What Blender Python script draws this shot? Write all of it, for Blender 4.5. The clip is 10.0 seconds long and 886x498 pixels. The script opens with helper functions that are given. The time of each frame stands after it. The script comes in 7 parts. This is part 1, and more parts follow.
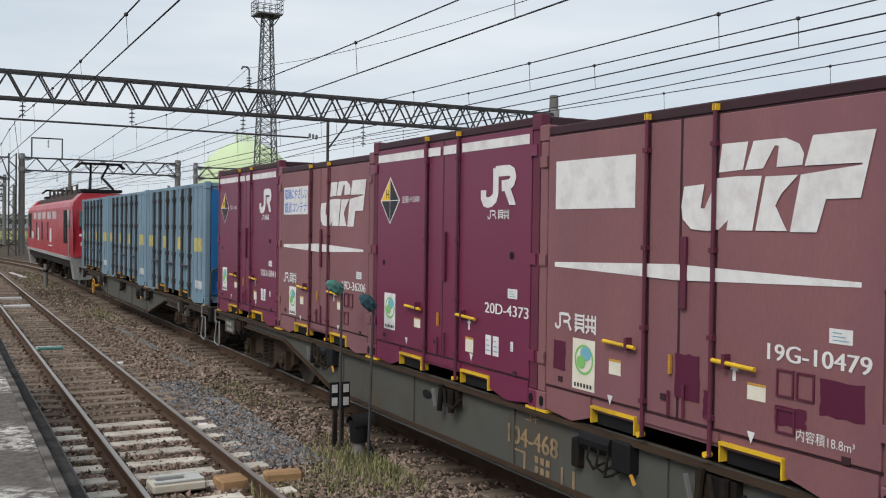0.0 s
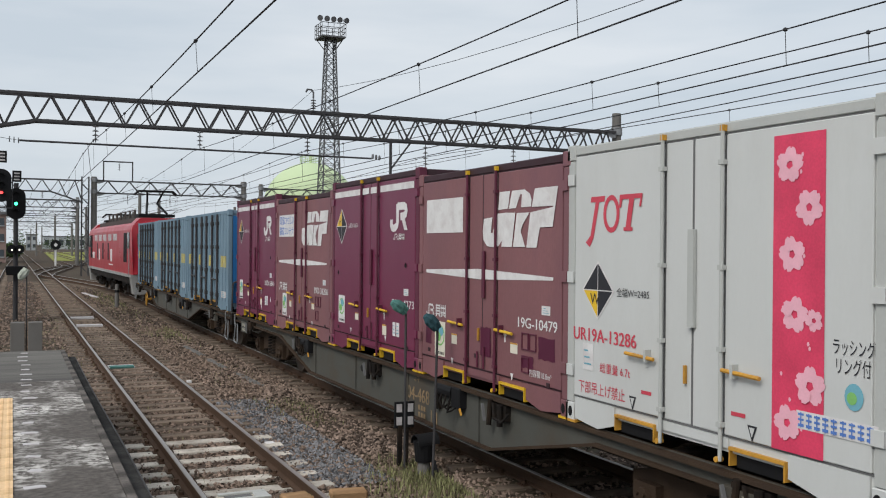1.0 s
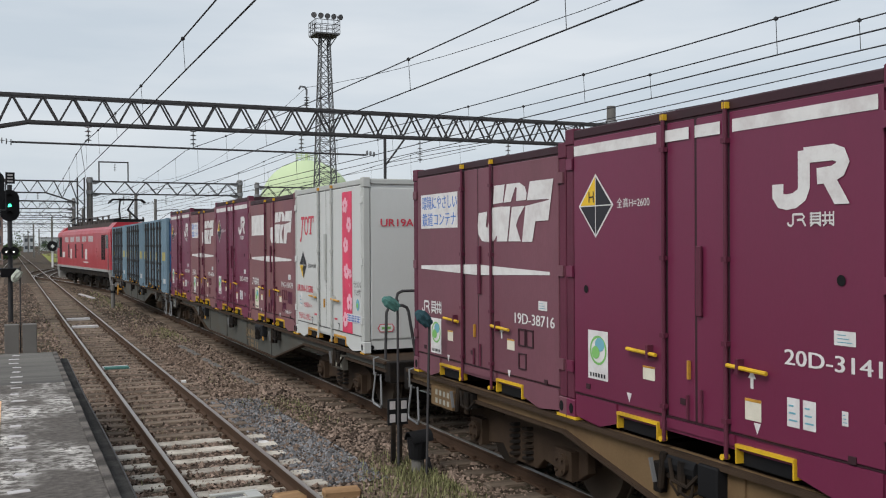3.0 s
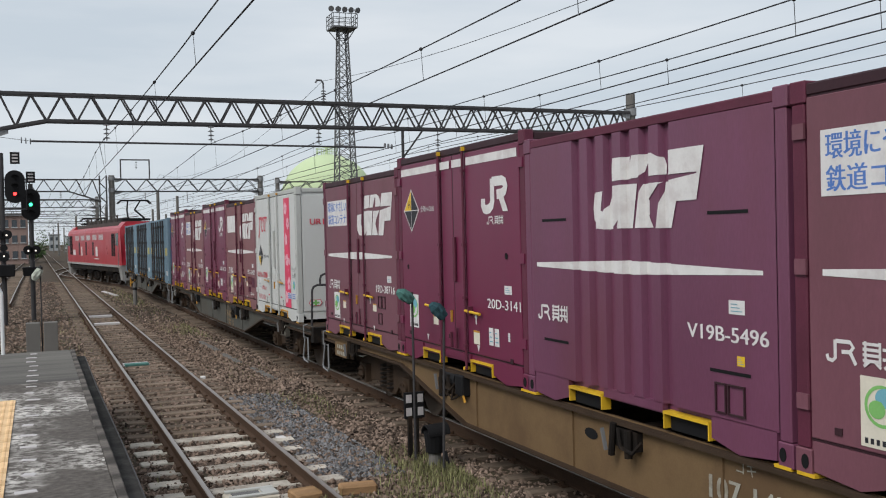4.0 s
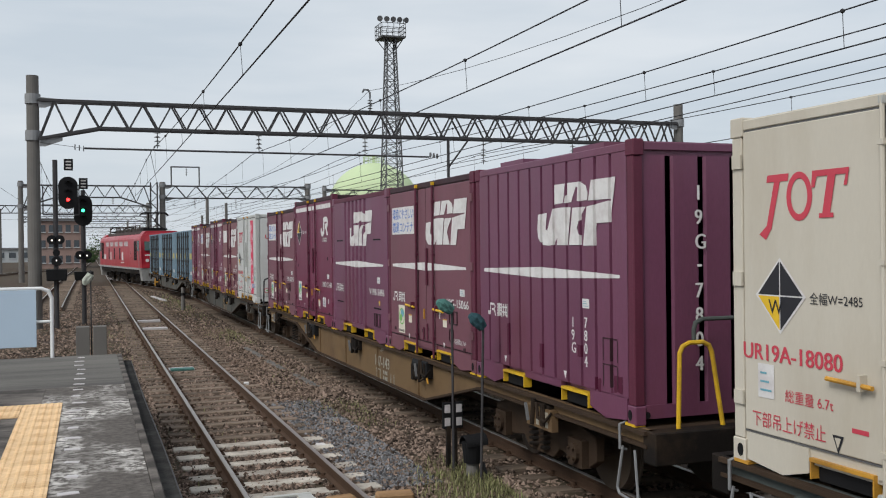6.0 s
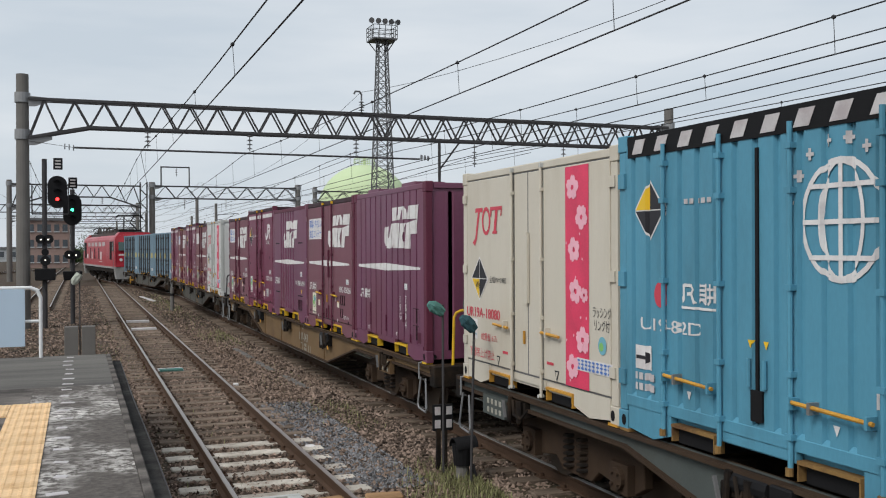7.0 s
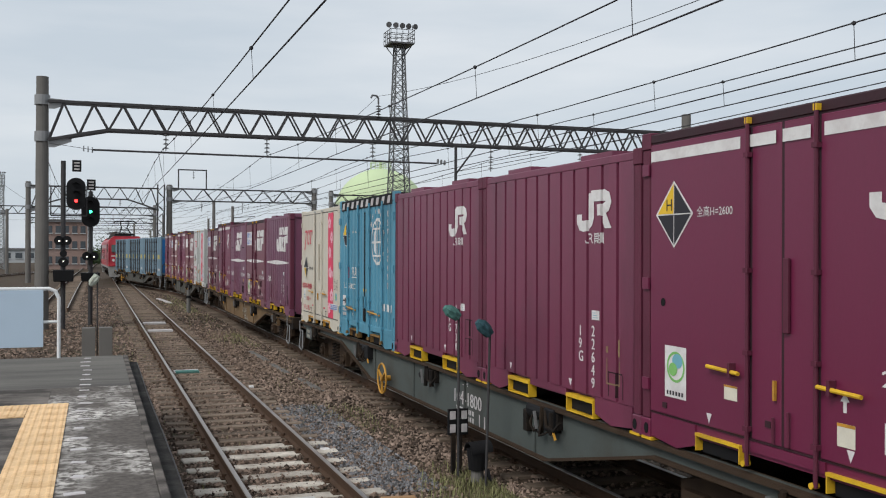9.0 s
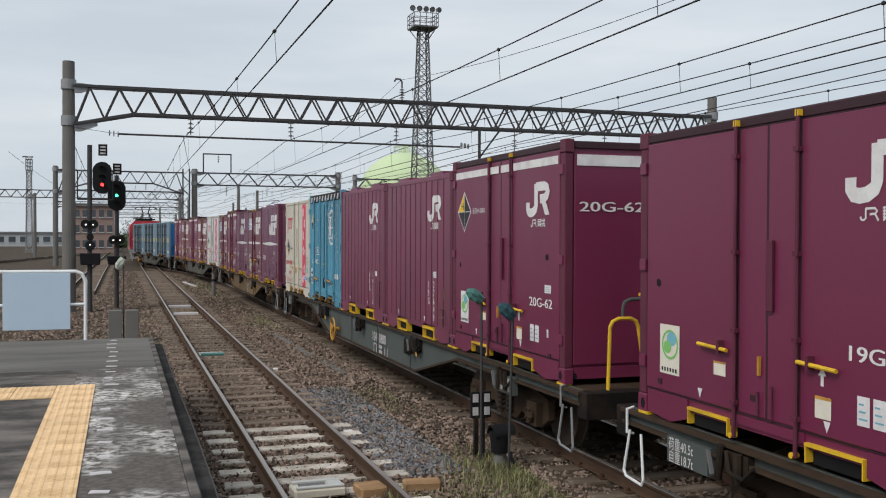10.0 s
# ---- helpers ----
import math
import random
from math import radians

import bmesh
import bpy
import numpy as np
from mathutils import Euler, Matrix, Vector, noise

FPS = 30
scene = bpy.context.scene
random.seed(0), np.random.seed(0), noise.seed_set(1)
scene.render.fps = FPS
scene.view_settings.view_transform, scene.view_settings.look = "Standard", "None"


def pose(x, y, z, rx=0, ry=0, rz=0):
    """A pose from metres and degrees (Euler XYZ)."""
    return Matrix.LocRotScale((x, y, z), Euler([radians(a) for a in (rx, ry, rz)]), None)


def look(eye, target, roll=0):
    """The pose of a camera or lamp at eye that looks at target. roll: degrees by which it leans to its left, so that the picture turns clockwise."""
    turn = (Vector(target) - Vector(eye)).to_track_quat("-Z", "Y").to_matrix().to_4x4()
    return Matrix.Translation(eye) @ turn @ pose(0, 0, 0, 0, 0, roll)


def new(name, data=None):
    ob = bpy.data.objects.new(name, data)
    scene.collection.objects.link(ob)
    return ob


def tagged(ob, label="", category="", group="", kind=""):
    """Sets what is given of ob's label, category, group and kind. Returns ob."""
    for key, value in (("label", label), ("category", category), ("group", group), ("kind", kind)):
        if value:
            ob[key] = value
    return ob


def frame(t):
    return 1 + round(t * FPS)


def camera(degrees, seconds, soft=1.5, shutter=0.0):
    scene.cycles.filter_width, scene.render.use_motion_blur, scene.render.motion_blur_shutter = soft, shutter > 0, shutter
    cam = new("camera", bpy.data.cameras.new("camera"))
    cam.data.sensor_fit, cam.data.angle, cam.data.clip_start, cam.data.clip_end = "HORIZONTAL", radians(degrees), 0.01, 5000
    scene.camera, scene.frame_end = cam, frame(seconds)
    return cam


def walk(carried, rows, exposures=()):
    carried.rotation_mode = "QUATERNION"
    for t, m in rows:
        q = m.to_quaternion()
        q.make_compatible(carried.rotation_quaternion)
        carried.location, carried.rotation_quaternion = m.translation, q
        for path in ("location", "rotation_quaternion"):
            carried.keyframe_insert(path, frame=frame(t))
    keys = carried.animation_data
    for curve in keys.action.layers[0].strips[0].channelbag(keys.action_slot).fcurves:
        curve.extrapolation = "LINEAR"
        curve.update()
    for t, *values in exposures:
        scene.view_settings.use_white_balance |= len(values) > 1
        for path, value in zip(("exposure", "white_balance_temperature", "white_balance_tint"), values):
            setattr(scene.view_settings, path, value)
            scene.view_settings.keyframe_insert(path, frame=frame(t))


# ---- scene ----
# ---------------------------------------------------------------- camera
cam = camera(49.05, 10.0, soft=1.1)
EYE = [
    (0, -0.168, -0.042, 2.537, -1.21, -0.79, -27.59),
    (0.5, -0.198, -0.067, 2.550, -0.66, -0.54, -25.22),
    (1, -0.199, -0.057, 2.542, -0.11, -0.51, -23.94),
    (1.5, -0.191, -0.051, 2.545, 0.18, -0.48, -23.69),
    (2, -0.175, -0.036, 2.544, 0.12, -0.28, -23.98),
    (2.5, -0.149, -0.053, 2.545, -0.17, 0.10, -24.35),
    (4, 0.061, 0.072, 2.531, -0.83, 1.33, -22.75),
    (4.5, 0.100, 0.038, 2.537, -0.73, 1.31, -21.50),
    (5, 0.117, 0.025, 2.547, -0.48, 1.07, -20.39),
    (5.5, 0.116, 0.010, 2.549, -0.30, 0.78, -19.89),
    (7, 0.092, 0.018, 2.544, -0.11, 0.25, -20.63),
    (7.5, 0.094, 0.026, 2.543, -0.09, 0.20, -20.74),
    (8, 0.088, 0.031, 2.544, -0.02, 0.11, -20.64),
    (8.5, 0.083, 0.015, 2.548, 0.11, -0.01, -20.28),
    (9, 0.080, 0.020, 2.542, 0.15, -0.19, -19.72),
    (9.5, 0.084, 0.018, 2.544, -0.15, -0.31, -18.97),
    (10, 0.092, 0.026, 2.529, -0.79, -0.23, -18.32),
]
walk(cam, [(t, pose(x, y, z, 90 + pitch, roll, yaw)) for t, x, y, z, pitch, roll, yaw in EYE], [(0, 0.15), (1, 0.06), (2.5, 0.05), (10, 0.04)])

# ---------------------------------------------------------------- light
world = bpy.data.worlds.new("overcast")
scene.world = world
world.use_nodes = True
wn, wl = world.node_tree.nodes, world.node_tree.links
wn.clear()
w_out, w_bg = wn.new("ShaderNodeOutputWorld"), wn.new("ShaderNodeBackground")
sky = wn.new("ShaderNodeTexSky")
sky.sky_type, sky.sun_disc = "NISHITA", False
sky.sun_elevation, sky.sun_rotation = radians(43), radians(240)
sky.air_density, sky.dust_density = 1.0, 2.0
w_tc, w_map, w_noise = wn.new("ShaderNodeTexCoord"), wn.new("ShaderNodeMapping"), wn.new("ShaderNodeTexNoise")
w_map.inputs["Scale"].default_value = (1.6, 1.6, 9.0)
w_noise.inputs["Scale"].default_value, w_noise.inputs["Detail"].default_value = 1.6, 5.0
w_ramp = wn.new("ShaderNodeValToRGB")
w_ramp.color_ramp.elements[0].position, w_ramp.color_ramp.elements[0].color = 0.36, (5.6, 6.25, 6.9, 1)
w_ramp.color_ramp.elements[1].position, w_ramp.color_ramp.elements[1].color = 0.66, (7.1, 7.5, 7.9, 1)
w_mix = wn.new("ShaderNodeMix")
w_mix.data_type = "RGBA"
w_mix.inputs["Factor"].default_value = 0.9
wl.new(w_tc.outputs["Generated"], w_map.inputs["Vector"])
wl.new(w_map.outputs["Vector"], w_noise.inputs["Vector"])
wl.new(w_noise.outputs["Fac"], w_ramp.inputs["Fac"])
wl.new(sky.outputs["Color"], w_mix.inputs["A"])
wl.new(w_ramp.outputs["Color"], w_mix.inputs["B"])
wl.new(w_mix.outputs["Result"], w_bg.inputs["Color"])
wl.new(w_bg.outputs["Background"], w_out.inputs["Surface"])
w_bg.inputs["Strength"].default_value = 0.105
sun = new("sun", bpy.data.lights.new("sun", "SUN"))
sun.data.energy, sun.data.angle, sun.data.color = 2.1, radians(28), (1.0, 0.97, 0.93)
sun.matrix_world = look((-37, -21, 40), (0, 0, 0))


# ---------------------------------------------------------------- materials
def material(name, colour, rough=0.6, metal=0.0, vary=0.15, scale=3.0, grain=60.0, bump=0.15, dirt=None, dirt_amount=0.4, stretch=(1, 1, 1), per_object=0.0, island=0.0, lo=0.46, hi=0.64, mask=0.0):
    """A painted, worn or mineral surface: large stains, fine grain, relief, and dirt in patches."""
    m = bpy.data.materials.new(name)
    m.use_nodes = True
    n, l = m.node_tree.nodes, m.node_tree.links
    b = n["Principled BSDF"]
    tc, mp = n.new("ShaderNodeTexCoord"), n.new("ShaderNodeMapping")
    mp.inputs["Scale"].default_value = stretch
    l.new(tc.outputs["Object"], mp.inputs["Vector"])
    big, fine = n.new("ShaderNodeTexNoise"), n.new("ShaderNodeTexNoise")
    for node, s, det in ((big, scale, 6.0), (fine, grain, 3.0)):
        node.inputs["Scale"].default_value, node.inputs["Detail"].default_value = s, det
        l.new(mp.outputs["Vector"], node.inputs["Vector"])
    add = n.new("ShaderNodeMath")
    add.operation = "MULTIPLY_ADD"
    l.new(fine.outputs["Fac"], add.inputs[0])
    add.inputs[1].default_value = 0.5
    l.new(big.outputs["Fac"], add.inputs[2])
    rng = n.new("ShaderNodeMapRange")
    rng.inputs["From Min"].default_value, rng.inputs["From Max"].default_value = 0.45, 1.05
    rng.inputs["To Min"].default_value, rng.inputs["To Max"].default_value = 1 - vary, 1 + vary
    l.new(add.outputs[0], rng.inputs["Value"])
    value = rng.outputs["Result"]
    if per_object or island:
        src = n.new("ShaderNodeObjectInfo").outputs["Random"] if per_object else n.new("ShaderNodeNewGeometry").outputs["Random Per Island"]
        r2 = n.new("ShaderNodeMapRange")
        k = per_object or island
        r2.inputs["To Min"].default_value, r2.inputs["To Max"].default_value = 1 - k, 1 + k
        l.new(src, r2.inputs["Value"])
        mu = n.new("ShaderNodeMath")
        mu.operation = "MULTIPLY"
        l.new(value, mu.inputs[0])
        l.new(r2.outputs["Result"], mu.inputs[1])
        value = mu.outputs[0]
    hsv = n.new("ShaderNodeHueSaturation")
    hsv.inputs["Color"].default_value = (*colour, 1)
    l.new(value, hsv.inputs["Value"])
    col = hsv.outputs["Color"]
    if dirt:
        dn, dr = n.new("ShaderNodeTexNoise"), n.new("ShaderNodeValToRGB")
        dn.inputs["Scale"].default_value, dn.inputs["Detail"].default_value, dn.inputs["Roughness"].default_value = scale * 0.7, 9.0, 0.65
        l.new(mp.outputs["Vector"], dn.inputs["Vector"])
        dr.color_ramp.elements[0].position, dr.color_ramp.elements[0].color = lo, (0, 0, 0, 1)
        dr.color_ramp.elements[1].position, dr.color_ramp.elements[1].color = hi, (dirt_amount,) * 3 + (1,)
        l.new(dn.outputs["Fac"], dr.inputs["Fac"])
        mx = n.new("ShaderNodeMix")
        mx.data_type = "RGBA"
        factor = dr.outputs["Color"]
        if mask:
            cn, cr, cm = n.new("ShaderNodeTexNoise"), n.new("ShaderNodeMapRange"), n.new("ShaderNodeMath")
            cn.inputs["Scale"].default_value, cn.inputs["Detail"].default_value = mask, 4.0
            l.new(tc.outputs["Object"], cn.inputs["Vector"])
            cr.inputs["From Min"].default_value, cr.inputs["From Max"].default_value = 0.44, 0.62
            l.new(cn.outputs["Fac"], cr.inputs["Value"])
            cm.operation = "MULTIPLY"
            l.new(factor, cm.inputs[0])
            l.new(cr.outputs["Result"], cm.inputs[1])
            factor = cm.outputs[0]
        l.new(factor, mx.inputs["Factor"])
        l.new(col, mx.inputs["A"])
        mx.inputs["B"].default_value = (*dirt, 1)
        col = mx.outputs["Result"]
    l.new(col, b.inputs["Base Color"])
    rr = n.new("ShaderNodeMapRange")
    rr.inputs["To Min"].default_value, rr.inputs["To Max"].default_value = max(0.05, rough - 0.12), min(1.0, rough + 0.12)
    l.new(big.outputs["Fac"], rr.inputs["Value"])
    l.new(rr.outputs["Result"], b.inputs["Roughness"])
    b.inputs["Metallic"].default_value = metal
    b.inputs["Specular IOR Level"].default_value = 0.5 if rough < 0.45 else 0.3 if rough < 0.58 else 0.12
    if bump:
        bp = n.new("ShaderNodeBump")
        bp.inputs["Strength"].default_value, bp.inputs["Distance"].default_value = bump, 0.02
        l.new(add.outputs[0], bp.inputs["Height"])
        l.new(bp.outputs["Normal"], b.inputs["Normal"])
    return m


def glow(name, colour, strength):
    m = bpy.data.materials.new(name)
    m.use_nodes = True
    b = m.node_tree.nodes["Principled BSDF"]
    b.inputs["Base Color"].default_value = (*colour, 1)
    b.inputs["Emission Color"].default_value = (*colour, 1)
    b.inputs["Emission Strength"].default_value = strength
    return m


RUST = (0.10, 0.05, 0.03)
M = {
    "maroon": material("maroon_paint", (0.172, 0.068, 0.090), 0.5, vary=0.16, scale=1.2, bump=0.05, dirt=(0.135, 0.060, 0.070), dirt_amount=0.6, stretch=(1, 1, 0.35)),
    "maroon_ribbed": material("purple_maroon_paint", (0.165, 0.033, 0.070), 0.42, vary=0.12, scale=1.3, bump=0.05, dirt=(0.095, 0.026, 0.048), dirt_amount=0.7, stretch=(1, 1, 0.25)),
    "maroon_post": material("weathered_maroon_frame", (0.108, 0.022, 0.044), 0.55, vary=0.2, scale=2.0, bump=0.08, dirt=(0.075, 0.019, 0.032), dirt_amount=0.45),
    "maroon_new": material("fresh_maroon_paint", (0.150, 0.0185, 0.056), 0.42, vary=0.07, scale=1.0, bump=0.04, dirt=(0.115, 0.022, 0.05), dirt_amount=0.35, stretch=(1, 1, 0.35)),
    "maroon_brown": material("weathered_maroon_paint", (0.208, 0.092, 0.098), 0.55, vary=0.18, scale=1.3, bump=0.06, dirt=(0.175, 0.078, 0.098), dirt_amount=0.6, stretch=(1, 1, 0.35)),
    "maroon_purple": material("plum_maroon_paint", (0.150, 0.047, 0.092), 0.44, vary=0.18, scale=1.1, bump=0.06, dirt=(0.13, 0.038, 0.058), dirt_amount=0.7, stretch=(1, 1, 0.3)),
    "maroon_patch": material("touched_up_maroon_paint", (0.085, 0.012, 0.035), 0.5, vary=0.08, scale=4, bump=0.04),
    "maroon_dark": material("dark_maroon_steel", (0.040, 0.015, 0.021), 0.55, vary=0.15, scale=4, bump=0.08, dirt=(0.03, 0.02, 0.02)),
    "white": material("white_container_paint", (0.56, 0.57, 0.555), 0.4, vary=0.03, scale=1.2, bump=0.02, dirt=(0.44, 0.44, 0.41), dirt_amount=0.3, stretch=(1, 1, 0.3)),
    "cream": material("yellowed_white_paint", (0.56, 0.52, 0.44), 0.5, vary=0.05, scale=1.2, bump=0.03, dirt=(0.40, 0.34, 0.25), dirt_amount=0.4, stretch=(1, 1, 0.3)),
    "white_rail": material("grey_white_rail", (0.44, 0.45, 0.43), 0.5, vary=0.06, scale=3, bump=0.03),
    "gasket": material("grey_rubber", (0.14, 0.14, 0.14), 0.8, vary=0.1, bump=0.05),
    "blue": material("blue_container_paint", (0.088, 0.275, 0.385), 0.5, vary=0.10, scale=1.6, bump=0.05, dirt=(0.05, 0.13, 0.17), dirt_amount=0.5, stretch=(1, 1, 0.3)),
    "blue_pale": material("sun_bleached_blue_paint", (0.165, 0.245, 0.305), 0.6, vary=0.14, scale=1.6, bump=0.06, dirt=(0.08, 0.13, 0.17), dirt_amount=0.6, stretch=(1, 1, 0.25)),
    "blue_deep": material("deep_blue_paint", (0.02, 0.13, 0.33), 0.5, vary=0.08, scale=2, bump=0.03),
    "black": material("black_paint", (0.012, 0.012, 0.013), 0.6, vary=0.2, scale=5, bump=0.05),
    "mark_white": material("white_marking", (0.68, 0.67, 0.66), 0.6, vary=0.06, scale=6, bump=0.02, dirt=(0.42, 0.36, 0.36), dirt_amount=0.4),
    "mark_grey": material("faded_white_marking", (0.52, 0.50, 0.50), 0.6, vary=0.1, scale=6, bump=0.02, dirt=(0.32, 0.26, 0.27), dirt_amount=0.5),
    "mark_pale_yellow": material("worn_pale_yellow_band", (0.48, 0.40, 0.14), 0.7, vary=0.2, scale=4, bump=0.0, dirt=(0.20, 0.24, 0.22), dirt_amount=0.8),
    "mark_worn": material("worn_white_marking", (0.36, 0.35, 0.30), 0.7, vary=0.2, scale=6, bump=0.0, dirt=(0.20, 0.16, 0.11), dirt_amount=0.7),
    "mark_faded": material("rust_stained_marking", (0.27, 0.19, 0.11), 0.7, vary=0.2, scale=6, bump=0.0, dirt=(0.13, 0.11, 0.08), dirt_amount=0.8),
    "mark_pink": material("pink_band", (0.66, 0.055, 0.12), 0.5, vary=0.2, scale=3, bump=0.0),
    "petal": material("pale_pink_petal", (0.80, 0.42, 0.50), 0.5, vary=0.1, scale=5, bump=0.0),
    "mark_red": material("red_marking", (0.55, 0.06, 0.09), 0.5, vary=0.05, bump=0.0),
    "mark_blue": material("blue_marking", (0.10, 0.20, 0.50), 0.6, vary=0.08, bump=0.0),
    "mark_teal": material("teal_marking", (0.16, 0.38, 0.46), 0.6, vary=0.1, bump=0.0),
    "mark_green": material("green_marking", (0.20, 0.45, 0.14), 0.6, vary=0.15, bump=0.0),
    "mark_yellow": material("yellow_marking", (0.75, 0.48, 0.03), 0.5, vary=0.05, bump=0.0),
    "mark_black": material("black_marking", (0.025, 0.025, 0.03), 0.5, vary=0.1, bump=0.0),
    "sticker": material("sticker_paper", (0.66, 0.62, 0.52), 0.6, vary=0.08, scale=8, bump=0.0),
    "yellow": material("yellow_paint", (0.68, 0.42, 0.025), 0.5, vary=0.1, scale=6, bump=0.05, dirt=(0.30, 0.18, 0.03), dirt_amount=0.5),
    "amber_worn": material("rubbed_brown_yellow_paint", (0.24, 0.145, 0.055), 0.6, vary=0.2, scale=6, bump=0.08, dirt=RUST, dirt_amount=0.8),
    "amber": material("worn_yellow_paint", (0.55, 0.28, 0.04), 0.5, vary=0.12, scale=6, bump=0.05, dirt=RUST, dirt_amount=0.4),
    "steel": material("bare_steel", (0.32, 0.31, 0.30), 0.4, metal=0.6, vary=0.15, scale=6, bump=0.06),
    "wagon_grey": material("grey_wagon_paint", (0.080, 0.080, 0.071), 0.6, vary=0.14, scale=1.6, bump=0.08, dirt=(0.08, 0.062, 0.045), dirt_amount=0.6),
    "wagon_brown": material("brown_wagon_paint", (0.165, 0.107, 0.056), 0.65, vary=0.14, scale=1.6, bump=0.08, dirt=(0.10, 0.06, 0.035), dirt_amount=0.6),
    "wagon_blue": material("blue_grey_wagon_paint", (0.080, 0.092, 0.088), 0.6, vary=0.12, scale=1.6, bump=0.07, dirt=(0.06, 0.055, 0.045), dirt_amount=0.5),
    "under": material("grimy_underframe", (0.012, 0.010, 0.009), 0.75, vary=0.25, scale=3, bump=0.15, dirt=(0.042, 0.028, 0.018), dirt_amount=0.7),
    "bogie": material("rusty_bogie", (0.050, 0.033, 0.022), 0.75, vary=0.25, scale=5, bump=0.2, dirt=(0.045, 0.03, 0.022), dirt_amount=0.8),
    "wheel": material("wheel_steel", (0.088, 0.068, 0.052), 0.55, metal=0.3, vary=0.2, scale=6, bump=0.1),
    "tread": material("polished_tread", (0.55, 0.54, 0.52), 0.3, metal=0.9, vary=0.1, bump=0.03),
    "loco_red": material("locomotive_red_paint", (0.37, 0.013, 0.027), 0.32, vary=0.06, scale=1.0, bump=0.02, dirt=(0.44, 0.07, 0.07), dirt_amount=0.4),
    "loco_grey": material("locomotive_grey_paint", (0.30, 0.30, 0.29), 0.5, vary=0.1, scale=2, bump=0.03, dirt=(0.14, 0.11, 0.09)),
    "loco_roof": material("sooty_roof", (0.075, 0.065, 0.06), 0.7, vary=0.2, scale=2, bump=0.08),
    "glass": material("dark_cab_glass", (0.05, 0.08, 0.075), 0.08, vary=0.05, bump=0.0),
    "ballast": material("ballast_ground", (0.070, 0.050, 0.039), 0.95, vary=0.35, scale=1.1, grain=26, bump=1.0, dirt=(0.075, 0.085, 0.04), dirt_amount=0.35),
    "stone": material("ballast_stone", (0.180, 0.134, 0.107), 0.9, vary=0.25, scale=0.9, grain=40, bump=0.4, dirt=(0.16, 0.115, 0.085), dirt_amount=0.6, island=0.85),
    "stone_grey": material("fresh_grey_stone", (0.150, 0.150, 0.155), 0.9, vary=0.25, scale=0.9, grain=40, bump=0.4, island=0.7),
    "rail_side": material("rusty_rail", (0.075, 0.046, 0.031), 0.8, vary=0.2, scale=4, bump=0.2),
    "rail_top": material("polished_rail_head", (0.40, 0.37, 0.34), 0.42, metal=0.8, vary=0.08, scale=3, bump=0.02, stretch=(6, 0.3, 1)),
    "tie_grey": material("weathered_grey_tie", (0.52, 0.48, 0.42), 0.9, vary=0.25, scale=3, bump=0.4, dirt=(0.20, 0.17, 0.14), dirt_amount=0.7, per_object=0.25),
    "tie_wood": material("old_wood_tie", (0.205, 0.160, 0.124), 0.9, vary=0.3, scale=3, grain=30, bump=0.5, dirt=(0.06, 0.045, 0.035), dirt_amount=0.7, stretch=(0.25, 2, 2), per_object=0.3),
    "tie_orange": material("rusty_wood_tie", (0.31, 0.19, 0.10), 0.9, vary=0.3, scale=4, bump=0.4, stretch=(0.3, 2, 2)),
    "asphalt": material("platform_asphalt", (0.150, 0.134, 0.122), 0.95, vary=0.55, scale=2.2, grain=90, bump=0.55, dirt=(0.045, 0.041, 0.038), dirt_amount=0.85, stretch=(0.8, 1.4, 1), lo=0.44, hi=0.60),
    "asphalt_worn": material("speckled_worn_asphalt", (0.112, 0.100, 0.091), 0.95, vary=0.5, scale=20.0, grain=150, bump=0.6, dirt=(0.68, 0.65, 0.61), dirt_amount=1.0, stretch=(1, 1.1, 1), lo=0.43, hi=0.58, mask=1.1),
    "asphalt_light": material("platform_concrete", (0.150, 0.142, 0.130), 0.95, vary=0.2, scale=0.8, grain=90, bump=0.3, dirt=(0.080, 0.076, 0.072), dirt_amount=0.9, stretch=(0.35, 2.2, 1)),
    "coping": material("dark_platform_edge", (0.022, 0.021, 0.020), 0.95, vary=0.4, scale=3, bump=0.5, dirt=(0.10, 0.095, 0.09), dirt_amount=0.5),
    "tactile": material("yellow_tactile_tile", (0.74, 0.52, 0.3), 0.75, vary=0.12, scale=5, bump=0.1, dirt=(0.42, 0.24, 0.11), dirt_amount=0.6, per_object=0.07),
    "concrete": material("grey_concrete", (0.150, 0.143, 0.134), 0.9, vary=0.14, scale=1.5, bump=0.2, dirt=(0.15, 0.14, 0.13), dirt_amount=0.5),
    "galv": material("dull_galvanised_steel", (0.062, 0.060, 0.062), 0.6, metal=0.2, vary=0.15, scale=4, bump=0.05),
    # mid steel tone: distance haze is put into the colour
    "galv_mid": material("haze_paled_galvanised_steel", (0.13, 0.132, 0.135), 0.6, metal=0.2, vary=0.12, scale=4, bump=0.05),
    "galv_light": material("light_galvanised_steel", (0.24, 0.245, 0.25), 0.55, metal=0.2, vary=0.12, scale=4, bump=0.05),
    "wire": material("weathered_wire", (0.045, 0.045, 0.048), 0.6, metal=0.2, vary=0.1, bump=0.0),
    "porcelain": material("grey_porcelain", (0.096, 0.096, 0.1), 0.35, vary=0.1, bump=0.0),
    # tank green is lightened: the far-off haze is mixed into the paint
    "tank_green": material("haze_paled_green_tank_paint", (0.5, 0.6, 0.37), 0.7, vary=0.05, scale=0.3, bump=0.0),
    "board_blue": material("pale_blue_board", (0.45, 0.56, 0.67), 0.5, vary=0.03, scale=2, bump=0.01),
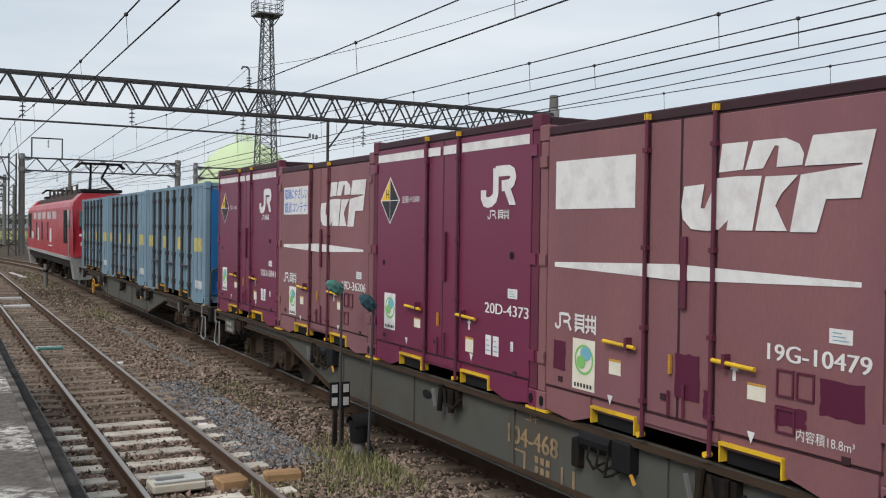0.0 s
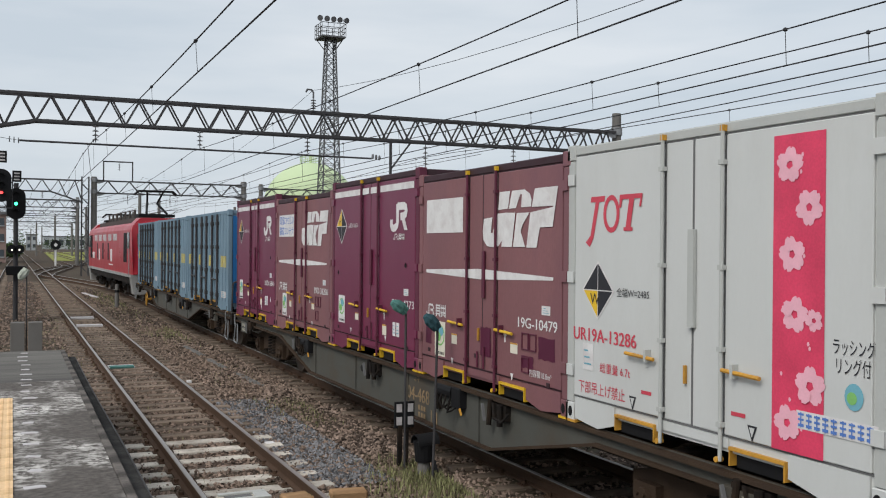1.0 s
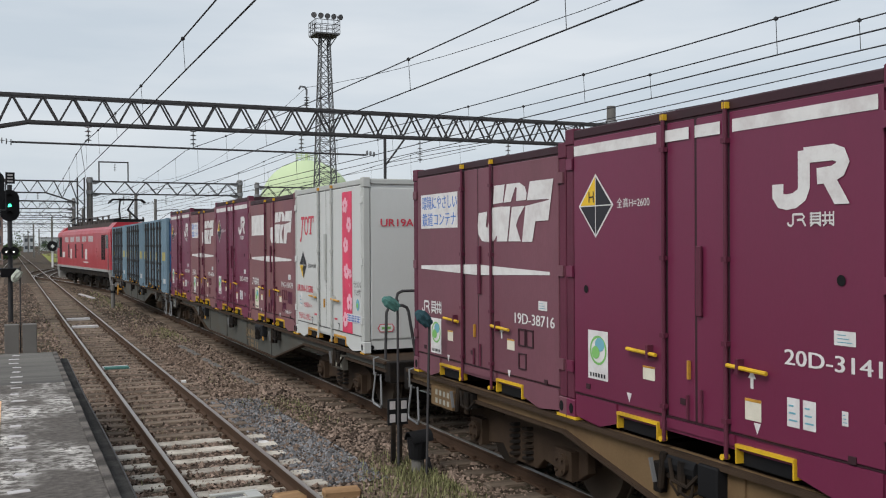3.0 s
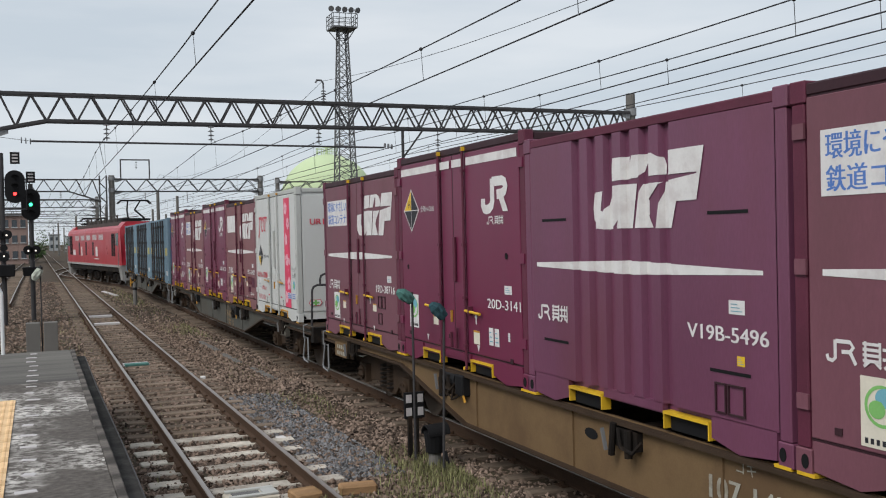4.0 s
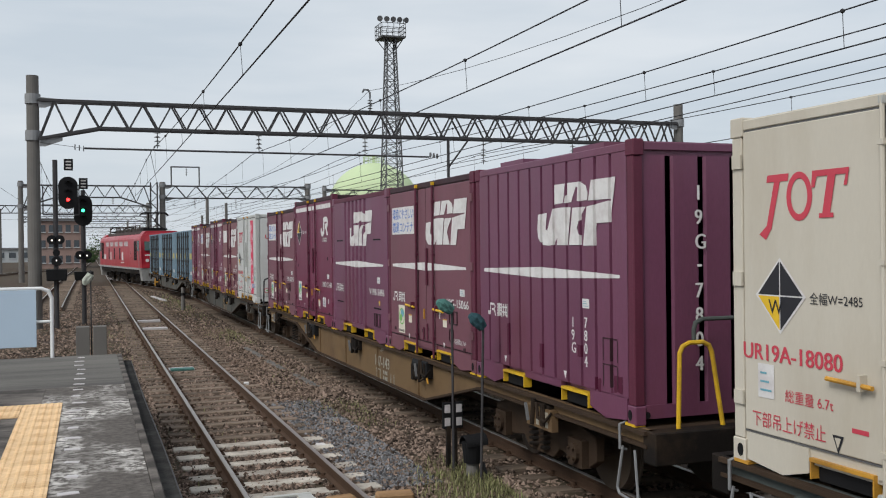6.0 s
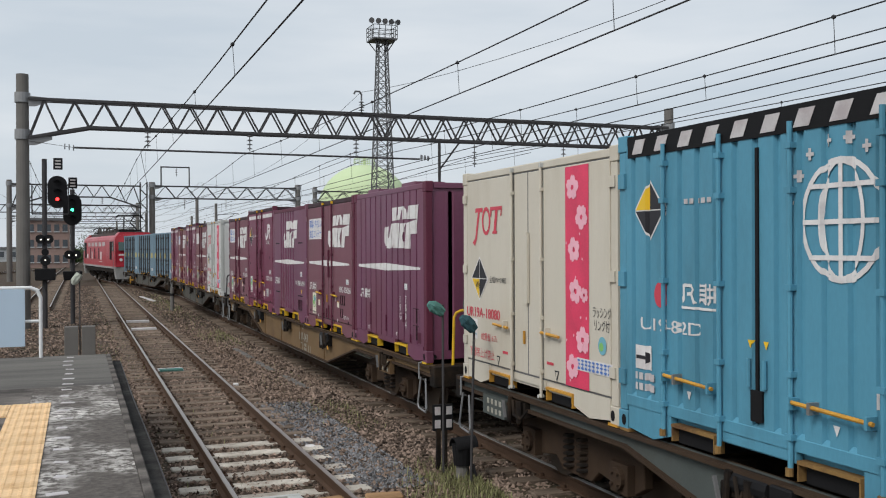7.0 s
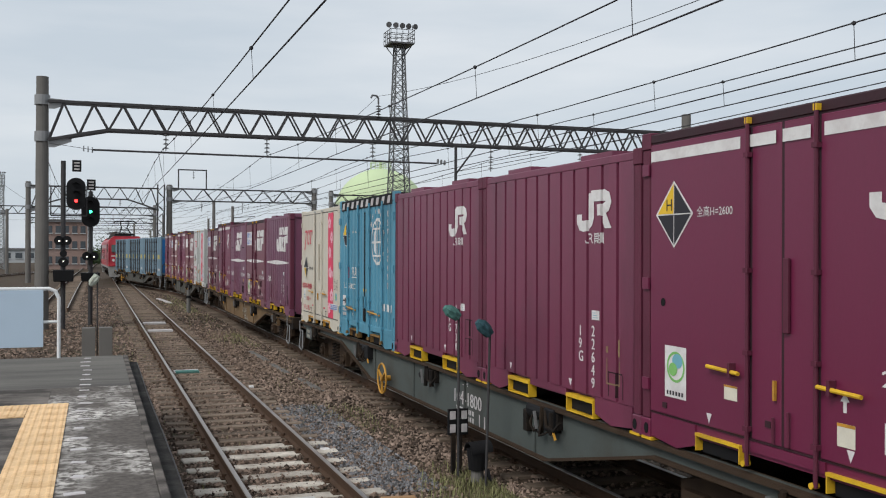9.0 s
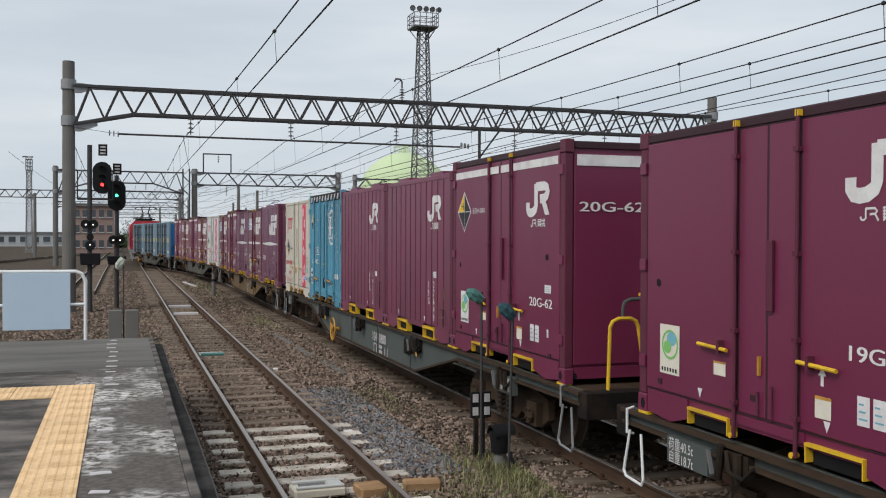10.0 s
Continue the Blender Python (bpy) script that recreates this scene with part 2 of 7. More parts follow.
    "pipe_white": material("white_pipe_paint", (0.70, 0.71, 0.71), 0.4, vary=0.05, bump=0.02),
    "cap_green": material("green_canvas_hood", (0.075, 0.18, 0.16), 0.9, vary=0.25, scale=14, bump=0.4),
    "cap_dark": material("dark_teal_canvas_hood", (0.035, 0.080, 0.095), 0.9, vary=0.25, scale=14, bump=0.4),
    "cap_pale": material("pale_canvas_hood", (0.4, 0.43, 0.37), 0.9, vary=0.25, scale=14, bump=0.4),
    "grass": material("grass_blades", (0.205, 0.205, 0.098), 0.8, vary=0.3, scale=2, bump=0.0, island=0.5),
    "hedge": material("far_shrub_leaves", (0.05, 0.075, 0.03), 0.8, vary=0.3, scale=1, bump=0.2, island=0.4),
    "field": material("far_grass_field", (0.22, 0.23, 0.06), 0.9, vary=0.3, scale=0.3, bump=0.1),
    # brown cladding colour made paler to include the haze before it
    "brick": material("haze_paled_brown_cladding", (0.27, 0.19, 0.165), 0.85, vary=0.15, scale=0.5, bump=0.1, dirt=(0.28, 0.22, 0.2)),
    "plaster": material("pale_plaster", (0.42, 0.44, 0.45), 0.85, vary=0.08, scale=0.4, bump=0.05),
    "pane": material("dark_window_pane", (0.06, 0.07, 0.08), 0.15, vary=0.1, bump=0.0),
    "roof": material("grey_roofing", (0.17, 0.17, 0.175), 0.8, vary=0.15, scale=0.5, bump=0.1),
    "red_lamp": glow("red_signal_light", (1.0, 0.03, 0.03), 6.0),
    "green_lamp": glow("green_signal_light", (0.05, 1.0, 0.45), 4.5),
    "white_lamp": glow("white_signal_light", (1.0, 0.9, 0.8), 1.6),
}


# ---------------------------------------------------------------- building helpers
def box(bm, x0, x1, y0, y1, z0, z1):
    v = [bm.verts.new(p) for p in ((x0, y0, z0), (x1, y0, z0), (x1, y1, z0), (x0, y1, z0), (x0, y0, z1), (x1, y0, z1), (x1, y1, z1), (x0, y1, z1))]
    for f in ((0, 3, 2, 1), (4, 5, 6, 7), (0, 1, 5, 4), (1, 2, 6, 5), (2, 3, 7, 6), (3, 0, 4, 7)):
        bm.faces.new([v[i] for i in f])
    return bm


def rod(bm, p, q, r, n=8, r2=None):
    """A round bar from p to q."""
    p, q = Vector(p), Vector(q)
    d = (q - p).normalized()
    a = d.orthogonal().normalized()
    b = d.cross(a)
    r2 = r if r2 is None else r2
    lo = [bm.verts.new(p + r * (a * math.cos(k * math.tau / n) + b * math.sin(k * math.tau / n))) for k in range(n)]
    hi = [bm.verts.new(q + r2 * (a * math.cos(k * math.tau / n) + b * math.sin(k * math.tau / n))) for k in range(n)]
    for k in range(n):
        bm.faces.new((lo[k], lo[(k + 1) % n], hi[(k + 1) % n], hi[k]))
    bm.faces.new(lo[::-1])
    bm.faces.new(hi)
    return bm


def bar(bm, p, q, w, h=None):
    """A square bar from p to q."""
    p, q = Vector(p), Vector(q)
    d = (q - p).normalized()
    up = Vector((0, 0, 1)) if abs(d.z) < 0.95 else Vector((0, 1, 0))
    a = d.cross(up).normalized() * w / 2
    b = d.cross(a).normalized() * (h or w) / 2
    v = [bm.verts.new(e + s * a + t * b) for e in (p, q) for s, t in ((-1, -1), (1, -1), (1, 1), (-1, 1))]
    for f in ((3, 2, 1, 0), (4, 5, 6, 7), (0, 1, 5, 4), (1, 2, 6, 5), (2, 3, 7, 6), (3, 0, 4, 7)):
        bm.faces.new([v[i] for i in f])
    return bm


def pipe(bm, pts, r, n=8):
    """One bent round tube through the points."""
    pts = [Vector(q) for q in pts]
    ahead = [(q - o).normalized() for o, q in zip(pts, pts[1:])]
    side = ahead[0].orthogonal().normalized()
    prev = None
    for i, q in enumerate(pts):
        d = (ahead[max(0, i - 1)] + ahead[min(i, len(ahead) - 1)]).normalized()
        side = (side - d * side.dot(d)).normalized()
        up = d.cross(side)
        k = min(1.5, 1 / max(0.5, d.dot(ahead[min(i, len(ahead) - 1)])))
        ring_v = [bm.verts.new(q + r * k * (side * math.cos(j * math.tau / n) + up * math.sin(j * math.tau / n))) for j in range(n)]
        if prev:
            for j in range(n):
                bm.faces.new((prev[j], prev[(j + 1) % n], ring_v[(j + 1) % n], ring_v[j]))
        else:
            bm.faces.new(ring_v[::-1])
        prev = ring_v
    bm.faces.new(prev)
    return bm


def prism(bm, outline, axis, a, b):
    """An outline of two coordinates, drawn out along an axis from a to b."""
    def at(p, w):
        return {"x": (w, p[0], p[1]), "y": (p[0], w, p[1]), "z": (p[0], p[1], w)}[axis]
    lo, hi = [bm.verts.new(at(p, a)) for p in outline], [bm.verts.new(at(p, b)) for p in outline]
    k = len(outline)
    for i in range(k):
        bm.faces.new((lo[i], lo[(i + 1) % k], hi[(i + 1) % k], hi[i]))
    bm.faces.new(lo[::-1])
    bm.faces.new(hi)
    return bm


def disc(bm, c, axis, r, h, n=20):
    v = Vector({"x": (1, 0, 0), "y": (0, 1, 0), "z": (0, 0, 1)}[axis]) * h / 2
    return rod(bm, Vector(c) - v, Vector(c) + v, r, n)


def finish(bm, name, mat, bevel=0.0):
    bmesh.ops.recalc_face_normals(bm, faces=bm.faces)
    if bevel:
        bmesh.ops.bevel(bm, geom=[e for e in bm.edges if len(e.link_faces) == 2 and e.calc_face_angle() > 0.6], offset=bevel, segments=1, affect="EDGES", clamp_overlap=True)
    me = bpy.data.meshes.new(name)
    bm.to_mesh(me)
    bm.free()
    me.materials.append(mat)
    return me


def part(name, bm, mat, parent, label="", bevel=0.0):
    ob = new(name, bm if isinstance(bm, bpy.types.Mesh) else finish(bm, name, mat, bevel))
    ob.parent = parent
    return tagged(ob, label)


def thing(name, label, category, m=None, group="", kind=""):
    ob = new(name)
    ob.empty_display_size = 0.2
    if m is not None:
        ob.matrix_basis = m
    return tagged(ob, label, category, group, kind)


def solid(name, bm, mat, label, category="", group="", kind="", bevel=0.0):
    return tagged(new(name, finish(bm, name, mat, bevel)), label, category, group, kind)


def B():
    return bmesh.new()


TEXTS = {}


def letters(s, size):
    """The outlines of a line of writing as a mesh whose origin is at its left foot."""
    if (s, size) not in TEXTS:
        cu = bpy.data.curves.new("letters", "FONT")
        cu.body, cu.size = s, size
        cu.resolution_u = 3
        ob = new("letters", cu)
        bpy.context.view_layer.update()
        me = bpy.data.meshes.new_from_object(ob.evaluated_get(bpy.context.evaluated_depsgraph_get()))
        bpy.data.objects.remove(ob)
        TEXTS[(s, size)] = me
    return TEXTS[(s, size)]


# ---------------------------------------------------------------- plan of the tracks
NEAR_X, TRAIN_X, GAUGE = 2.158, 5.795, 1.132


def train_x(y):
    """The train's track: beside the near one, then over a crossover on to it."""
    u = min(1.0, max(0.0, (y - 52.0) / 41.0))
    return TRAIN_X - (TRAIN_X - NEAR_X) * u * u * (3 - 2 * u)


def near_x(y):
    return NEAR_X


def rail_mesh(line, side, y0, y1, step, bm_side, bm_top):
    """One rail along a line x(y): web and foot in one bmesh, the worn head in another."""
    ys = [y0 + (y1 - y0) * i / max(1, math.ceil((y1 - y0) / step)) for i in range(math.ceil((y1 - y0) / step) + 1)]
    foot = [(-0.06, -0.15), (0.06, -0.15), (0.055, -0.135), (0.012, -0.12), (0.012, -0.045), (0.033, -0.03), (0.033, -0.006), (-0.033, -0.006), (-0.033, -0.03), (-0.012, -0.045), (-0.012, -0.12), (-0.055, -0.135)]
    head = [(-0.026, -0.006), (0.026, -0.006), (0.024, 0.0), (-0.024, 0.0)]
    for bm, outline in ((bm_side, foot), (bm_top, head)):
        rings = []
        for y in ys:
            x = line(y) + side * GAUGE / 2
            rings.append([bm.verts.new((x + px, y, pz)) for px, pz in outline])
        k = len(outline)
        for a, b in zip(rings, rings[1:]):
            for i in range(k):
                bm.faces.new((a[i], a[(i + 1) % k], b[(i + 1) % k], b[i]))
        bm.faces.new(rings[0][::-1])
        bm.faces.new(rings[-1])


def track(name, line, y0, y1, label, step=4.0):
    root = thing(name, label, "railway track", kind="structure")
    for side in (-1, 1):
        s, t = B(), B()
        rail_mesh(line, side, y0, y1, step, s, t)
        r = part("rail", s, M["rail_side"], root)
        part("rail_head", t, M["rail_top"], r, "bright worn rail head")
    return root


# ---------------------------------------------------------------- ground
def make_ground():
    xs = np.concatenate([np.linspace(-900, -30, 12), np.linspace(-24, 40, 50), np.linspace(60, 1200, 12)])
    ys = np.concatenate([np.linspace(-120, -8, 8), np.linspace(-4, 60, 70), np.linspace(66, 200, 24), np.linspace(240, 2600, 16)])
    verts, faces = [], []
    for y in ys:
        for x in xs:
            near = -30 < x < 45 and -10 < y < 200
            h = 0.02 * noise.noise((x * 0.6, y * 0.6, 0)) + 0.012 * noise.noise((x * 2.2, y * 2.2, 4)) if near else 0.0
            verts.append((x, y, -0.20 + h))
    w = len(xs)
    for j in range(len(ys) - 1):
        for i in range(w - 1):
            faces.append((j * w + i, j * w + i + 1, (j + 1) * w + i + 1, (j + 1) * w + i))
    me = bpy.data.meshes.new("ground")
    me.from_pydata(verts, [], faces)
    me.materials.append(M["ballast"])
    tagged(new("ground", me), "brown and grey ballast ground of the railway yard", "ground", kind="structure")


def stones(name, count, place, size, mat, label):
    """Loose stones as one mesh: flattened, irregular lumps of eight faces."""
    rng = np.random.default_rng(len(name) + count)
    base = np.array([(1, 0, 0), (-1, 0, 0), (0, 1, 0), (0, -1, 0), (0, 0, 1), (0, 0, -1)], float)
    tri = np.array([(0, 2, 4), (2, 1, 4), (1, 3, 4), (3, 0, 4), (2, 0, 5), (1, 2, 5), (3, 1, 5), (0, 3, 5)])
    c = place(rng, count)
    k = len(c)
    s = rng.uniform(size[0], size[1], (k, 1, 1)) * rng.uniform(0.6, 1.25, (k, 6, 1))
    v = base[None] * s * np.array([1.0, 1.0, 0.75])
    v += rng.normal(0, 0.22, (k, 6, 3)) * s
    a = rng.uniform(0, math.tau, k)
    ca, sa = np.cos(a)[:, None], np.sin(a)[:, None]
    v = np.stack([v[..., 0] * ca - v[..., 1] * sa, v[..., 0] * sa + v[..., 1] * ca, v[..., 2]], -1) + c[:, None]
    f = tri[None] + 6 * np.arange(k)[:, None, None]
    me = bpy.data.meshes.new(name)
    me.from_pydata(v.reshape(-1, 3).tolist(), [], f.reshape(-1, 3).tolist())
    me.materials.append(mat)
    tagged(new(name, me), label, "gravel", kind="stuff")


def bed(x0, x1, y0, y1, z=-0.19):
    def place(rng, k):
        u = rng.uniform(0, 1, k)
        y = y0 * (y1 / y0) ** u
        return np.stack([rng.uniform(x0, x1, k), y, np.full(k, z) + rng.uniform(-0.012, 0.012, k)], 1)
    return place


def make_ties(root, line, y0, y1, pick, length=2.0, spacing=0.57):
    meshes = []
    for i in range(5):
        bm = B()
        w, h = 0.19 + 0.02 * (i % 3), 0.14
        box(bm, -length / 2 - 0.03 * (i % 2), length / 2 + 0.02 * (i % 3), -w / 2, w / 2, -0.155 - h, -0.155)
        for v in bm.verts:
            v.co += Vector((random.uniform(-0.015, 0.015), random.uniform(-0.012, 0.012), random.uniform(-0.006, 0.004)))
        meshes.append(finish(bm, "tie", M["tie_wood"], 0.012))
    grey = [m.copy() for m in meshes]
    for m in grey:
        m.materials[0] = M["tie_grey"]
    plate = B()
    for s in (-1, 1):
        box(plate, s * GAUGE / 2 - 0.13, s * GAUGE / 2 + 0.13, -0.085, 0.085, -0.156, -0.143)
        for k in (-1, 1):
            rod(plate, (s * GAUGE / 2 + k * 0.085, 0.0, -0.145), (s * GAUGE / 2 + k * 0.085, 0.0, -0.105), 0.028, 6)
    plate = finish(plate, "rail_fastening", M["rail_side"])
    y, i = y0, 0
    while y < y1 and i < 300:
        ob = new("tie", (grey if pick(y) else meshes)[i % 5])
        ob.parent = root
        slope = (line(y + 0.5) - line(y - 0.5))
        ob.matrix_basis = pose(line(y) + random.uniform(-0.03, 0.03), y, random.uniform(-0.008, 0.006), 0, 0, math.degrees(-slope) + random.uniform(-0.8, 0.8))
        if y < 40:
            fo = new("rail_fastening", plate)
            fo.parent = ob
        y += spacing + random.uniform(-0.02, 0.02)
        i += 1


def make_platform():
    z, x_edge, y_end = 0.88, 0.60, 16.25
    root = thing("platform", "worn asphalt station platform with a stained edge", "platform", kind="structure")
    b = B()
    box(b, -9.0, -0.40, -14, 12.6, -0.25, z)
    part("platform_surface", b, M["asphalt"], root, "dark asphalt surface")
    b = B()
    box(b, -0.397, x_edge - 0.10, -14, 12.6, -0.25, z + 0.001)
    part("worn_strip", b, M["asphalt_worn"], root, "asphalt strip with pale speckled wear")
    b = B()
    box(b, -9.0, x_edge - 0.10, 12.604, y_end, -0.25, z - 0.002)
    part("platform_end", b, M["asphalt_light"], root, "paler concrete end of the platform")
    # the edge stones
    me = B()
    box(me, x_edge - 0.098, x_edge - 0.03, 0, 0.998, z - 0.16, z + 0.004)
    me = finish(me, "edge_stone", M["asphalt"], 0.008)
    for i in range(30):
        ob = new("edge_stone", me)
        ob.parent = root
        ob.matrix_basis = pose(random.uniform(-0.004, 0.004), y_end - 1 - i * 1.0, random.uniform(-0.003, 0.003))
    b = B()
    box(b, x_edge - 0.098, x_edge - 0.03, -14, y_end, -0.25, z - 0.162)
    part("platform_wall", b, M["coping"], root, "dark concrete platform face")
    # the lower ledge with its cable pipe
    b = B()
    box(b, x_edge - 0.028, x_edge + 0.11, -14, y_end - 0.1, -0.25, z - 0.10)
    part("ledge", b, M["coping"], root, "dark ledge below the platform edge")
    b = B()
    pts = [(x_edge + 0.10 + 0.006 * math.sin(y * 0.9), y, z - 0.09) for y in np.linspace(-10, y_end - 0.3, 40)]
    pipe(b, pts, 0.007, 6)
    part("cable", b, M["galv"], root, "thin grey cable along the ledge")
    # tactile tiles
    t = 0.395
    b = B()
    box(b, -t / 2 + 0.003, t / 2 - 0.003, -t / 2 + 0.003, t / 2 - 0.003, 0, 0.010)
    for i in range(6):
        for j in range(6):
            c = ((i - 2.5) * t / 6.2, (j - 2.5) * t / 6.2, 0.012)
            v = [b.verts.new((c[0] + r * math.cos(a * math.tau / 6), c[1] + r * math.sin(a * math.tau / 6), zz)) for r, zz in ((0.020, 0.0095), (0.012, 0.0165)) for a in range(6)]
            for a in range(6):
                b.faces.new((v[a], v[(a + 1) % 6], v[6 + (a + 1) % 6], v[6 + a]))
            b.faces.new(v[6:])
    dots = finish(b, "tactile_tile", M["tactile"])
    spots = [(-0.375, 11.08 - t * i) for i in range(22)] + [(-0.375 - t * i, 11.08 - t * j) for i in range(1, 14) for j in range(2) if not (j == 1 and i == 0)]
    for x, y in spots:
        ob = new("tactile_tile", dots)
        ob.parent = root
        ob.matrix_basis = pose(x, y, z + random.uniform(0.0, 0.0015))
    # white line of short dashes
    me = [B() for _ in range(4)]
    for i, b in enumerate(me):
        w = 0.050 + 0.008 * ((i * 3) % 4)
        prism(b, [(-w, -0.035), (-w * 0.3, -0.052 + 0.008 * i), (w * 0.9, -0.05), (w, 0.02), (w * 0.4, 0.046 - 0.009 * i), (-w * 0.85, 0.045)], "z", 0, 0.004)
    me = [finish(b, "line_dash", M["mark_grey"]) for b in me]
    for i in range(26):
        ob = new("line_dash", me[i % 4])
        ob.parent = root
        ob.matrix_basis = pose(-0.03 + random.uniform(-0.022, 0.022), 15.95 - i * 0.52, z + (0.0005 if 15.95 - i * 0.52 < 12.6 else -0.0015), 0, 0, random.uniform(-14, 14))


make_ground()
near_track = track("near_track", near_x, -40, 420, "railway track with shiny rails on weathered ties", 20.0)
train_track = track("train_track", train_x, -40, 93.2, "railway track under the freight train", 2.0)


def left_x(y):
    return -1.62 + 0.00006 * (y - 45) ** 2


left_track = track("siding_track", left_x, 46, 300, "rusty siding track beside the signals", 8.0)


def fan(k):
    return lambda y: NEAR_X + 3.64 * k + 0.0 * y


right_track = track("yard_track", fan(2), 40, 420, "distant yard track", 20.0)
right_track_2 = track("yard_track", fan(3), 40, 420, "distant yard track", 20.0)


def ladder(y):
    u = min(1.0, max(0.0, (y - 80.0) / 45.0))
    return NEAR_X + 3.64 * u * u * (3 - 2 * u)


turnout = track("turnout_track", ladder, 82, 150, "turnout branching away in the yard throat", 2.0)


def ladder_2(y):
    u = min(1.0, max(0.0, (y - 95.0) / 50.0))
    return NEAR_X + 7.28 * u * u * (3 - 2 * u)


turnout_2 = track("turnout_track", ladder_2, 97, 160, "turnout branching away in the yard throat", 2.0)
cross_track = track("far_track", lambda y: -14 + 0.05 * (y - 60) + 0.0011 * (y - 60) ** 2, 60, 130, "curved track far across the yard", 4.0)
make_platform()


# ---------------------------------------------------------------- overhead line
def lattice(bm, x0, x1, y, zt, zb, pitch=1.0, chord=0.095, web=0.055, deep=0.5, bend=None):
    """A box truss between two columns: two planes of chords with zigzag webs."""
    def low(x):
        if bend:
            d, drop = bend
            e = min(x - x0, x1 - x)
            if e < d:
                return zb - drop * (1 - e / d)
        return zb
    n = max(2, round((x1 - x0) / pitch))
    xs = [x0 + (x1 - x0) * i / n for i in range(n + 1)]
    for yy in (y, y + deep):
        bar(bm, (x0, yy, zt), (x1, yy, zt), chord)
        for a, b in zip(xs, xs[1:]):
            bar(bm, (a, yy, low(a)), (b, yy, low(b)), chord)
            mid = (a + b) / 2
            bar(bm, (a, yy, low(a)), (mid, yy, zt), web)
            bar(bm, (mid, yy, zt), (b, yy, low(b)), web)
    for a in xs[::2]:
        bar(bm, (a, y, zt), (a, y + deep, zt), web * 0.8)
        bar(bm, (a, y, low(a)), (a, y + deep, low(a)), web * 0.8)


def insulator(bm, x, y, z0, z1, n=4, r=0.12):
    rod(bm, (x, y, z0), (x, y, z1), 0.018, 6)
    for i in range(n):
        z = z0 + (z1 - z0) * (i + 0.7) / (n + 0.4)
        rod(bm, (x, y, z - 0.02), (x, y, z + 0.025), r, 10, r * 0.35)


def portal(label, y, xl, xr, top, zt, zb, pipe_to=None, hangs=(), post=0.20, bend=None, pitch=1.0, lattice_right=False):
    root = thing("catenary_portal", label, "catenary gantry", group="catenary gantries over the tracks")
    for x in (xl, xr):
        if lattice_right and x == xr:
            b = B()
            for dx, dy in ((-0.28, 0.0), (0.28, 0.0), (0.28, 0.5), (-0.28, 0.5)):
                bar(b, (x + dx, y + dy, -0.5), (x + dx, y + dy, top), 0.09)
            for i in range(14):
                za, zc = top * i / 14, top * (i + 1) / 14
                s = 1 if i % 2 else -1
                bar(b, (x - 0.28 * s, y, za), (x + 0.28 * s, y, zc), 0.05)
                bar(b, (x - 0.28 * s, y + 0.5, za), (x + 0.28 * s, y + 0.5, zc), 0.05)
            part("lattice_column", b, M["galv"], root, "square lattice steel column")
            continue
        b = B()
        rod(b, (x, y + 0.25, -0.6), (x, y + 0.25, top), post + 0.035, 16, post)
        rod(b, (x, y + 0.25, top), (x, y + 0.25, top + 0.012), post * 1.02, 16, post * 0.8)
        c = part("column", b, M["concrete"], root, "round concrete column")
        for z in (zt - 0.12, zb + (-bend[1] if bend else 0) - 0.05):
            part("clamp_band", rod(B(), (x, y + 0.25, z), (x, y + 0.25, z + 0.34), post + 0.055, 16), M["galv_light"], c)
        s = 1 if x == xl else -1
        for z in (zt, zb + (-bend[1] if bend else 0)):
            b = B()
            prism(b, [(x + s * post, z + 0.1), (x + s * (post + 0.75), z + 0.05), (x + s * (post + 0.75), z - 0.05), (x + s * (post + 0.2), z - 0.26), (x + s * post, z - 0.26)], "y", y + 0.02, y + 0.05)
            part("bracket", b, M["galv_light"], c)
    b = B()
    lattice(b, xl + post, xr - post, y, zt, zb, pitch, bend=bend)
    part("truss", b, M["galv"], root, "grey steel lattice truss")
    if pipe_to:
        x0, x1, zp = pipe_to
        b = B()
        rod(b, (x0 + 1.3, y, zp), (x1 - 0.9, y, zp - 0.05), 0.035, 8)
        rod(b, (xl + post, y, zp + 0.18), (x0 + 1.3, y, zp), 0.008, 5)
        part("support_pipe", b, M["galv"], root)
        for s, a in ((1, x0 + 1.0), (-1, x1 - 0.85)):
            for k in range(3):
                b = B()
                disc(b, (a + 0.14 * k, y, zp + 0.03 - 0.02 * k), "x", 0.10, 0.035, 12)
                part("insulator_disc", b, M["porcelain"], root)
    for x, z in hangs:
        b = B()
        insulator(b, x, y, z, zb)
        part("insulator", b, M["porcelain"], root)
    return root


P1 = 36.0
p1 = portal("steel truss gantry on round concrete columns over the tracks", P1, -1.65, 24.3, 8.53, 7.68, 6.77, (-1.3, 13.6, 6.05), [(2.45, 6.1), (6.05, 6.1), (10.1, 6.1)], bend=(1.9, 0.42))
b = B()
bar(b, (13.5, P1, 6.7), (13.5, P1, 4.3), 0.09)
bar(b, (14.35, P1, 6.7), (13.5, P1, 5.6), 0.06)
part("drop_post", b, M["galv"], p1)
b = B()
insulator(b, 15.0, P1, 5.75, 6.7, 4)
part("insulator", b, M["porcelain"], p1)
b = B()
insulator(b, 19.0, P1, 5.9, 6.7, 4)
part("insulator", b, M["porcelain"], p1)
b = B()
insulator(b, 10.32, P1, 7.65, 8.2, 5, 0.11)
pipe(b, [(10.32, P1, 8.2), (10.32, P1, 8.42), (10.25, P1, 8.52), (10.08, P1, 8.53), (10.02, P1, 8.42)], 0.035, 6)
part("post_insulator", b, M["porcelain"], p1, "upright insulator with a hook on the truss")

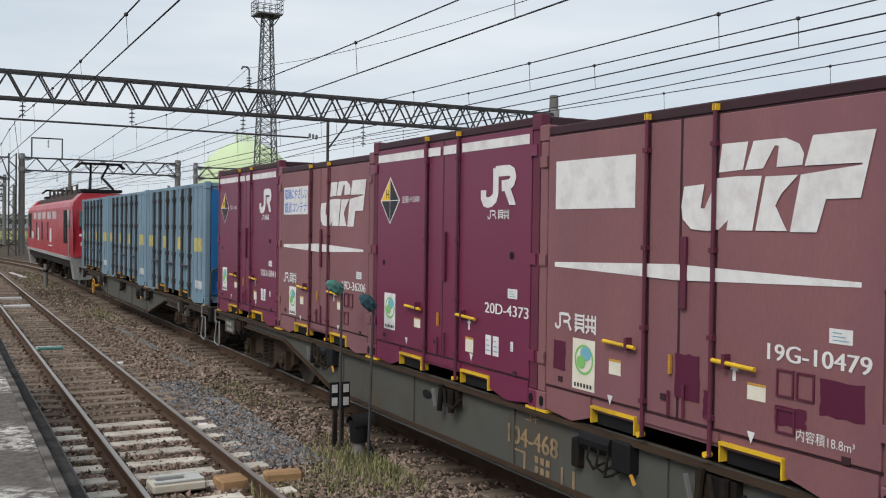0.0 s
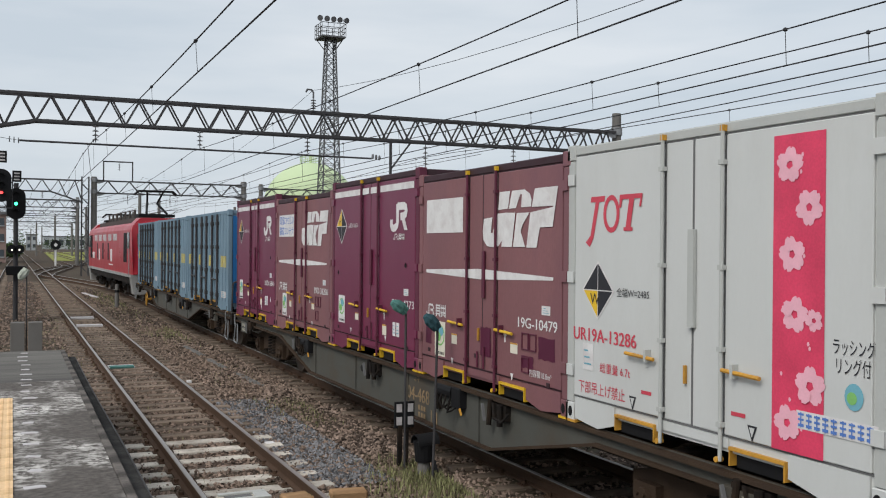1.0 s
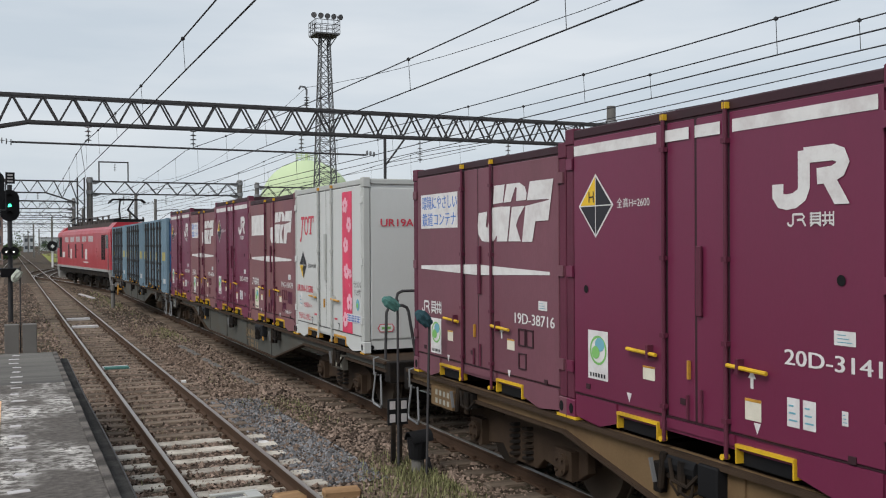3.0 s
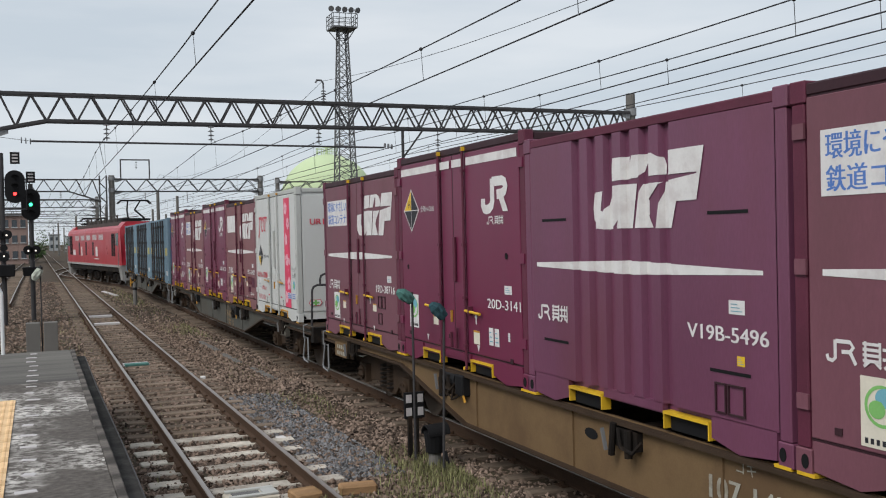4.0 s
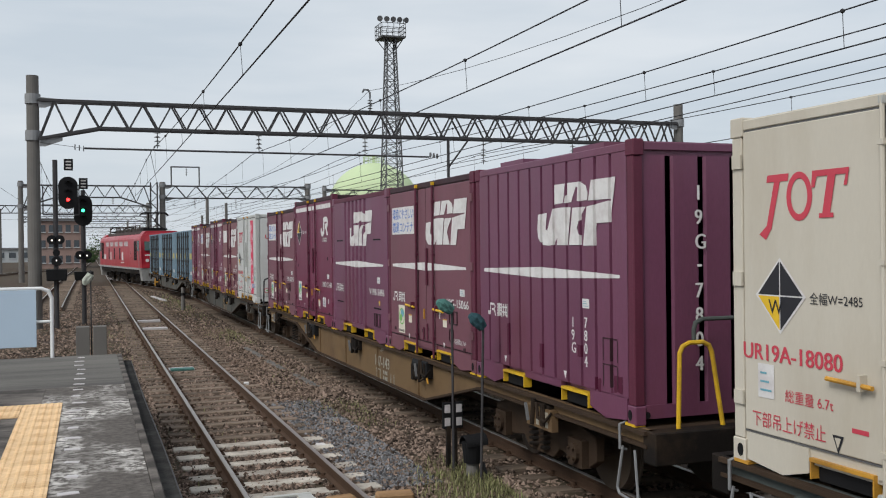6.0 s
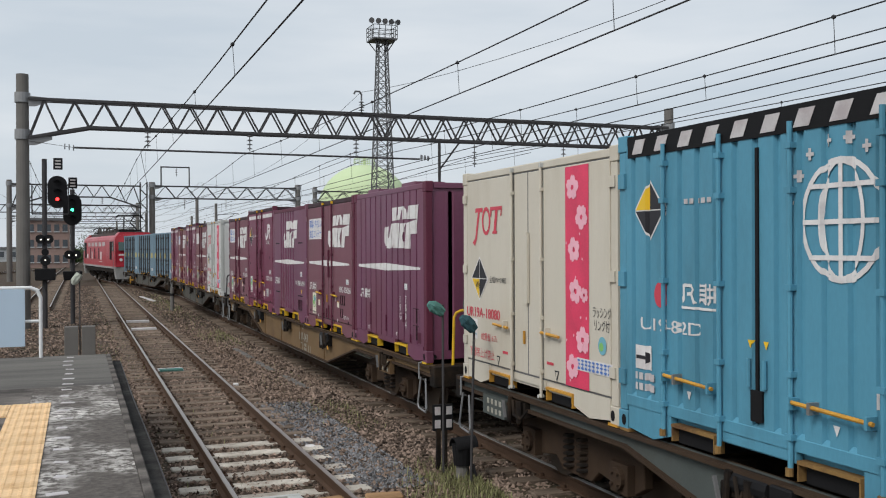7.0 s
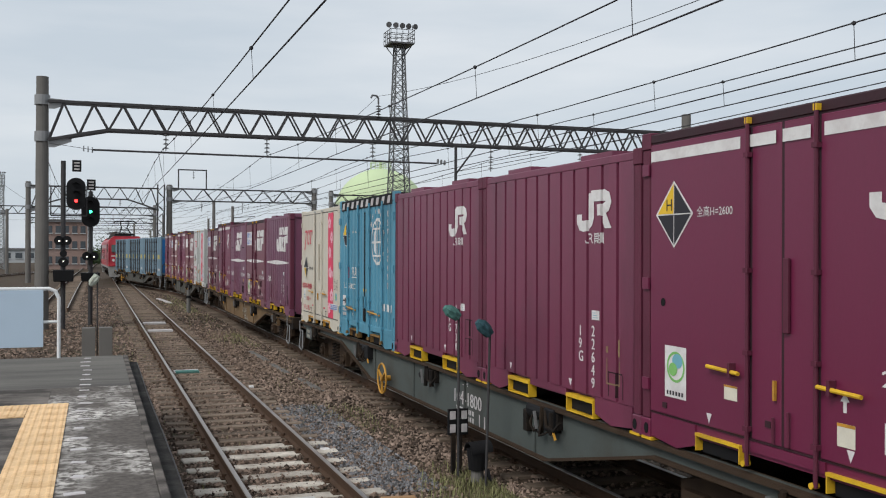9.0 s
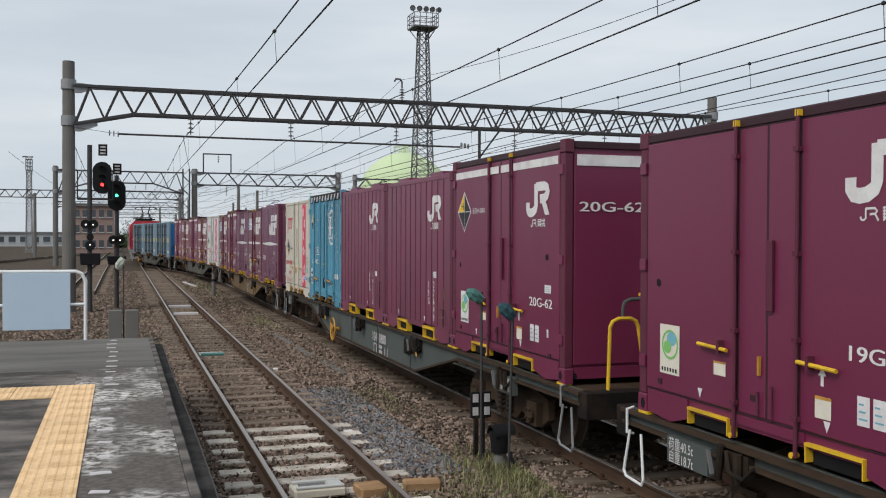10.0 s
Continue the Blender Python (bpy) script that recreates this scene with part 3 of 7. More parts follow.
portal("lattice truss gantry on concrete columns further along", 88.0, -5.2, 5.5, 8.3, 7.95, 6.95, (-4.8, 5.3, 6.3), [(-1.0, 6.35), (2.1, 6.35)], bend=(2.4, 0.9), pitch=1.25, lattice_right=True)
portal("pipe truss gantry on concrete columns in the yard", 88.6, 6.25, 19.2, 8.35, 8.02, 6.95, None, [(9.0, 6.0), (12.6, 6.0)], pitch=1.7, post=0.24)
b = B()
pipe(b, [(7.0, 88.6, 8.0), (7.0, 88.6, 9.7), (9.4, 88.6, 9.7), (9.4, 88.6, 8.0)], 0.06, 6)
insulator(b, 8.3, 88.6, 8.9, 9.6, 3, 0.12)
solid("frame_hanger", b, M["galv"], "square pipe frame with an insulator on top of the gantry", "catenary frame")
portal("slim truss gantry across the yard", 128.0, -22.0, 7.2, 8.3, 7.9, 7.0, (-9, 6.8, 6.2), [(-1.0, 6.3), (2.2, 6.3)], pitch=1.3)
portal("distant truss gantry in the yard throat", 168.0, -10.0, 9.5, 8.2, 7.8, 7.0, (-9, 9.2, 6.1), [(2.2, 6.2)], pitch=1.5)
portal("distant truss gantry in the yard throat", 215.0, -8.0, 12.0, 8.2, 7.8, 7.0, (-7.8, 11.8, 6.1), [], pitch=1.8)
portal("distant truss gantry in the yard throat", 270.0, -8.0, 14.0, 8.2, 7.8, 7.0, (-7.8, 13.8, 6.1), [], pitch=2.2)
portal("truss gantry far across the yard", 92.0, 21.6, 36.0, 8.4, 8.0, 7.0, None, [(26.0, 6.0)], pitch=1.7)


def catenary(x, y0, y1, contact=5.05, high=6.02, sag=0.45, spans=((-16, 36, 0), (36, 88, 0), (88, 128, 0), (128, 168, 0), (168, 215, 0)), line=None, first=0.0):
    root = thing("overhead_line", "thin sagging messenger and contact wires with droppers", "overhead wire", group="overhead wires")
    f = line or (lambda y: x)
    cw, mw, dr = B(), B(), B()
    ys = list(np.linspace(y0, y1, 60))
    rod_pts = [(f(y) + 0.04 * math.sin(y * 0.06), y, contact) for y in ys]
    pipe(cw, rod_pts, 0.011, 5)
    def mz(y):
        for a, b, _ in spans:
            if a <= y <= b:
                u = (y - a) / (b - a)
                return high - 4 * sag * u * (1 - u)
        return high
    pts = [(f(y), y, mz(y)) for y in ys]
    pipe(mw, pts, 0.011, 5)
    part("contact_wire", cw, M["wire"], root)
    part("messenger_wire", mw, M["wire"], root)
    clamps = B()
    y = y0 + first
    while y < min(y1, 90):
        z = mz(y)
        rod(dr, (f(y), y, z), (f(y) + 0.04 * math.sin(y * 0.06), y, contact), 0.005, 4)
        bmesh.ops.create_icosphere(clamps, subdivisions=1, radius=0.035, matrix=Matrix.Translation((f(y), y, z)))
        y += 4.85
    tagged(part("dropper", dr, M["wire"], root), kind="stuff")
    tagged(part("clamp", clamps, M["wire"], root), kind="stuff")


catenary(2.2, -12, 260, 5.03, 6.0, 0.53, first=(14.2 + 12) % 4.85)
catenary(5.85, -12, 90, 5.02, 5.99, 0.485, first=(14.6 + 12) % 4.85, line=lambda y: train_x(y) + 0.05)
catenary(9.45, -12, 215, 5.07, 6.02, 0.46, first=(10.2 + 12) % 4.85)
catenary(10.76, -12, 215, 5.19, 6.06, 0.45, first=(14.84 + 12) % 4.85)
catenary(15.2, -12, 168, 5.12, 6.24, 0.46, first=1.0)
catenary(-1.6, 40, 215, 5.05, 6.0, 0.4, first=1.0)


def feeder(pts, r=0.011, sag=0.35):
    b, line = B(), []
    for (p, q) in zip(pts, pts[1:]):
        for i in range(17):
            u = i / 16
            if i or not line:
                line.append(Vector(p).lerp(Vector(q), u) - Vector((0, 0, 4 * sag * u * (1 - u))))
    pipe(b, line, r, 5)
    return solid("feeder_wire", b, M["wire"], "long thin feeder wire hung between the gantries", "overhead wire", "overhead wires")


feeder([(10.3, -16, 8.45), (10.3, 36, 8.50), (10.2, 88, 8.4), (10.0, 128, 8.4)], r=0.008, sag=1.45)
feeder([(13.4, -14, 6.3), (13.5, 36, 5.7), (14.5, 88, 5.9), (14.5, 140, 6.0)])
feeder([(10.2, 36, 6.1), (7.5, 60, 5.8), (5.0, 88, 6.3), (4.0, 128, 6.3)])
feeder([(2.2, 36, 6.0), (6.2, 88, 7.0)])
feeder([(17.5, 36, 6.4), (12.0, 88.6, 6.4), (8.0, 128, 6.8)])
feeder([(-6.0, 60, 7.2), (-4.5, 128, 7.0), (-3.0, 215, 7.0)])
for i in range(9):
    feeder([(-5.0 + 2.1 * i, 88 + 3 * (i % 3), 6.4 + 0.12 * (i % 4)), (-4.2 + 1.6 * i, 168, 6.3), (-2.0 + 1.1 * i, 270, 6.4)], 0.014)


def yard_pole(x, y, h, r=0.16, arm=0.0):
    root = thing("catenary_pole", "concrete pole in the distant yard", "pole", group="distant yard poles")
    b = B()
    rod(b, (x, y, -0.5), (x, y, h), r + 0.04, 10, r)
    part("pole", b, M["concrete"], root)
    if arm:
        b = B()
        bar(b, (x, y, h - 1.3), (x + arm, y, h - 1.1), 0.07)
        bar(b, (x, y, h - 2.6), (x + arm * 0.8, y, h - 1.2), 0.05)
        part("arm", b, M["galv"], root)


for x, y, h, arm in ((11.8, 104, 7.8, 0), (14.8, 112, 7.6, 2.5), (9.0, 140, 7.5, -2.5), (16.2, 150, 7.4, 0), (6.8, 186, 7.4, -2.4), (4.9, 240, 7.4, -2.2), (5.2, 330, 7.2, -2.0), (7.6, 300, 7.2, 2.0), (9.6, 260, 7.0, 0), (12.0, 230, 7.0, 2), (-4.8, 190, 7.4, 2.4), (-4.2, 250, 7.4, 2.0), (-9.3, 120, 7.2, 0), (-19, 105, 6.2, 0), (-15.6, 112, 4.2, 1.4), (24.5, 118, 7.2, -2.4), (29.0, 130, 7.2, 0), (20.5, 170, 7.2, 0), (33.4, 60, 8.2, -2.6)):
    yard_pole(x, y, h, 0.16, arm)


# ---------------------------------------------------------------- lighting towers and the gas holder
def tower(label, x, y, top, base_w, neck_w, plat_w, mat):
    root = thing("lighting_tower", label, "light tower", group="lattice lighting towers")
    legs, brace = [B() for _ in range(4)], B()
    n = 22
    z_at = [top * (1 - (1 - i / n) ** 1.0) for i in range(n + 1)]
    def w_at(z):
        u = z / top
        return (base_w * (1 - u) + neck_w * (1 - (1 - u))) / 2
    corner = ((-1, -1), (1, -1), (1, 1), (-1, 1))
    for za, zb in zip(z_at, z_at[1:]):
        a, c = w_at(za), w_at(zb)
        for i in range(4):
            (p, q), (r, s) = corner[i], corner[(i + 1) % 4]
            bar(brace, (x + p * a, y + q * a, za - 0.2), (x + r * c, y + s * c, zb - 0.2), 0.065)
            bar(brace, (x + r * a, y + s * a, za - 0.2), (x + p * c, y + q * c, zb - 0.2), 0.065)
            bar(brace, (x + p * c, y + q * c, zb - 0.2), (x + r * c, y + s * c, zb - 0.2), 0.06)
    for (p, q), leg in zip(corner, legs):
        bar(leg, (x + p * base_w / 2, y + q * base_w / 2, -0.4), (x + p * neck_w / 2, y + q * neck_w / 2, top - 0.2), 0.13)
        part("leg", leg, M[mat], root)
    part("bracing", brace, M[mat], root)
    b, h = B(), plat_w / 2
    box(b, x - h, x + h, y - h, y + h, top - 0.3, top - 0.12)
    part("deck", b, M[mat], root)
    b = B()
    for z in (top + 0.35, top + 0.85, top + 1.35):
        for i in range(4):
            (p, q), (r, s) = corner[i], corner[(i + 1) % 4]
            bar(b, (x + p * h, y + q * h, z), (x + r * h, y + s * h, z), 0.06)
    for i in range(4):
        (p, q), (r, s) = corner[i], corner[(i + 1) % 4]
        for k in range(4):
            u = k / 4
            xx, yy = x + h * (p + (r - p) * u), y + h * (q + (s - q) * u)
            bar(b, (xx, yy, top - 0.2), (xx, yy, top + 1.35), 0.06)
        bar(b, (x + p * h * 0.9, y + q * h * 0.9, top - 0.2), (x + p * neck_w / 2, y + q * neck_w / 2, top - 1.6), 0.09)
    part("railing", b, M[mat], root)
    k2 = min(1.0, plat_w / 2.6)
    for k, dx in enumerate((-1.0, -0.55, -0.12, 0.30, 0.75)):
        b = B()
        rod(b, (x + dx * h * 1.1, y - h, top + 1.75), (x + dx * h * 1.1 + 0.25 * dx, y - h - 0.55, top + 1.62), 0.14 * k2, 10, 0.34 * k2)
        bar(b, (x + dx * h * 1.1, y - h, top + 1.3), (x + dx * h * 1.1, y - h, top + 1.8), 0.06)
        part("floodlight", b, M["porcelain"], root, "round floodlight")
    b = B()
    disc(b, (x + 0.75 * neck_w, y - 0.8, top * 0.66), "y", 0.42, 0.12, 14)
    bar(b, (x - neck_w * 0.8, y - 0.8, top * 0.64), (x + neck_w * 0.8, y - 0.8, top * 0.64), 0.16)
    part("dish", b, M["galv_light"], root)


# paler steels carry the distance haze in both towers' colour
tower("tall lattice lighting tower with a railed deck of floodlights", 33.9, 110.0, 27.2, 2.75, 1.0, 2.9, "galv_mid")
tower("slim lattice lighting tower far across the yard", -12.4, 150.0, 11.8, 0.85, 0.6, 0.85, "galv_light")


def gas_holder():
    x, y, r = 38.0, 132.0, 6.6
    root = thing("gas_holder", "green spherical gas holder paled by haze, with a railed top", "gas tank")
    b = B()
    bmesh.ops.create_uvsphere(b, u_segments=48, v_segments=28, radius=r, matrix=Matrix.Translation((x, y, 14.2 - r)))
    ob = part("sphere", b, M["tank_green"], root)
    for p in ob.data.polygons:
        p.use_smooth = True
    b = B()
    for z in (14.5, 15.0):
        ring = [(x + 1.5 * math.cos(k * math.tau / 16), y + 1.5 * math.sin(k * math.tau / 16), z) for k in range(17)]
        pipe(b, ring, 0.05, 5)
    for k in range(8):
        rod(b, (x + 1.5 * math.cos(k * math.tau / 8), y + 1.5 * math.sin(k * math.tau / 8), 14.0), (x + 1.5 * math.cos(k * math.tau / 8), y + 1.5 * math.sin(k * math.tau / 8), 15.0), 0.05, 5)
    rod(b, (x, y, 14.0), (x, y, 15.3), 0.25, 8)
    part("top_railing", b, M["tank_green"], root)
    for k in range(10):
        a = k * math.tau / 10
        b = B()
        rod(b, (x + 6.3 * math.cos(a), y + 6.3 * math.sin(a), -0.5), (x + 6.3 * math.cos(a), y + 6.3 * math.sin(a), 7.2), 0.35, 10)
        part("leg", b, M["tank_green"], root)


gas_holder()


# ---------------------------------------------------------------- far buildings and planting
def building(label, x0, x1, y0, y1, h, wall, storeys, bays, roof=0.4):
    root = thing("building", label, "building", group="buildings beyond the yard")
    b = B()
    box(b, x0, x1, y0, y1, -0.3, h)
    part("wall", b, M[wall], root)
    b = B()
    box(b, x0 - 0.3, x1 + 0.3, y0 - 0.3, y1 + 0.3, h + 0.003, h + roof)
    part("roof", b, M["roof"], root)
    for s in range(storeys):
        for k in range(bays):
            w, hh = (x1 - x0) / bays, h / storeys
            xa, za = x0 + w * (k + 0.2), hh * (s + 0.3)
            b = B()
            box(b, xa, xa + w * 0.6, y0 - 0.06, y0 - 0.004, za, za + hh * 0.45)
            win = part("window", b, M["pane"], root)
            b = B()
            box(b, xa - 0.08, xa + w * 0.6 + 0.08, y0 - 0.16, y0 - 0.004, za - 0.14, za - 0.02)
            part("sill", b, M["plaster"], win)


# brown building and far shed: haze is coloured into paler walls
building("brown clad yard building with rows of windows", -6.6, -1.0, 150, 162, 6.6, "brick", 3, 5)
building("pale low building far across the yard", -36, -22.5, 190, 200, 5.6, "plaster", 2, 5)
building("pale low shed far across the yard", -26, -12, 230, 240, 2.6, "plaster", 1, 6)
building("pale house beyond the yard", 5.0, 9.0, 420, 430, 6.0, "plaster", 2, 2)
building("long low pale shed on the horizon", 14, 60, 520, 535, 6.0, "plaster", 1, 14)
building("grey warehouse beyond the tracks", 60, 110, 240, 262, 8.0, "roof", 2, 10)


def shrubs(name, label, places, size, count):
    verts, faces = [], []
    for (x, y, r, h) in places:
        for i in range(count):
            c = Vector((random.gauss(0, r * 0.45), random.gauss(0, r * 0.45), abs(random.gauss(h * 0.45, h * 0.28))))
            a = Vector((random.uniform(-1, 1), random.uniform(-1, 1), random.uniform(-1, 1))).normalized() * size * random.uniform(0.6, 1.4)
            d = a.orthogonal().normalized() * size * random.uniform(0.5, 1.0)
            o = Vector((x, y, -0.2)) + c
            k = len(verts)
            verts += [tuple(o - a), tuple(o + d), tuple(o + a), tuple(o - d)]
            faces.append((k, k + 1, k + 2, k + 3))
    me = bpy.data.meshes.new(name)
    me.from_pydata(verts, [], faces)
    me.materials.append(M["hedge"])
    tagged(new(name, me), label, "shrub", kind="stuff")


shrubs("far_shrubs", "dark green shrubs at the far end of the yard", [(-0.6 + 0.3 * i, 205 + 6 * i, 1.6, 2.6) for i in range(3)] + [(16 + 9 * i, 500, 5, 5.0 + 2.5 * (i % 3)) for i in range(8)] + [(2.5, 420, 4, 8)], 0.35, 260)
b = B()
prism(b, [(5.8, 165), (30, 165), (60, 330), (9, 330)], "z", -0.19, -0.12)
solid("far_grass", b, M["field"], "yellow-green grass field beyond the tracks", "grass", kind="structure")


# ---------------------------------------------------------------- the train: its run
def run(t):
    """Metres that the train has gone at t seconds."""
    u = t / 10
    return 0.116 + 40.887 * u + 20.423 * u ** 2 - 40.611 * u ** 3 + 48.202 * u ** 4 - 19.145 * u ** 5


def ride(front, rear, t):
    """The pose at t of a vehicle that stands on the track at two places of the train."""
    ya, yb = front + run(t), rear + run(t)
    xa, xb = train_x(ya), train_x(yb)
    return pose((xa + xb) / 2, (ya + yb) / 2, 0, 0, 0, math.degrees(math.atan2(-(xa - xb), ya - yb)))


TIMES = [i * 0.5 for i in range(21)]
MOVING, WHEELS = [], []
CH, CL, CW = 2.5, 3.66, 2.45


# ---------------------------------------------------------------- containers
class Box:
    """A container's root with its size and the relief of its near side, for markings."""

    def __init__(self, root, length, width, height, ribs=None):
        self.root, self.L, self.W, self.H = root, length, width, height
        self.ribs = ribs or []

    def depth(self, y):
        for (ya, da), (yb, db) in zip(self.ribs, self.ribs[1:]):
            if ya <= y <= yb:
                return da + (db - da) * (y - ya) / max(1e-6, yb - ya)
        return 0.0


def mark(c, name, bm, mat, end=False, off=0.004, label=""):
    """Lays flat shapes, drawn in u (from the front edge) and v (from the foot), on the container's near side or rear end."""
    if c.ribs and not end:
        for y, _ in c.ribs:
            u = c.L / 2 - y
            bmesh.ops.bisect_plane(bm, geom=bm.verts[:] + bm.edges[:] + bm.faces[:], plane_co=(u, 0, 0), plane_no=(1, 0, 0))
    for v in bm.verts:
        u, w, lift = v.co
        if end:
            v.co = (u - c.W / 2, -c.L / 2 - off - lift, w)
        else:
            y = c.L / 2 - u
            v.co = (-c.W / 2 - off - lift + c.depth(y), y, w)
    me = bpy.data.meshes.new(name)
    bm.to_mesh(me)
    bm.free()
    me.materials.append(mat)
    return part(name, me, mat, c.root, label)


def poly(bm, pts, layer=True):
    """One flat shape; later ones lie a hair above earlier ones, as coats of paint do."""
    lift = 0.00015 * (len(bm.faces) % 40) if layer else 0.0
    f = bm.faces.new([bm.verts.new((p[0], p[1], lift)) for p in pts])
    f.normal_update()
    bmesh.ops.triangulate(bm, faces=[f])


def rect(bm, u0, u1, v0, v1):
    poly(bm, [(u0, v0), (u1, v0), (u1, v1), (u0, v1)])


def oval(bm, u, v, ru, rv, n=18):
    poly(bm, [(u + ru * math.cos(k * math.tau / n), v + rv * math.sin(k * math.tau / n)) for k in range(n)])


def ring(bm, u, v, ru, rv, w, n=24):
    for k in range(n):
        a, b = k * math.tau / n, (k + 1) * math.tau / n
        poly(bm, [(u + ru * math.cos(a), v + rv * math.sin(a)), (u + ru * math.cos(b), v + rv * math.sin(b)), (u + (ru - w) * math.cos(b), v + (rv - w) * math.sin(b)), (u + (ru - w) * math.cos(a), v + (rv - w) * math.sin(a))], False)


def write(c, s, size, u, v, mat, end=False, width=1.0, bold=True, to=None, off=0.005):
    """Writing on the side, its left foot at u, v; spaced out to reach `to` where that is given."""
    me = letters(s, size)
    if to is not None:
        width = (to - u) / max(w.co.x for w in me.vertices)
    for dx in ((0.0, size * 0.05) if bold else (0.0,)):
        bm = B()
        bm.from_mesh(me)
        for w in bm.verts:
            w.co = (u + w.co.x * width + dx, v + w.co.y, 0)
        mark(c, "lettering", bm, mat, end, off + dx * 0.01)


def ribbon(bm, pts, w):
    """A flat stroke of even width along the points."""
    pts = [Vector((a, b)) for a, b in pts]
    left, right = [], []
    for i, q in enumerate(pts):
        d = (pts[min(i + 1, len(pts) - 1)] - pts[max(i - 1, 0)]).normalized()
        n = Vector((-d.y, d.x)) * w / 2
        left.append(q + n)
        right.append(q - n)
    poly(bm, left + right[::-1])


def write_down(c, s, size, u, v, mat, end=False, step=1.15):
    for i, ch in enumerate(s):
        if ch == "-":
            bm = B()
            rect(bm, u + size * 0.15, u + size * 0.4, v - i * size * step + size * 0.3, v - i * size * step + size * 0.42)
            mark(c, "lettering", bm, mat, end, 0.005)
        elif ch != " ":
            write(c, ch, size, u, v - i * size * step, mat, end, 0.9)


def big_emblem(c, u, v, w, h, mat):
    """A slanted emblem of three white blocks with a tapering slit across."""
    shapes = ([(0.245, 1), (0.392, 1), (0.365, 0.69), (0.228, 0.675)],
              [(0.22, 0.61), (0.348, 0.62), (0.287, 0.13), (0.235, 0.02), (0.165, 0), (0.065, 0.02), (0.01, 0.14), (0, 0.30), (0.016, 0.53), (0.143, 0.55), (0.123, 0.27), (0.146, 0.26)],
              [(0.422, 1), (0.588, 1), (0.657, 0.925), (0.68, 0.82), (0.673, 0.70), (0.545, 0.695), (0.555, 0.92), (0.535, 0.93), (0.475, 0.69), (0.378, 0.685)],
              [(0.325, 0.62), (0.47, 0.61), (0.425, 0.01), (0.28, 0.01)],
              [(0.49, 0.60), (0.655, 0.60), (0.571, 0.40), (0.544, 0.28), (0.605, 0.01), (0.442, 0.01)],
              [(0.722, 1), (1, 1), (0.941, 0.343), (0.789, 0.338), (0.749, 0), (0.62, 0), (0.668, 0.60), (0.945, 0.665), (0.945, 0.685), (0.685, 0.69)])
    bm = B()
    for shape in shapes:
        poly(bm, [(u + x * w, v + y * h) for x, y in shape])
    mark(c, "emblem", bm, mat, label="slanted white block emblem")


def small_emblem(c, u, v, w, h, mat, bars=True):
    """A hooked stroke joined to a looped one, over a short row of small bars."""
    k = 0.155 * w
    bm = B()
    x, y = lambda a: u + a * w, lambda b: v + b * h
    hook = [(x(0.08), y(0.42)), (x(0.08), y(0.20)), (x(0.12), y(0.11)), (x(0.20), y(0.08)), (x(0.30), y(0.10)), (x(0.40), y(0.20)), (x(0.43), y(0.32)), (x(0.43), y(1.0))]
    loop = [(x(0.43), y(0.91)), (x(0.80), y(0.91)), (x(0.89), y(0.85)), (x(0.92), y(0.73)), (x(0.88), y(0.60)), (x(0.79), y(0.53)), (x(0.60), y(0.51))]
    ribbon(bm, hook, k)
    ribbon(bm, loop, k)
    poly(bm, [(x(0.62), y(0.56)), (x(0.80), y(0.56)), (x(1.0), y(0)), (x(0.82), y(0))])
    mark(c, "emblem", bm, mat, label="white stroke emblem")
    if bars:
        name_bars(c, u + 0.2 * w, v - 0.37 * h, w * 0.62, 0.25 * h, mat)


def name_bars(c, u, v, w, h, mat, n=4, end=False):
    """A short row of signs, each a few plain strokes."""
    bm, k = B(), w / n
    for i in range(n):
        a, q = u + k * i, 0.125 * h
        if n == 4 and i == 0:
            ribbon(bm, [(a + 0.10 * k, v + 0.3 * h), (a + 0.16 * k, v + 0.1 * h), (a + 0.38 * k, v + 0.05 * h), (a + 0.55 * k, v + 0.18 * h), (a + 0.55 * k, v + 0.92 * h)], 0.17 * h)
            continue
        if n == 4 and i == 1:
            ribbon(bm, [(a - 0.42 * k, v + 0.88 * h), (a + 0.35 * k, v + 0.88 * h), (a + 0.52 * k, v + 0.68 * h), (a + 0.34 * k, v + 0.48 * h), (a - 0.1 * k, v + 0.46 * h)], 0.17 * h)
            ribbon(bm, [(a + 0.35 * k, v + 0.48 * h), (a + 0.65 * k, v)], 0.17 * h)
            continue
        e = a + 0.92 * k
        for z in (0.96, 0.74, 0.52, 0.30) if i % 2 == 0 else (0.80, 0.42):
            rect(bm, a, e, v + z * h - q, v + z * h)
        for r in (0.08, 0.80) if i % 2 == 0 else (0.22, 0.52, 0.82):
            rect(bm, a + r * k, a + r * k + q, v + 0.10 * h, v + h)
        ribbon(bm, [(a + 0.35 * k, v + 0.22 * h), (a + 0.05 * k, v)], q)
        ribbon(bm, [(a + 0.62 * k, v + 0.22 * h), (e, v)], q)
    mark(c, "name_sign", bm, mat, end, label="row of small white strokes")


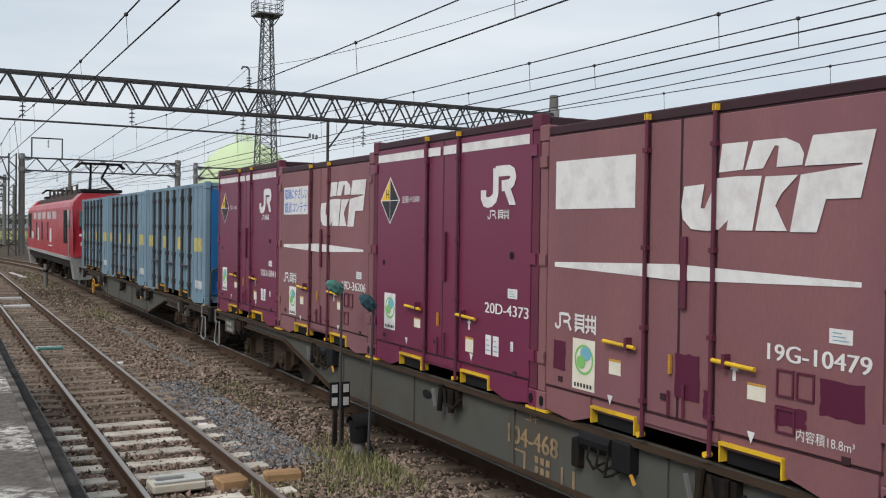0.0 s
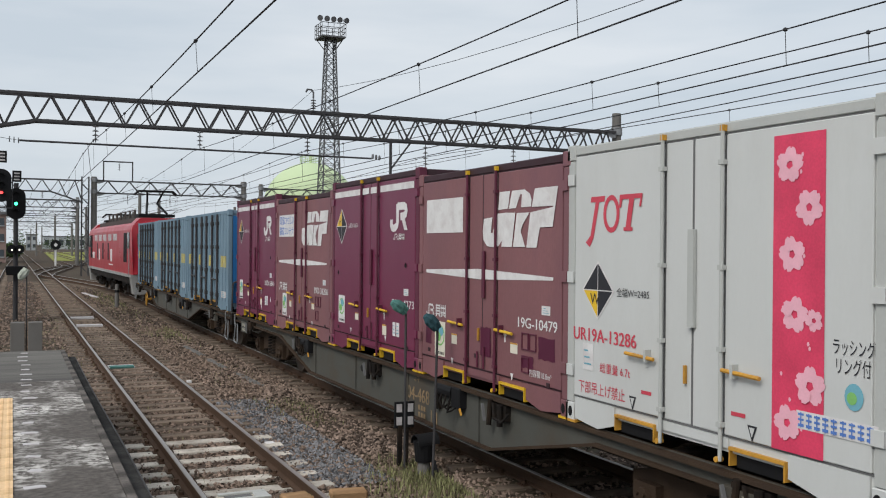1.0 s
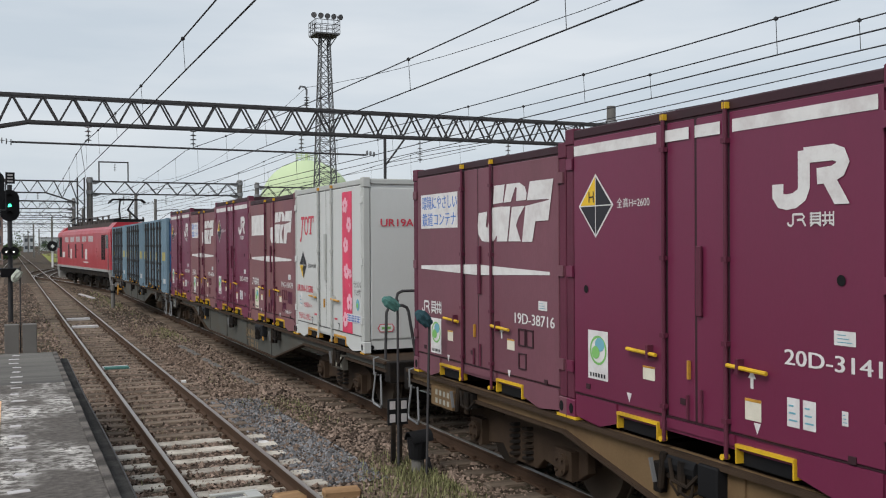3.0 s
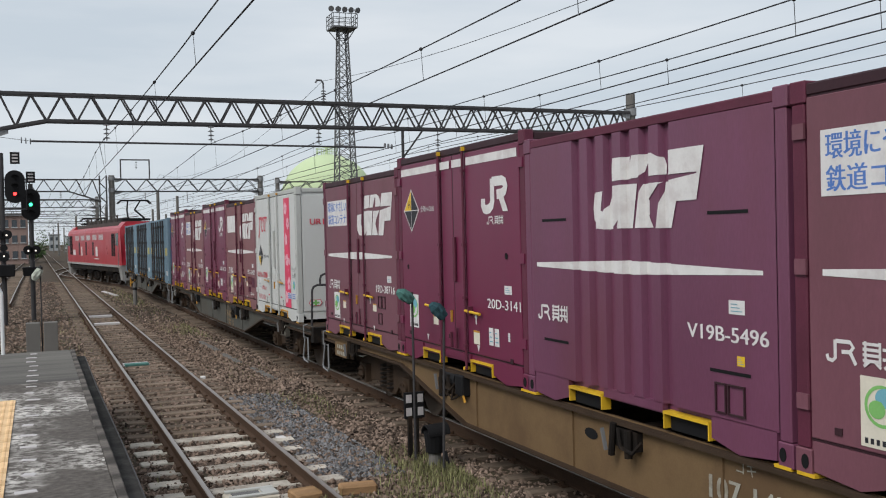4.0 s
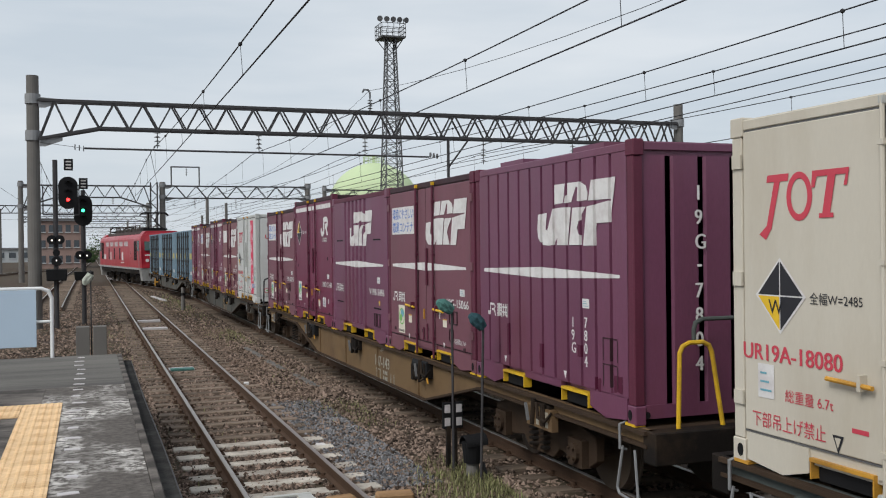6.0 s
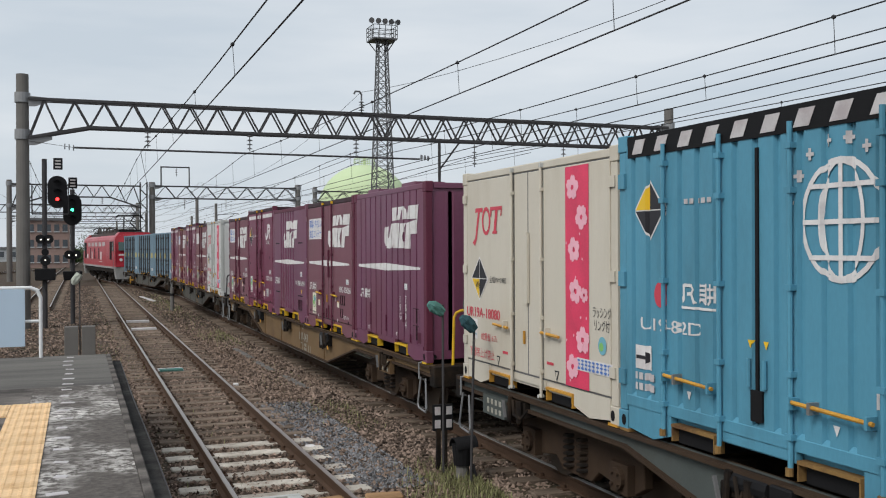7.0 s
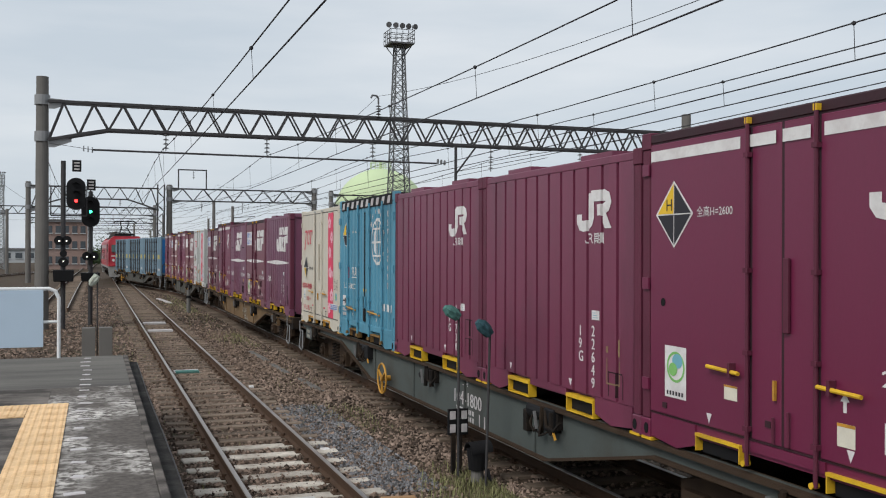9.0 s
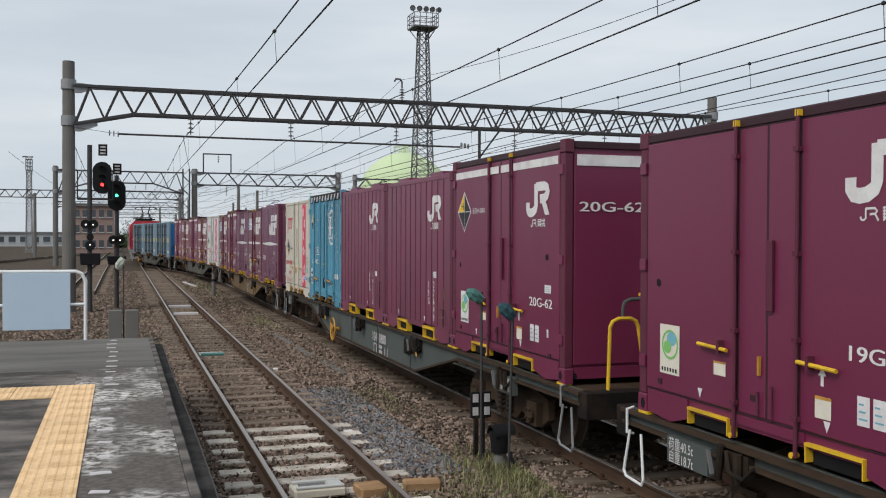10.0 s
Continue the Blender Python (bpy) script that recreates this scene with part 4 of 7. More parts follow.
def hazard(c, u, v, hw, hh, letter, lower=False):
    bm = B()
    poly(bm, [(u - hw * 1.07, v), (u, v - hh * 1.05), (u + hw * 1.07, v), (u, v + hh * 1.05)])
    mark(c, "diamond", bm, M["mark_white"], label="black and yellow height diamond")
    bm = B()
    for q in (((0.02, 0.02), (0.95, 0.02), (0.02, 0.95)), ((0.02, -0.02), (0.02, -0.95), (0.95, -0.02)), ((-0.02, 0.02) if lower else (-0.02, -0.02), (-0.95, 0.02) if lower else (-0.95, -0.02), (-0.02, 0.95) if lower else (-0.02, -0.95))):
        poly(bm, [(u + a * hw, v + b * hh) for a, b in q])
    mark(c, "diamond_black", bm, M["mark_black"], off=0.006)
    bm = B()
    s = -1 if lower else 1
    poly(bm, [(u - 0.02 * hw, v + s * 0.02 * hh), (u - 0.95 * hw, v + s * 0.02 * hh), (u - 0.02 * hw, v + s * 0.95 * hh)])
    mark(c, "diamond_yellow", bm, M["mark_yellow"], off=0.006)
    write(c, letter, 0.14, u - 0.115, v + (s * 0.30 * hh) - 0.05, M["mark_black"], bold=False, off=0.009)


def eco_mark(c, u, v, w, h, paper="mark_white"):
    bm = B()
    rect(bm, u, u + w, v, v + h)
    mark(c, "sticker", bm, M[paper], label="tall label with a green and blue disc")
    bm = B()
    ring(bm, u + w * 0.52, v + h * 0.60, w * 0.42, h * 0.30, w * 0.07)
    oval(bm, u + w * 0.40, v + h * 0.55, w * 0.20, h * 0.13)
    mark(c, "sticker_disc", bm, M["mark_green"], off=0.006)
    bm = B()
    oval(bm, u + w * 0.60, v + h * 0.72, w * 0.24, h * 0.14)
    mark(c, "sticker_globe", bm, M["mark_teal"], off=0.0065)
    bm = B()
    for k in range(6):
        rect(bm, u + w * (0.1 + 0.14 * k), u + w * (0.18 + 0.14 * k), v + h * 0.05, v + h * 0.13)
    mark(c, "sticker_bars", bm, M["mark_black"], off=0.006)


def tag(c, u, v, w, h, mat="sticker", line=True):
    bm = B()
    rect(bm, u, u + w, v, v + h)
    mark(c, "label_plate", bm, M[mat], label="small pale label")
    bm = B()
    if line:
        rect(bm, u, u + w, v + h * 0.86, v + h)
        mark(c, "label_line", bm, M["amber"], off=0.006)
    else:
        for k in range(3):
            rect(bm, u + w * 0.15, u + w * (0.85 - 0.15 * k), v + h * (0.2 + 0.25 * k), v + h * (0.26 + 0.25 * k))
        mark(c, "label_bars", bm, M["mark_teal"], off=0.006)


def stripe(c, u0, u1, v, mat, breaks=()):
    """A white stripe that swells in the middle and thins to both ends."""
    bm = B()
    m = u0 + (u1 - u0) * 0.49
    poly(bm, [(u0, v - 0.022), (m, v - 0.058), (u1, v - 0.016), (u1, v + 0.014), (m, v + 0.058), (u0, v + 0.018)])
    mark(c, "stripe", bm, mat, label="long white stripe")


def arrow_marks(c, us, v, mat):
    for u in us:
        bm = B()
        poly(bm, [(u - 0.035, v + 0.05), (u, v - 0.03), (u + 0.035, v + 0.05)])
        mark(c, "arrow_mark", bm, mat)


def shell(c, body, frame, foot, pocket="yellow", ribs=False, end_ribs=False, top="maroon_dark", full=False):
    """Walls, posts, rails, castings, skirt and fork pockets of a container."""
    L, W, H = c.L / 2, c.W / 2, c.H
    r, in_ = c.root, 0.022
    b = B()
    if c.ribs:
        box(b, -W + 0.075, W - 0.004, -L + 0.03, L - 0.03, 0.12, H - 0.03)
    else:
        box(b, -W + in_, W - 0.004, -L + 0.03, L - 0.03, 0.12, H - 0.03)
    part("body", b, M[body], r)
    if c.ribs:
        b = B()
        for (ya, da), (yb, db) in zip(c.ribs, c.ribs[1:]):
            va = [b.verts.new(p) for p in ((-W + da, ya, 0.22), (-W + db, yb, 0.22), (-W + db, yb, H - 0.086), (-W + da, ya, H - 0.086))]
            b.faces.new(va)
        bmesh.ops.remove_doubles(b, verts=b.verts, dist=1e-4)
        part("ribbed_side", b, M[body], r, "vertically ribbed steel side")
    for sx in (-1, 1):
        for sy in (-1, 1):
            b = B()
            x, y = sx * (W - 0.05), sy * (L - 0.055)
            box(b, x - 0.05, x + 0.05, y - 0.055, y + 0.055, 0.17, H - 0.135)
            part("corner_post", b, M[frame], r, bevel=0.008)
            b = B()
            box(b, x - 0.055, x + 0.055, y - 0.07, y + 0.07, H - 0.133, H + 0.012)
            part("corner_casting", b, M[frame], r, bevel=0.008)
            b = B()
            box(b, x - 0.055, x + 0.055, y - 0.07, y + 0.07, 0.0, 0.168)
            part("corner_casting", b, M[foot], r, bevel=0.008)
        b = B()
        rod(b, (-W - 0.010, sx * (L - 0.075), 0.085), (-W + 0.01, sx * (L - 0.075), 0.085), 0.032, 10)
        for v in b.verts:
            v.co.z = 0.085 + (v.co.z - 0.085) * 1.5
        part("casting_hole", b, M["black"], r)
        b = B()
        box(b, -W - 0.008, -W + 0.10, sx * L - (0.16 if sx > 0 else 0), sx * L + (0.16 if sx < 0 else 0), -0.012, 0.012)
        part("foot_paint", b, M[pocket], r, "yellow painted corner foot")
    b = B()
    rod(b, (-W + 0.12, -L + 0.008, 0.085), (-W + 0.12, -L - 0.006, 0.085), 0.032, 10)
    part("casting_hole", b, M["black"], r)
    for x0, x1, y0, y1 in ((-W + 0.002, -W + 0.07, -L + 0.126, L - 0.126), (W - 0.07, W - 0.002, -L + 0.126, L - 0.126), (-W + 0.112, W - 0.112, -L + 0.003, -L + 0.07), (-W + 0.112, W - 0.112, L - 0.07, L - 0.003)):
        part("top_rail", box(B(), x0, x1, y0, y1, H - 0.085, H - 0.012), M[top], r, bevel=0.006)
    b = B()
    box(b, -W + 0.02, W - 0.02, -L + 0.02, L - 0.02, H - 0.025, H - 0.006)
    part("roof", b, M[top], r)
    # skirt with its two fork pockets
    k = c.L / 3.66
    pk = ((0.80 * k, 1.36 * k), (2.26 * k, 2.82 * k))
    for pts in ([(0.142, 0.03), (0.52 * k, -0.01), (pk[0][0] - 0.02, 0.06), (pk[0][0] - 0.02, 0.225), (0.142, 0.225)],
                [(pk[0][1] + 0.02, 0.15), (pk[1][0] - 0.02, 0.15), (pk[1][0] - 0.02, 0.225), (pk[0][1] + 0.02, 0.225)],
                [(c.L - 0.142, 0.03), (c.L - 0.52 * k, -0.01), (pk[1][1] + 0.02, 0.06), (pk[1][1] + 0.02, 0.225), (c.L - 0.142, 0.225)]):
        part("bottom_rail", prism(B(), [(L - u, v) for u, v in pts], "x", -W + 0.004, -W + 0.06), M[foot], r)
    for a, e in pk:
        b = B()
        ya, yb = L - a, L - e
        box(b, -W - 0.010, -W + 0.09, yb, ya, 0.145, 0.180 if full else 0.170)
        box(b, -W - 0.006, -W + 0.09, yb, yb + 0.012, 0.03 if not full else 0.0, 0.145)
        box(b, -W - 0.006, -W + 0.09, ya - 0.012, ya, 0.03 if not full else 0.0, 0.145)
        if full:
            box(b, -W - 0.004, -W + 0.09, yb + 0.016, ya - 0.016, 0.0, 0.012)
        part("fork_pocket", b, M[pocket], r, "yellow rimmed fork pocket")
        b = B()
        box(b, -W + 0.045, W - 0.03, yb + 0.03, ya - 0.03, 0.02, 0.135)
        part("pocket_inside", b, M["black"], r)
    b = B()
    box(b, -W + 0.115, W - 0.115, -L + 0.005, -L + 0.06, 0.05, 0.17)
    part("end_sill", b, M[foot], r)
    if end_ribs:
        b = B()
        line = [(-W + 0.112, 0.03)]
        for i in range(7):
            x = -W + 0.20 + (c.W - 0.40) * i / 6
            line += [(x - 0.145, 0.03), (x - 0.125, 0.004), (x + 0.125, 0.004), (x + 0.145, 0.03)]
        line.append((W - 0.112, 0.03))
        line = sorted(line)
        for (xa, da), (xb, db) in zip(line, line[1:]):
            b.faces.new([b.verts.new(p) for p in ((xa, -L + da, 0.17), (xb, -L + db, 0.17), (xb, -L + db, H - 0.13), (xa, -L + da, H - 0.13))])
        bmesh.ops.remove_doubles(b, verts=b.verts, dist=1e-4)
        part("ribbed_end", b, M[body], r)


def side_door(c, body, rods_mat, gasket, handle="yellow", top_caps="yellow", end_rods=False):
    """Two door leaves between rubber seals, two lock rods with guides and yellow handles, and hinges."""
    L, W, H, r = c.L / 2, c.W / 2, c.H, c.root
    cuts = (0.115, 0.402 * c.L, 0.497 * c.L, 0.598 * c.L, c.L - 0.115)
    for i, (a, e) in enumerate(zip(cuts, cuts[1:])):
        b = B()
        box(b, -W + 0.0 + (0.0 if i in (0, 3) else 0.006), -W + 0.03, L - e + 0.014, L - a - 0.014, 0.245, H - 0.100)
        part("door_panel", b, M[body], r, bevel=0.006)
    b = B()
    box(b, -W + 0.012, -W + 0.02, -L + 0.115, L - 0.115, 0.228, 0.246)
    box(b, -W + 0.012, -W + 0.02, -L + 0.115, L - 0.115, H - 0.100, H - 0.086)
    for u in cuts[1:4]:
        box(b, -W + 0.012, -W + 0.02, L - u - 0.013, L - u + 0.013, 0.246, H - 0.101)
    part("door_seal", b, M[gasket], r)
    for u in (cuts[1], cuts[3]):
        y = L - u
        b = B()
        rod(b, (-W - 0.026, y, 0.05), (-W - 0.026, y, H - 0.03), 0.016, 8)
        lr = part("lock_rod", b, M[rods_mat], r, "upright door lock rod")
        for z in (0.30, 0.85, 1.45, H - 0.32):
            part("rod_guide", box(B(), -W - 0.046, -W - 0.002, y - 0.026, y + 0.026, z, z + 0.035), M[rods_mat], lr)
        b = B()
        box(b, -W - 0.040, -W + 0.0, y - 0.018, y + 0.018, H - 0.075, H - 0.030)
        part("rod_cam", b, M[top_caps], lr)
        b = B()
        rod(b, (-W - 0.05, y + 0.02, 0.06), (-W + 0.01, y + 0.02, 0.06), 0.022, 10)
        part("rod_foot", b, M[top_caps], lr)
    for u0, u1 in ((cuts[1] - 0.47, cuts[1] - 0.08), (cuts[3] + 0.03, cuts[3] + 0.42)):
        b = B()
        rod(b, (-W - 0.042, L - u0, 0.72), (-W - 0.042, L - u1, 0.705), 0.016, 8)
        h = part("door_handle", b, M[handle], r, "yellow door handle")
        b = B()
        y = L - (u0 + 0.75 * (u1 - u0) if u0 < cuts[1] else u0 + 0.3 * (u1 - u0))
        box(b, -W - 0.06, -W - 0.002, y - 0.014, y + 0.014, 0.675, 0.775)
        part("handle_keeper", b, M[rods_mat], h)
    for u in (0.07, c.L - 0.07):
        for z in (0.42, 1.28, H - 0.36):
            part("hinge", box(B(), -W - 0.018, -W + 0.0, L - u - 0.05, L - u + 0.05, z, z + 0.10), M[body], r)
    b = B()
    box(b, -W - 0.022, -W, L - cuts[2] + 0.05, L - cuts[2] + 0.072, 0.56, 0.70)
    part("latch", b, M["amber"], r)
    # rear end
    spans = ((0.115, 0.55 * c.W), (0.57 * c.W, 0.66 * c.W), (0.68 * c.W, c.W - 0.115)) if end_rods else ((0.115, c.W - 0.115),)
    for a, e in spans:
        part("end_panel", box(B(), -W + a, -W + e, -L + 0.006, -L + 0.03, 0.2, H - 0.14), M[body], r, bevel=0.006)
    if end_rods:
        b = B()
        rod(b, (-W + 0.56 * c.W, -L - 0.03, 0.05), (-W + 0.56 * c.W, -L - 0.03, H), 0.02, 8)
        rod(b, (-W + 0.67 * c.W, -L - 0.03, 0.05), (-W + 0.67 * c.W, -L - 0.03, H), 0.02, 8)
        part("lock_rod", b, M[rods_mat], r)
        b = B()
        rod(b, (-W + 0.36 * c.W, -L - 0.035, 0.95), (-W + 0.55 * c.W, -L - 0.035, 0.95), 0.02, 8)
        part("door_handle", b, M[handle], r, "yellow door handle")


def patches(c, spots):
    for u0, u1, v0, v1 in spots:
        bm = B()
        n = 5
        edge = [(u0 + (u1 - u0) * k / n, v0 + random.uniform(-0.008, 0.008)) for k in range(n)] + [(u1 + random.uniform(-0.008, 0.008), v0 + (v1 - v0) * k / n) for k in range(n)]
        edge += [(u1 - (u1 - u0) * k / n, v1 + random.uniform(-0.008, 0.008)) for k in range(n)] + [(u0 + random.uniform(-0.008, 0.008), v1 - (v1 - v0) * k / n) for k in range(n)]
        poly(bm, edge)
        mark(c, "paint_patch", bm, M["maroon_patch"], off=0.003, label="darker touched-up paint")


def rib_line(L, pitch, groove, deep, edge=0.115, band=None, ramp=0.010, shift=0.5):
    """Breaks of a ribbed side: y and depth, from the rear edge to the front."""
    a, e = -L / 2 + edge, L / 2 - edge
    lo, hi = band if band else (a, e)
    n = max(1, round((hi - lo) / pitch))
    p = (hi - lo) / n
    out = [(a, 0.004)]
    for i in range(n if shift < 1 else n - 1):
        y = lo + p * (i + shift)
        out += [(y - groove / 2 - ramp, 0.004), (y - groove / 2, deep), (y + groove / 2, deep), (y + groove / 2 + ramp, 0.004)]
    return out + [(e, 0.004)]


def container(label, wagon, u, height=CH, length=CL, ribs=None):
    root = thing("freight_container", label, "shipping container", group="containers on the train")
    MOVING.append((root, wagon, u - length / 2))
    return Box(root, length, CW, height, ribs)


def card_holder(c, u0, u1, v0, v1, paint):
    """A shallow raised frame for a card."""
    b, W, L = B(), c.W / 2, c.L / 2
    for a, e, z0, z1 in ((u0, u0 + 0.012, v0, v1), (u1 - 0.012, u1, v0, v1), (u0 + 0.012, u1 - 0.012, v0, v0 + 0.012), (u0 + 0.012, u1 - 0.012, v1 - 0.012, v1)):
        box(b, -W - 0.012, -W + 0.002, L - e, L - a, z0, z1)
    part("card_holder", b, M["maroon_post" if paint == "maroon_brown" else "maroon_dark"], c.root, "thin raised card frame")


def long_grip(c, paint):
    """The upright cover strip on the middle seam and the two short pins at its foot."""
    W, y = c.W / 2, c.L / 2 - 0.515 * c.L
    part("seam_strip", box(B(), -W - 0.028, -W + 0.0, y - 0.028, y + 0.028, 1.04, 1.56), M["maroon_post"], c.root, "upright strip over the door seam", 0.006)
    for d, z1 in ((0.14, 0.44), (-0.02, 0.50)):
        part("floor_bolt", rod(B(), (-W - 0.016, y + d, 0.26), (-W - 0.016, y + d, z1), 0.012, 6), M["maroon_post"], c.root)
    for u, v in ((0.36, 0.30), (3.30, 0.24), (1.68, 0.36)):
        part("rivet_plate", box(B(), -W - 0.008, -W + 0.002, c.L / 2 - u - 0.03, c.L / 2 - u + 0.03, v, v + 0.045), M["maroon_dark"], c.root)


def door_type(label, wagon, u, number, paint, panel, tagline="", eco="mark_white", spots=()):
    c = container(label, wagon, u)
    shell(c, paint, "maroon_post" if paint == "maroon" else paint, paint)
    side_door(c, paint, "maroon_post", "maroon_dark")
    if spots:
        patches(c, spots)
    if panel:
        bm = B()
        rect(bm, 0.25, 1.32, 1.77, 2.18)
        mark(c, "slogan_board", bm, M["mark_white"], label="white slogan panel")
    if tagline:
        a, d = tagline
        write(c, a, 0.175, 0.285, 2.01, M["mark_blue"], to=1.295)
        write(c, d, 0.175, 0.285, 1.81, M["mark_blue"], to=1.27)
    stripe(c, 0.25, 3.38, 1.30, M["mark_white"])
    big_emblem(c, 1.84, 1.60, 1.62, 0.592, M["mark_white"])
    name_bars(c, 0.26, 0.75, 0.60, 0.15, M["mark_white"])
    write(c, number, 0.15, 2.64, 0.785, M["mark_white"], to=3.46)
    tag(c, 3.16, 0.94, 0.17, 0.09, "mark_white", False)
    eco_mark(c, 0.535, 0.275, 0.31, 0.42, eco)
    tag(c, 1.03, 0.46, 0.15, 0.12)
    tag(c, 2.51, 0.50, 0.16, 0.11)
    if number.startswith("19G"):
        write(c, "内容積18.8m³" if spots else "内容積18.7m³", 0.08, 2.92, 0.315, M["mark_white"], to=3.36, bold=False)
    bm = B()
    poly(bm, [(2.375, 0.60), (2.405, 0.60), (2.405, 0.67), (2.43, 0.67), (2.39, 0.73), (2.35, 0.67), (2.375, 0.67)])
    mark(c, "up_arrow", bm, M["mark_white"])
    arrow_marks(c, (1.05, 2.55), 0.24, M["mark_white"])
    for x0, x1, y0, y1 in ((2.76, 2.90, 0.56, 0.735), (2.92, 3.06, 0.56, 0.735), (2.76, 2.915, 0.33, 0.49)):
        card_holder(c, x0, x1, y0, y1, paint)
    long_grip(c, paint)
    return c


def tall_type(label, wagon, u, number, H="H", big=True, white_top=True, emblem=True, end_number="", height=2.61, eco="mark_white"):
    c = container(label, wagon, u, height)
    shell(c, "maroon_new", "maroon_post", "maroon_new")
    side_door(c, "maroon_new", "maroon_post", "maroon_dark", end_rods=bool(end_number))
    bm = B()
    for a, e in ((0.14, 1.36), (1.47, 1.76), (1.83, 2.11), (2.24, 3.50)):
        rect(bm, a, e, 2.365, 2.455)
    if white_top:
        mark(c, "top_band", bm, M["mark_white"], label="white band below the roof")
    else:
        bm.free()
    if H:
        hazard(c, 0.49, 1.91, 0.255, 0.265, H)
        write(c, "全高H=2600", 0.088, 0.81, 1.885, M["mark_white"], bold=False, to=1.27)
    if emblem:
        small_emblem(c, 2.63, 1.82, 0.66, 0.355, M["mark_white"])
    write(c, number, 0.145, 2.73 if white_top else 2.64, 0.785, M["mark_white"], to=3.52 if len(number) > 6 else 3.36 if white_top else 3.17)
    tag(c, 3.16, 0.95, 0.17, 0.09, "mark_white", False)
    eco_mark(c, 0.36, 0.40, 0.31, 0.425, eco)
    tag(c, 1.17, 0.49, 0.16, 0.11)
    tag(c, 2.36, 0.36, 0.16, 0.15)
    tag(c, 2.76, 0.38, 0.11, 0.19, "mark_white", False)
    tag(c, 2.90, 0.38, 0.11, 0.19, "mark_white", False)
    tag(c, 3.22, 0.46, 0.05, 0.09, "mark_white", False)
    bm = B()
    poly(bm, [(2.415, 0.58), (2.445, 0.58), (2.445, 0.65), (2.47, 0.65), (2.43, 0.71), (2.39, 0.65), (2.415, 0.65)])
    mark(c, "up_arrow", bm, M["mark_white"])
    long_grip(c, "maroon_new")
    arrow_marks(c, (0.98, 2.48), 0.30, M["mark_white"])
    bm = B()
    oval(bm, 0.33, 1.18, 0.035, 0.035)
    oval(bm, 3.22, 1.35, 0.035, 0.035)
    mark(c, "vent_hole", bm, M["black"])
    if end_number:
        write(c, end_number, 0.15, 0.16, 1.85, M["mark_white"], True, to=0.95)
        bm = B()
        for a, e in ((0.14, 1.32), (1.42, 1.58), (1.70, 2.30)):
            rect(bm, a, e, 2.34, 2.46)
        mark(c, "top_band", bm, M["mark_white"], True)
        tag_bm = B()
        rect(tag_bm, 1.0, 1.22, 0.70, 0.82)
        mark(c, "label_plate", tag_bm, M["sticker"], True)
    return c


def ribbed_type(label, wagon, u, paint, number, big, end_number="", du=0.0, plate=(2.93, 0.83)):
    L = CL
    c = container(label, wagon, u, CH, L, rib_line(L, 0.285, 0.034, 0.066, ramp=0.008, shift=1.0))
    shell(c, paint, "maroon_post", paint, end_ribs=True, top=paint, full=not big)
    if big:
        big_emblem(c, 1.73, 1.58, 1.64, 0.62, M["mark_white"])
        stripe(c, 0.25, 3.42, 1.30, M["mark_white"])
        name_bars(c, 0.35, 0.77, 0.58, 0.15, M["mark_white"])
    else:
        small_emblem(c, 2.47, 1.82, 0.69, 0.345, M["mark_white"], False)
        name_bars(c, 2.64, 1.68, 0.38, 0.10, M["mark_white"])
        if du > 0.05:
            bm = B()
            for r4 in ((3.07, 3.083, 0.38, 0.62), (3.30, 3.313, 0.38, 0.60), (3.07, 3.313, 0.37, 0.385), (3.06, 3.10, 0.66, 0.72), (3.275, 3.315, 0.64, 0.80)):
                rect(bm, *r4)
            mark(c, "worn_bracket", bm, M["mark_faded"], label="rubbed paint in the shape of a card bracket")
    for y0 in (0.55, -1.25):
        part("roof_plate", box(B(), -CW / 2 + 0.05, -CW / 2 + 0.5, y0, y0 + 0.62, CH - 0.006, CH + 0.045), M[paint], c.root)
    write_down(c, "19G", 0.148, 2.45 + du, 0.78, M["mark_white"], step=0.84)
    write_down(c, number, 0.148, 2.71 + du, 0.79, M["mark_white"], step=0.84)
    tag(c, plate[0], plate[1], 0.15, 0.09, "mark_white", False)
    arrow_marks(c, (0.86, 2.34), 0.28, M["mark_white"])
    bm = B()
    for v0, v1 in ((0.26, 0.48),) if du > 0.05 else ((0.52, 0.72), (0.28, 0.48)):
        for k in range(3):
            rect(bm, 3.10 + 0.13 * k, 3.112 + 0.13 * k, v0, v1)
        rect(bm, 3.10, 3.36, v1, v1 + 0.012)
    mark(c, "card_frame", bm, M["maroon_dark"], label="dark card holder frame")
    if big:
        patches(c, [(0.9, 1.0, 0.35, 0.7), (1.75, 1.86, 0.3, 0.55), (2.94, 3.06, 0.22, 0.34), (2.6, 2.7, 0.5, 0.62), (3.3, 3.45, 0.25, 0.4)])
    if end_number:
        write_down(c, end_number, 0.19, 0.62, 1.98, M["mark_white"], True)
    return c


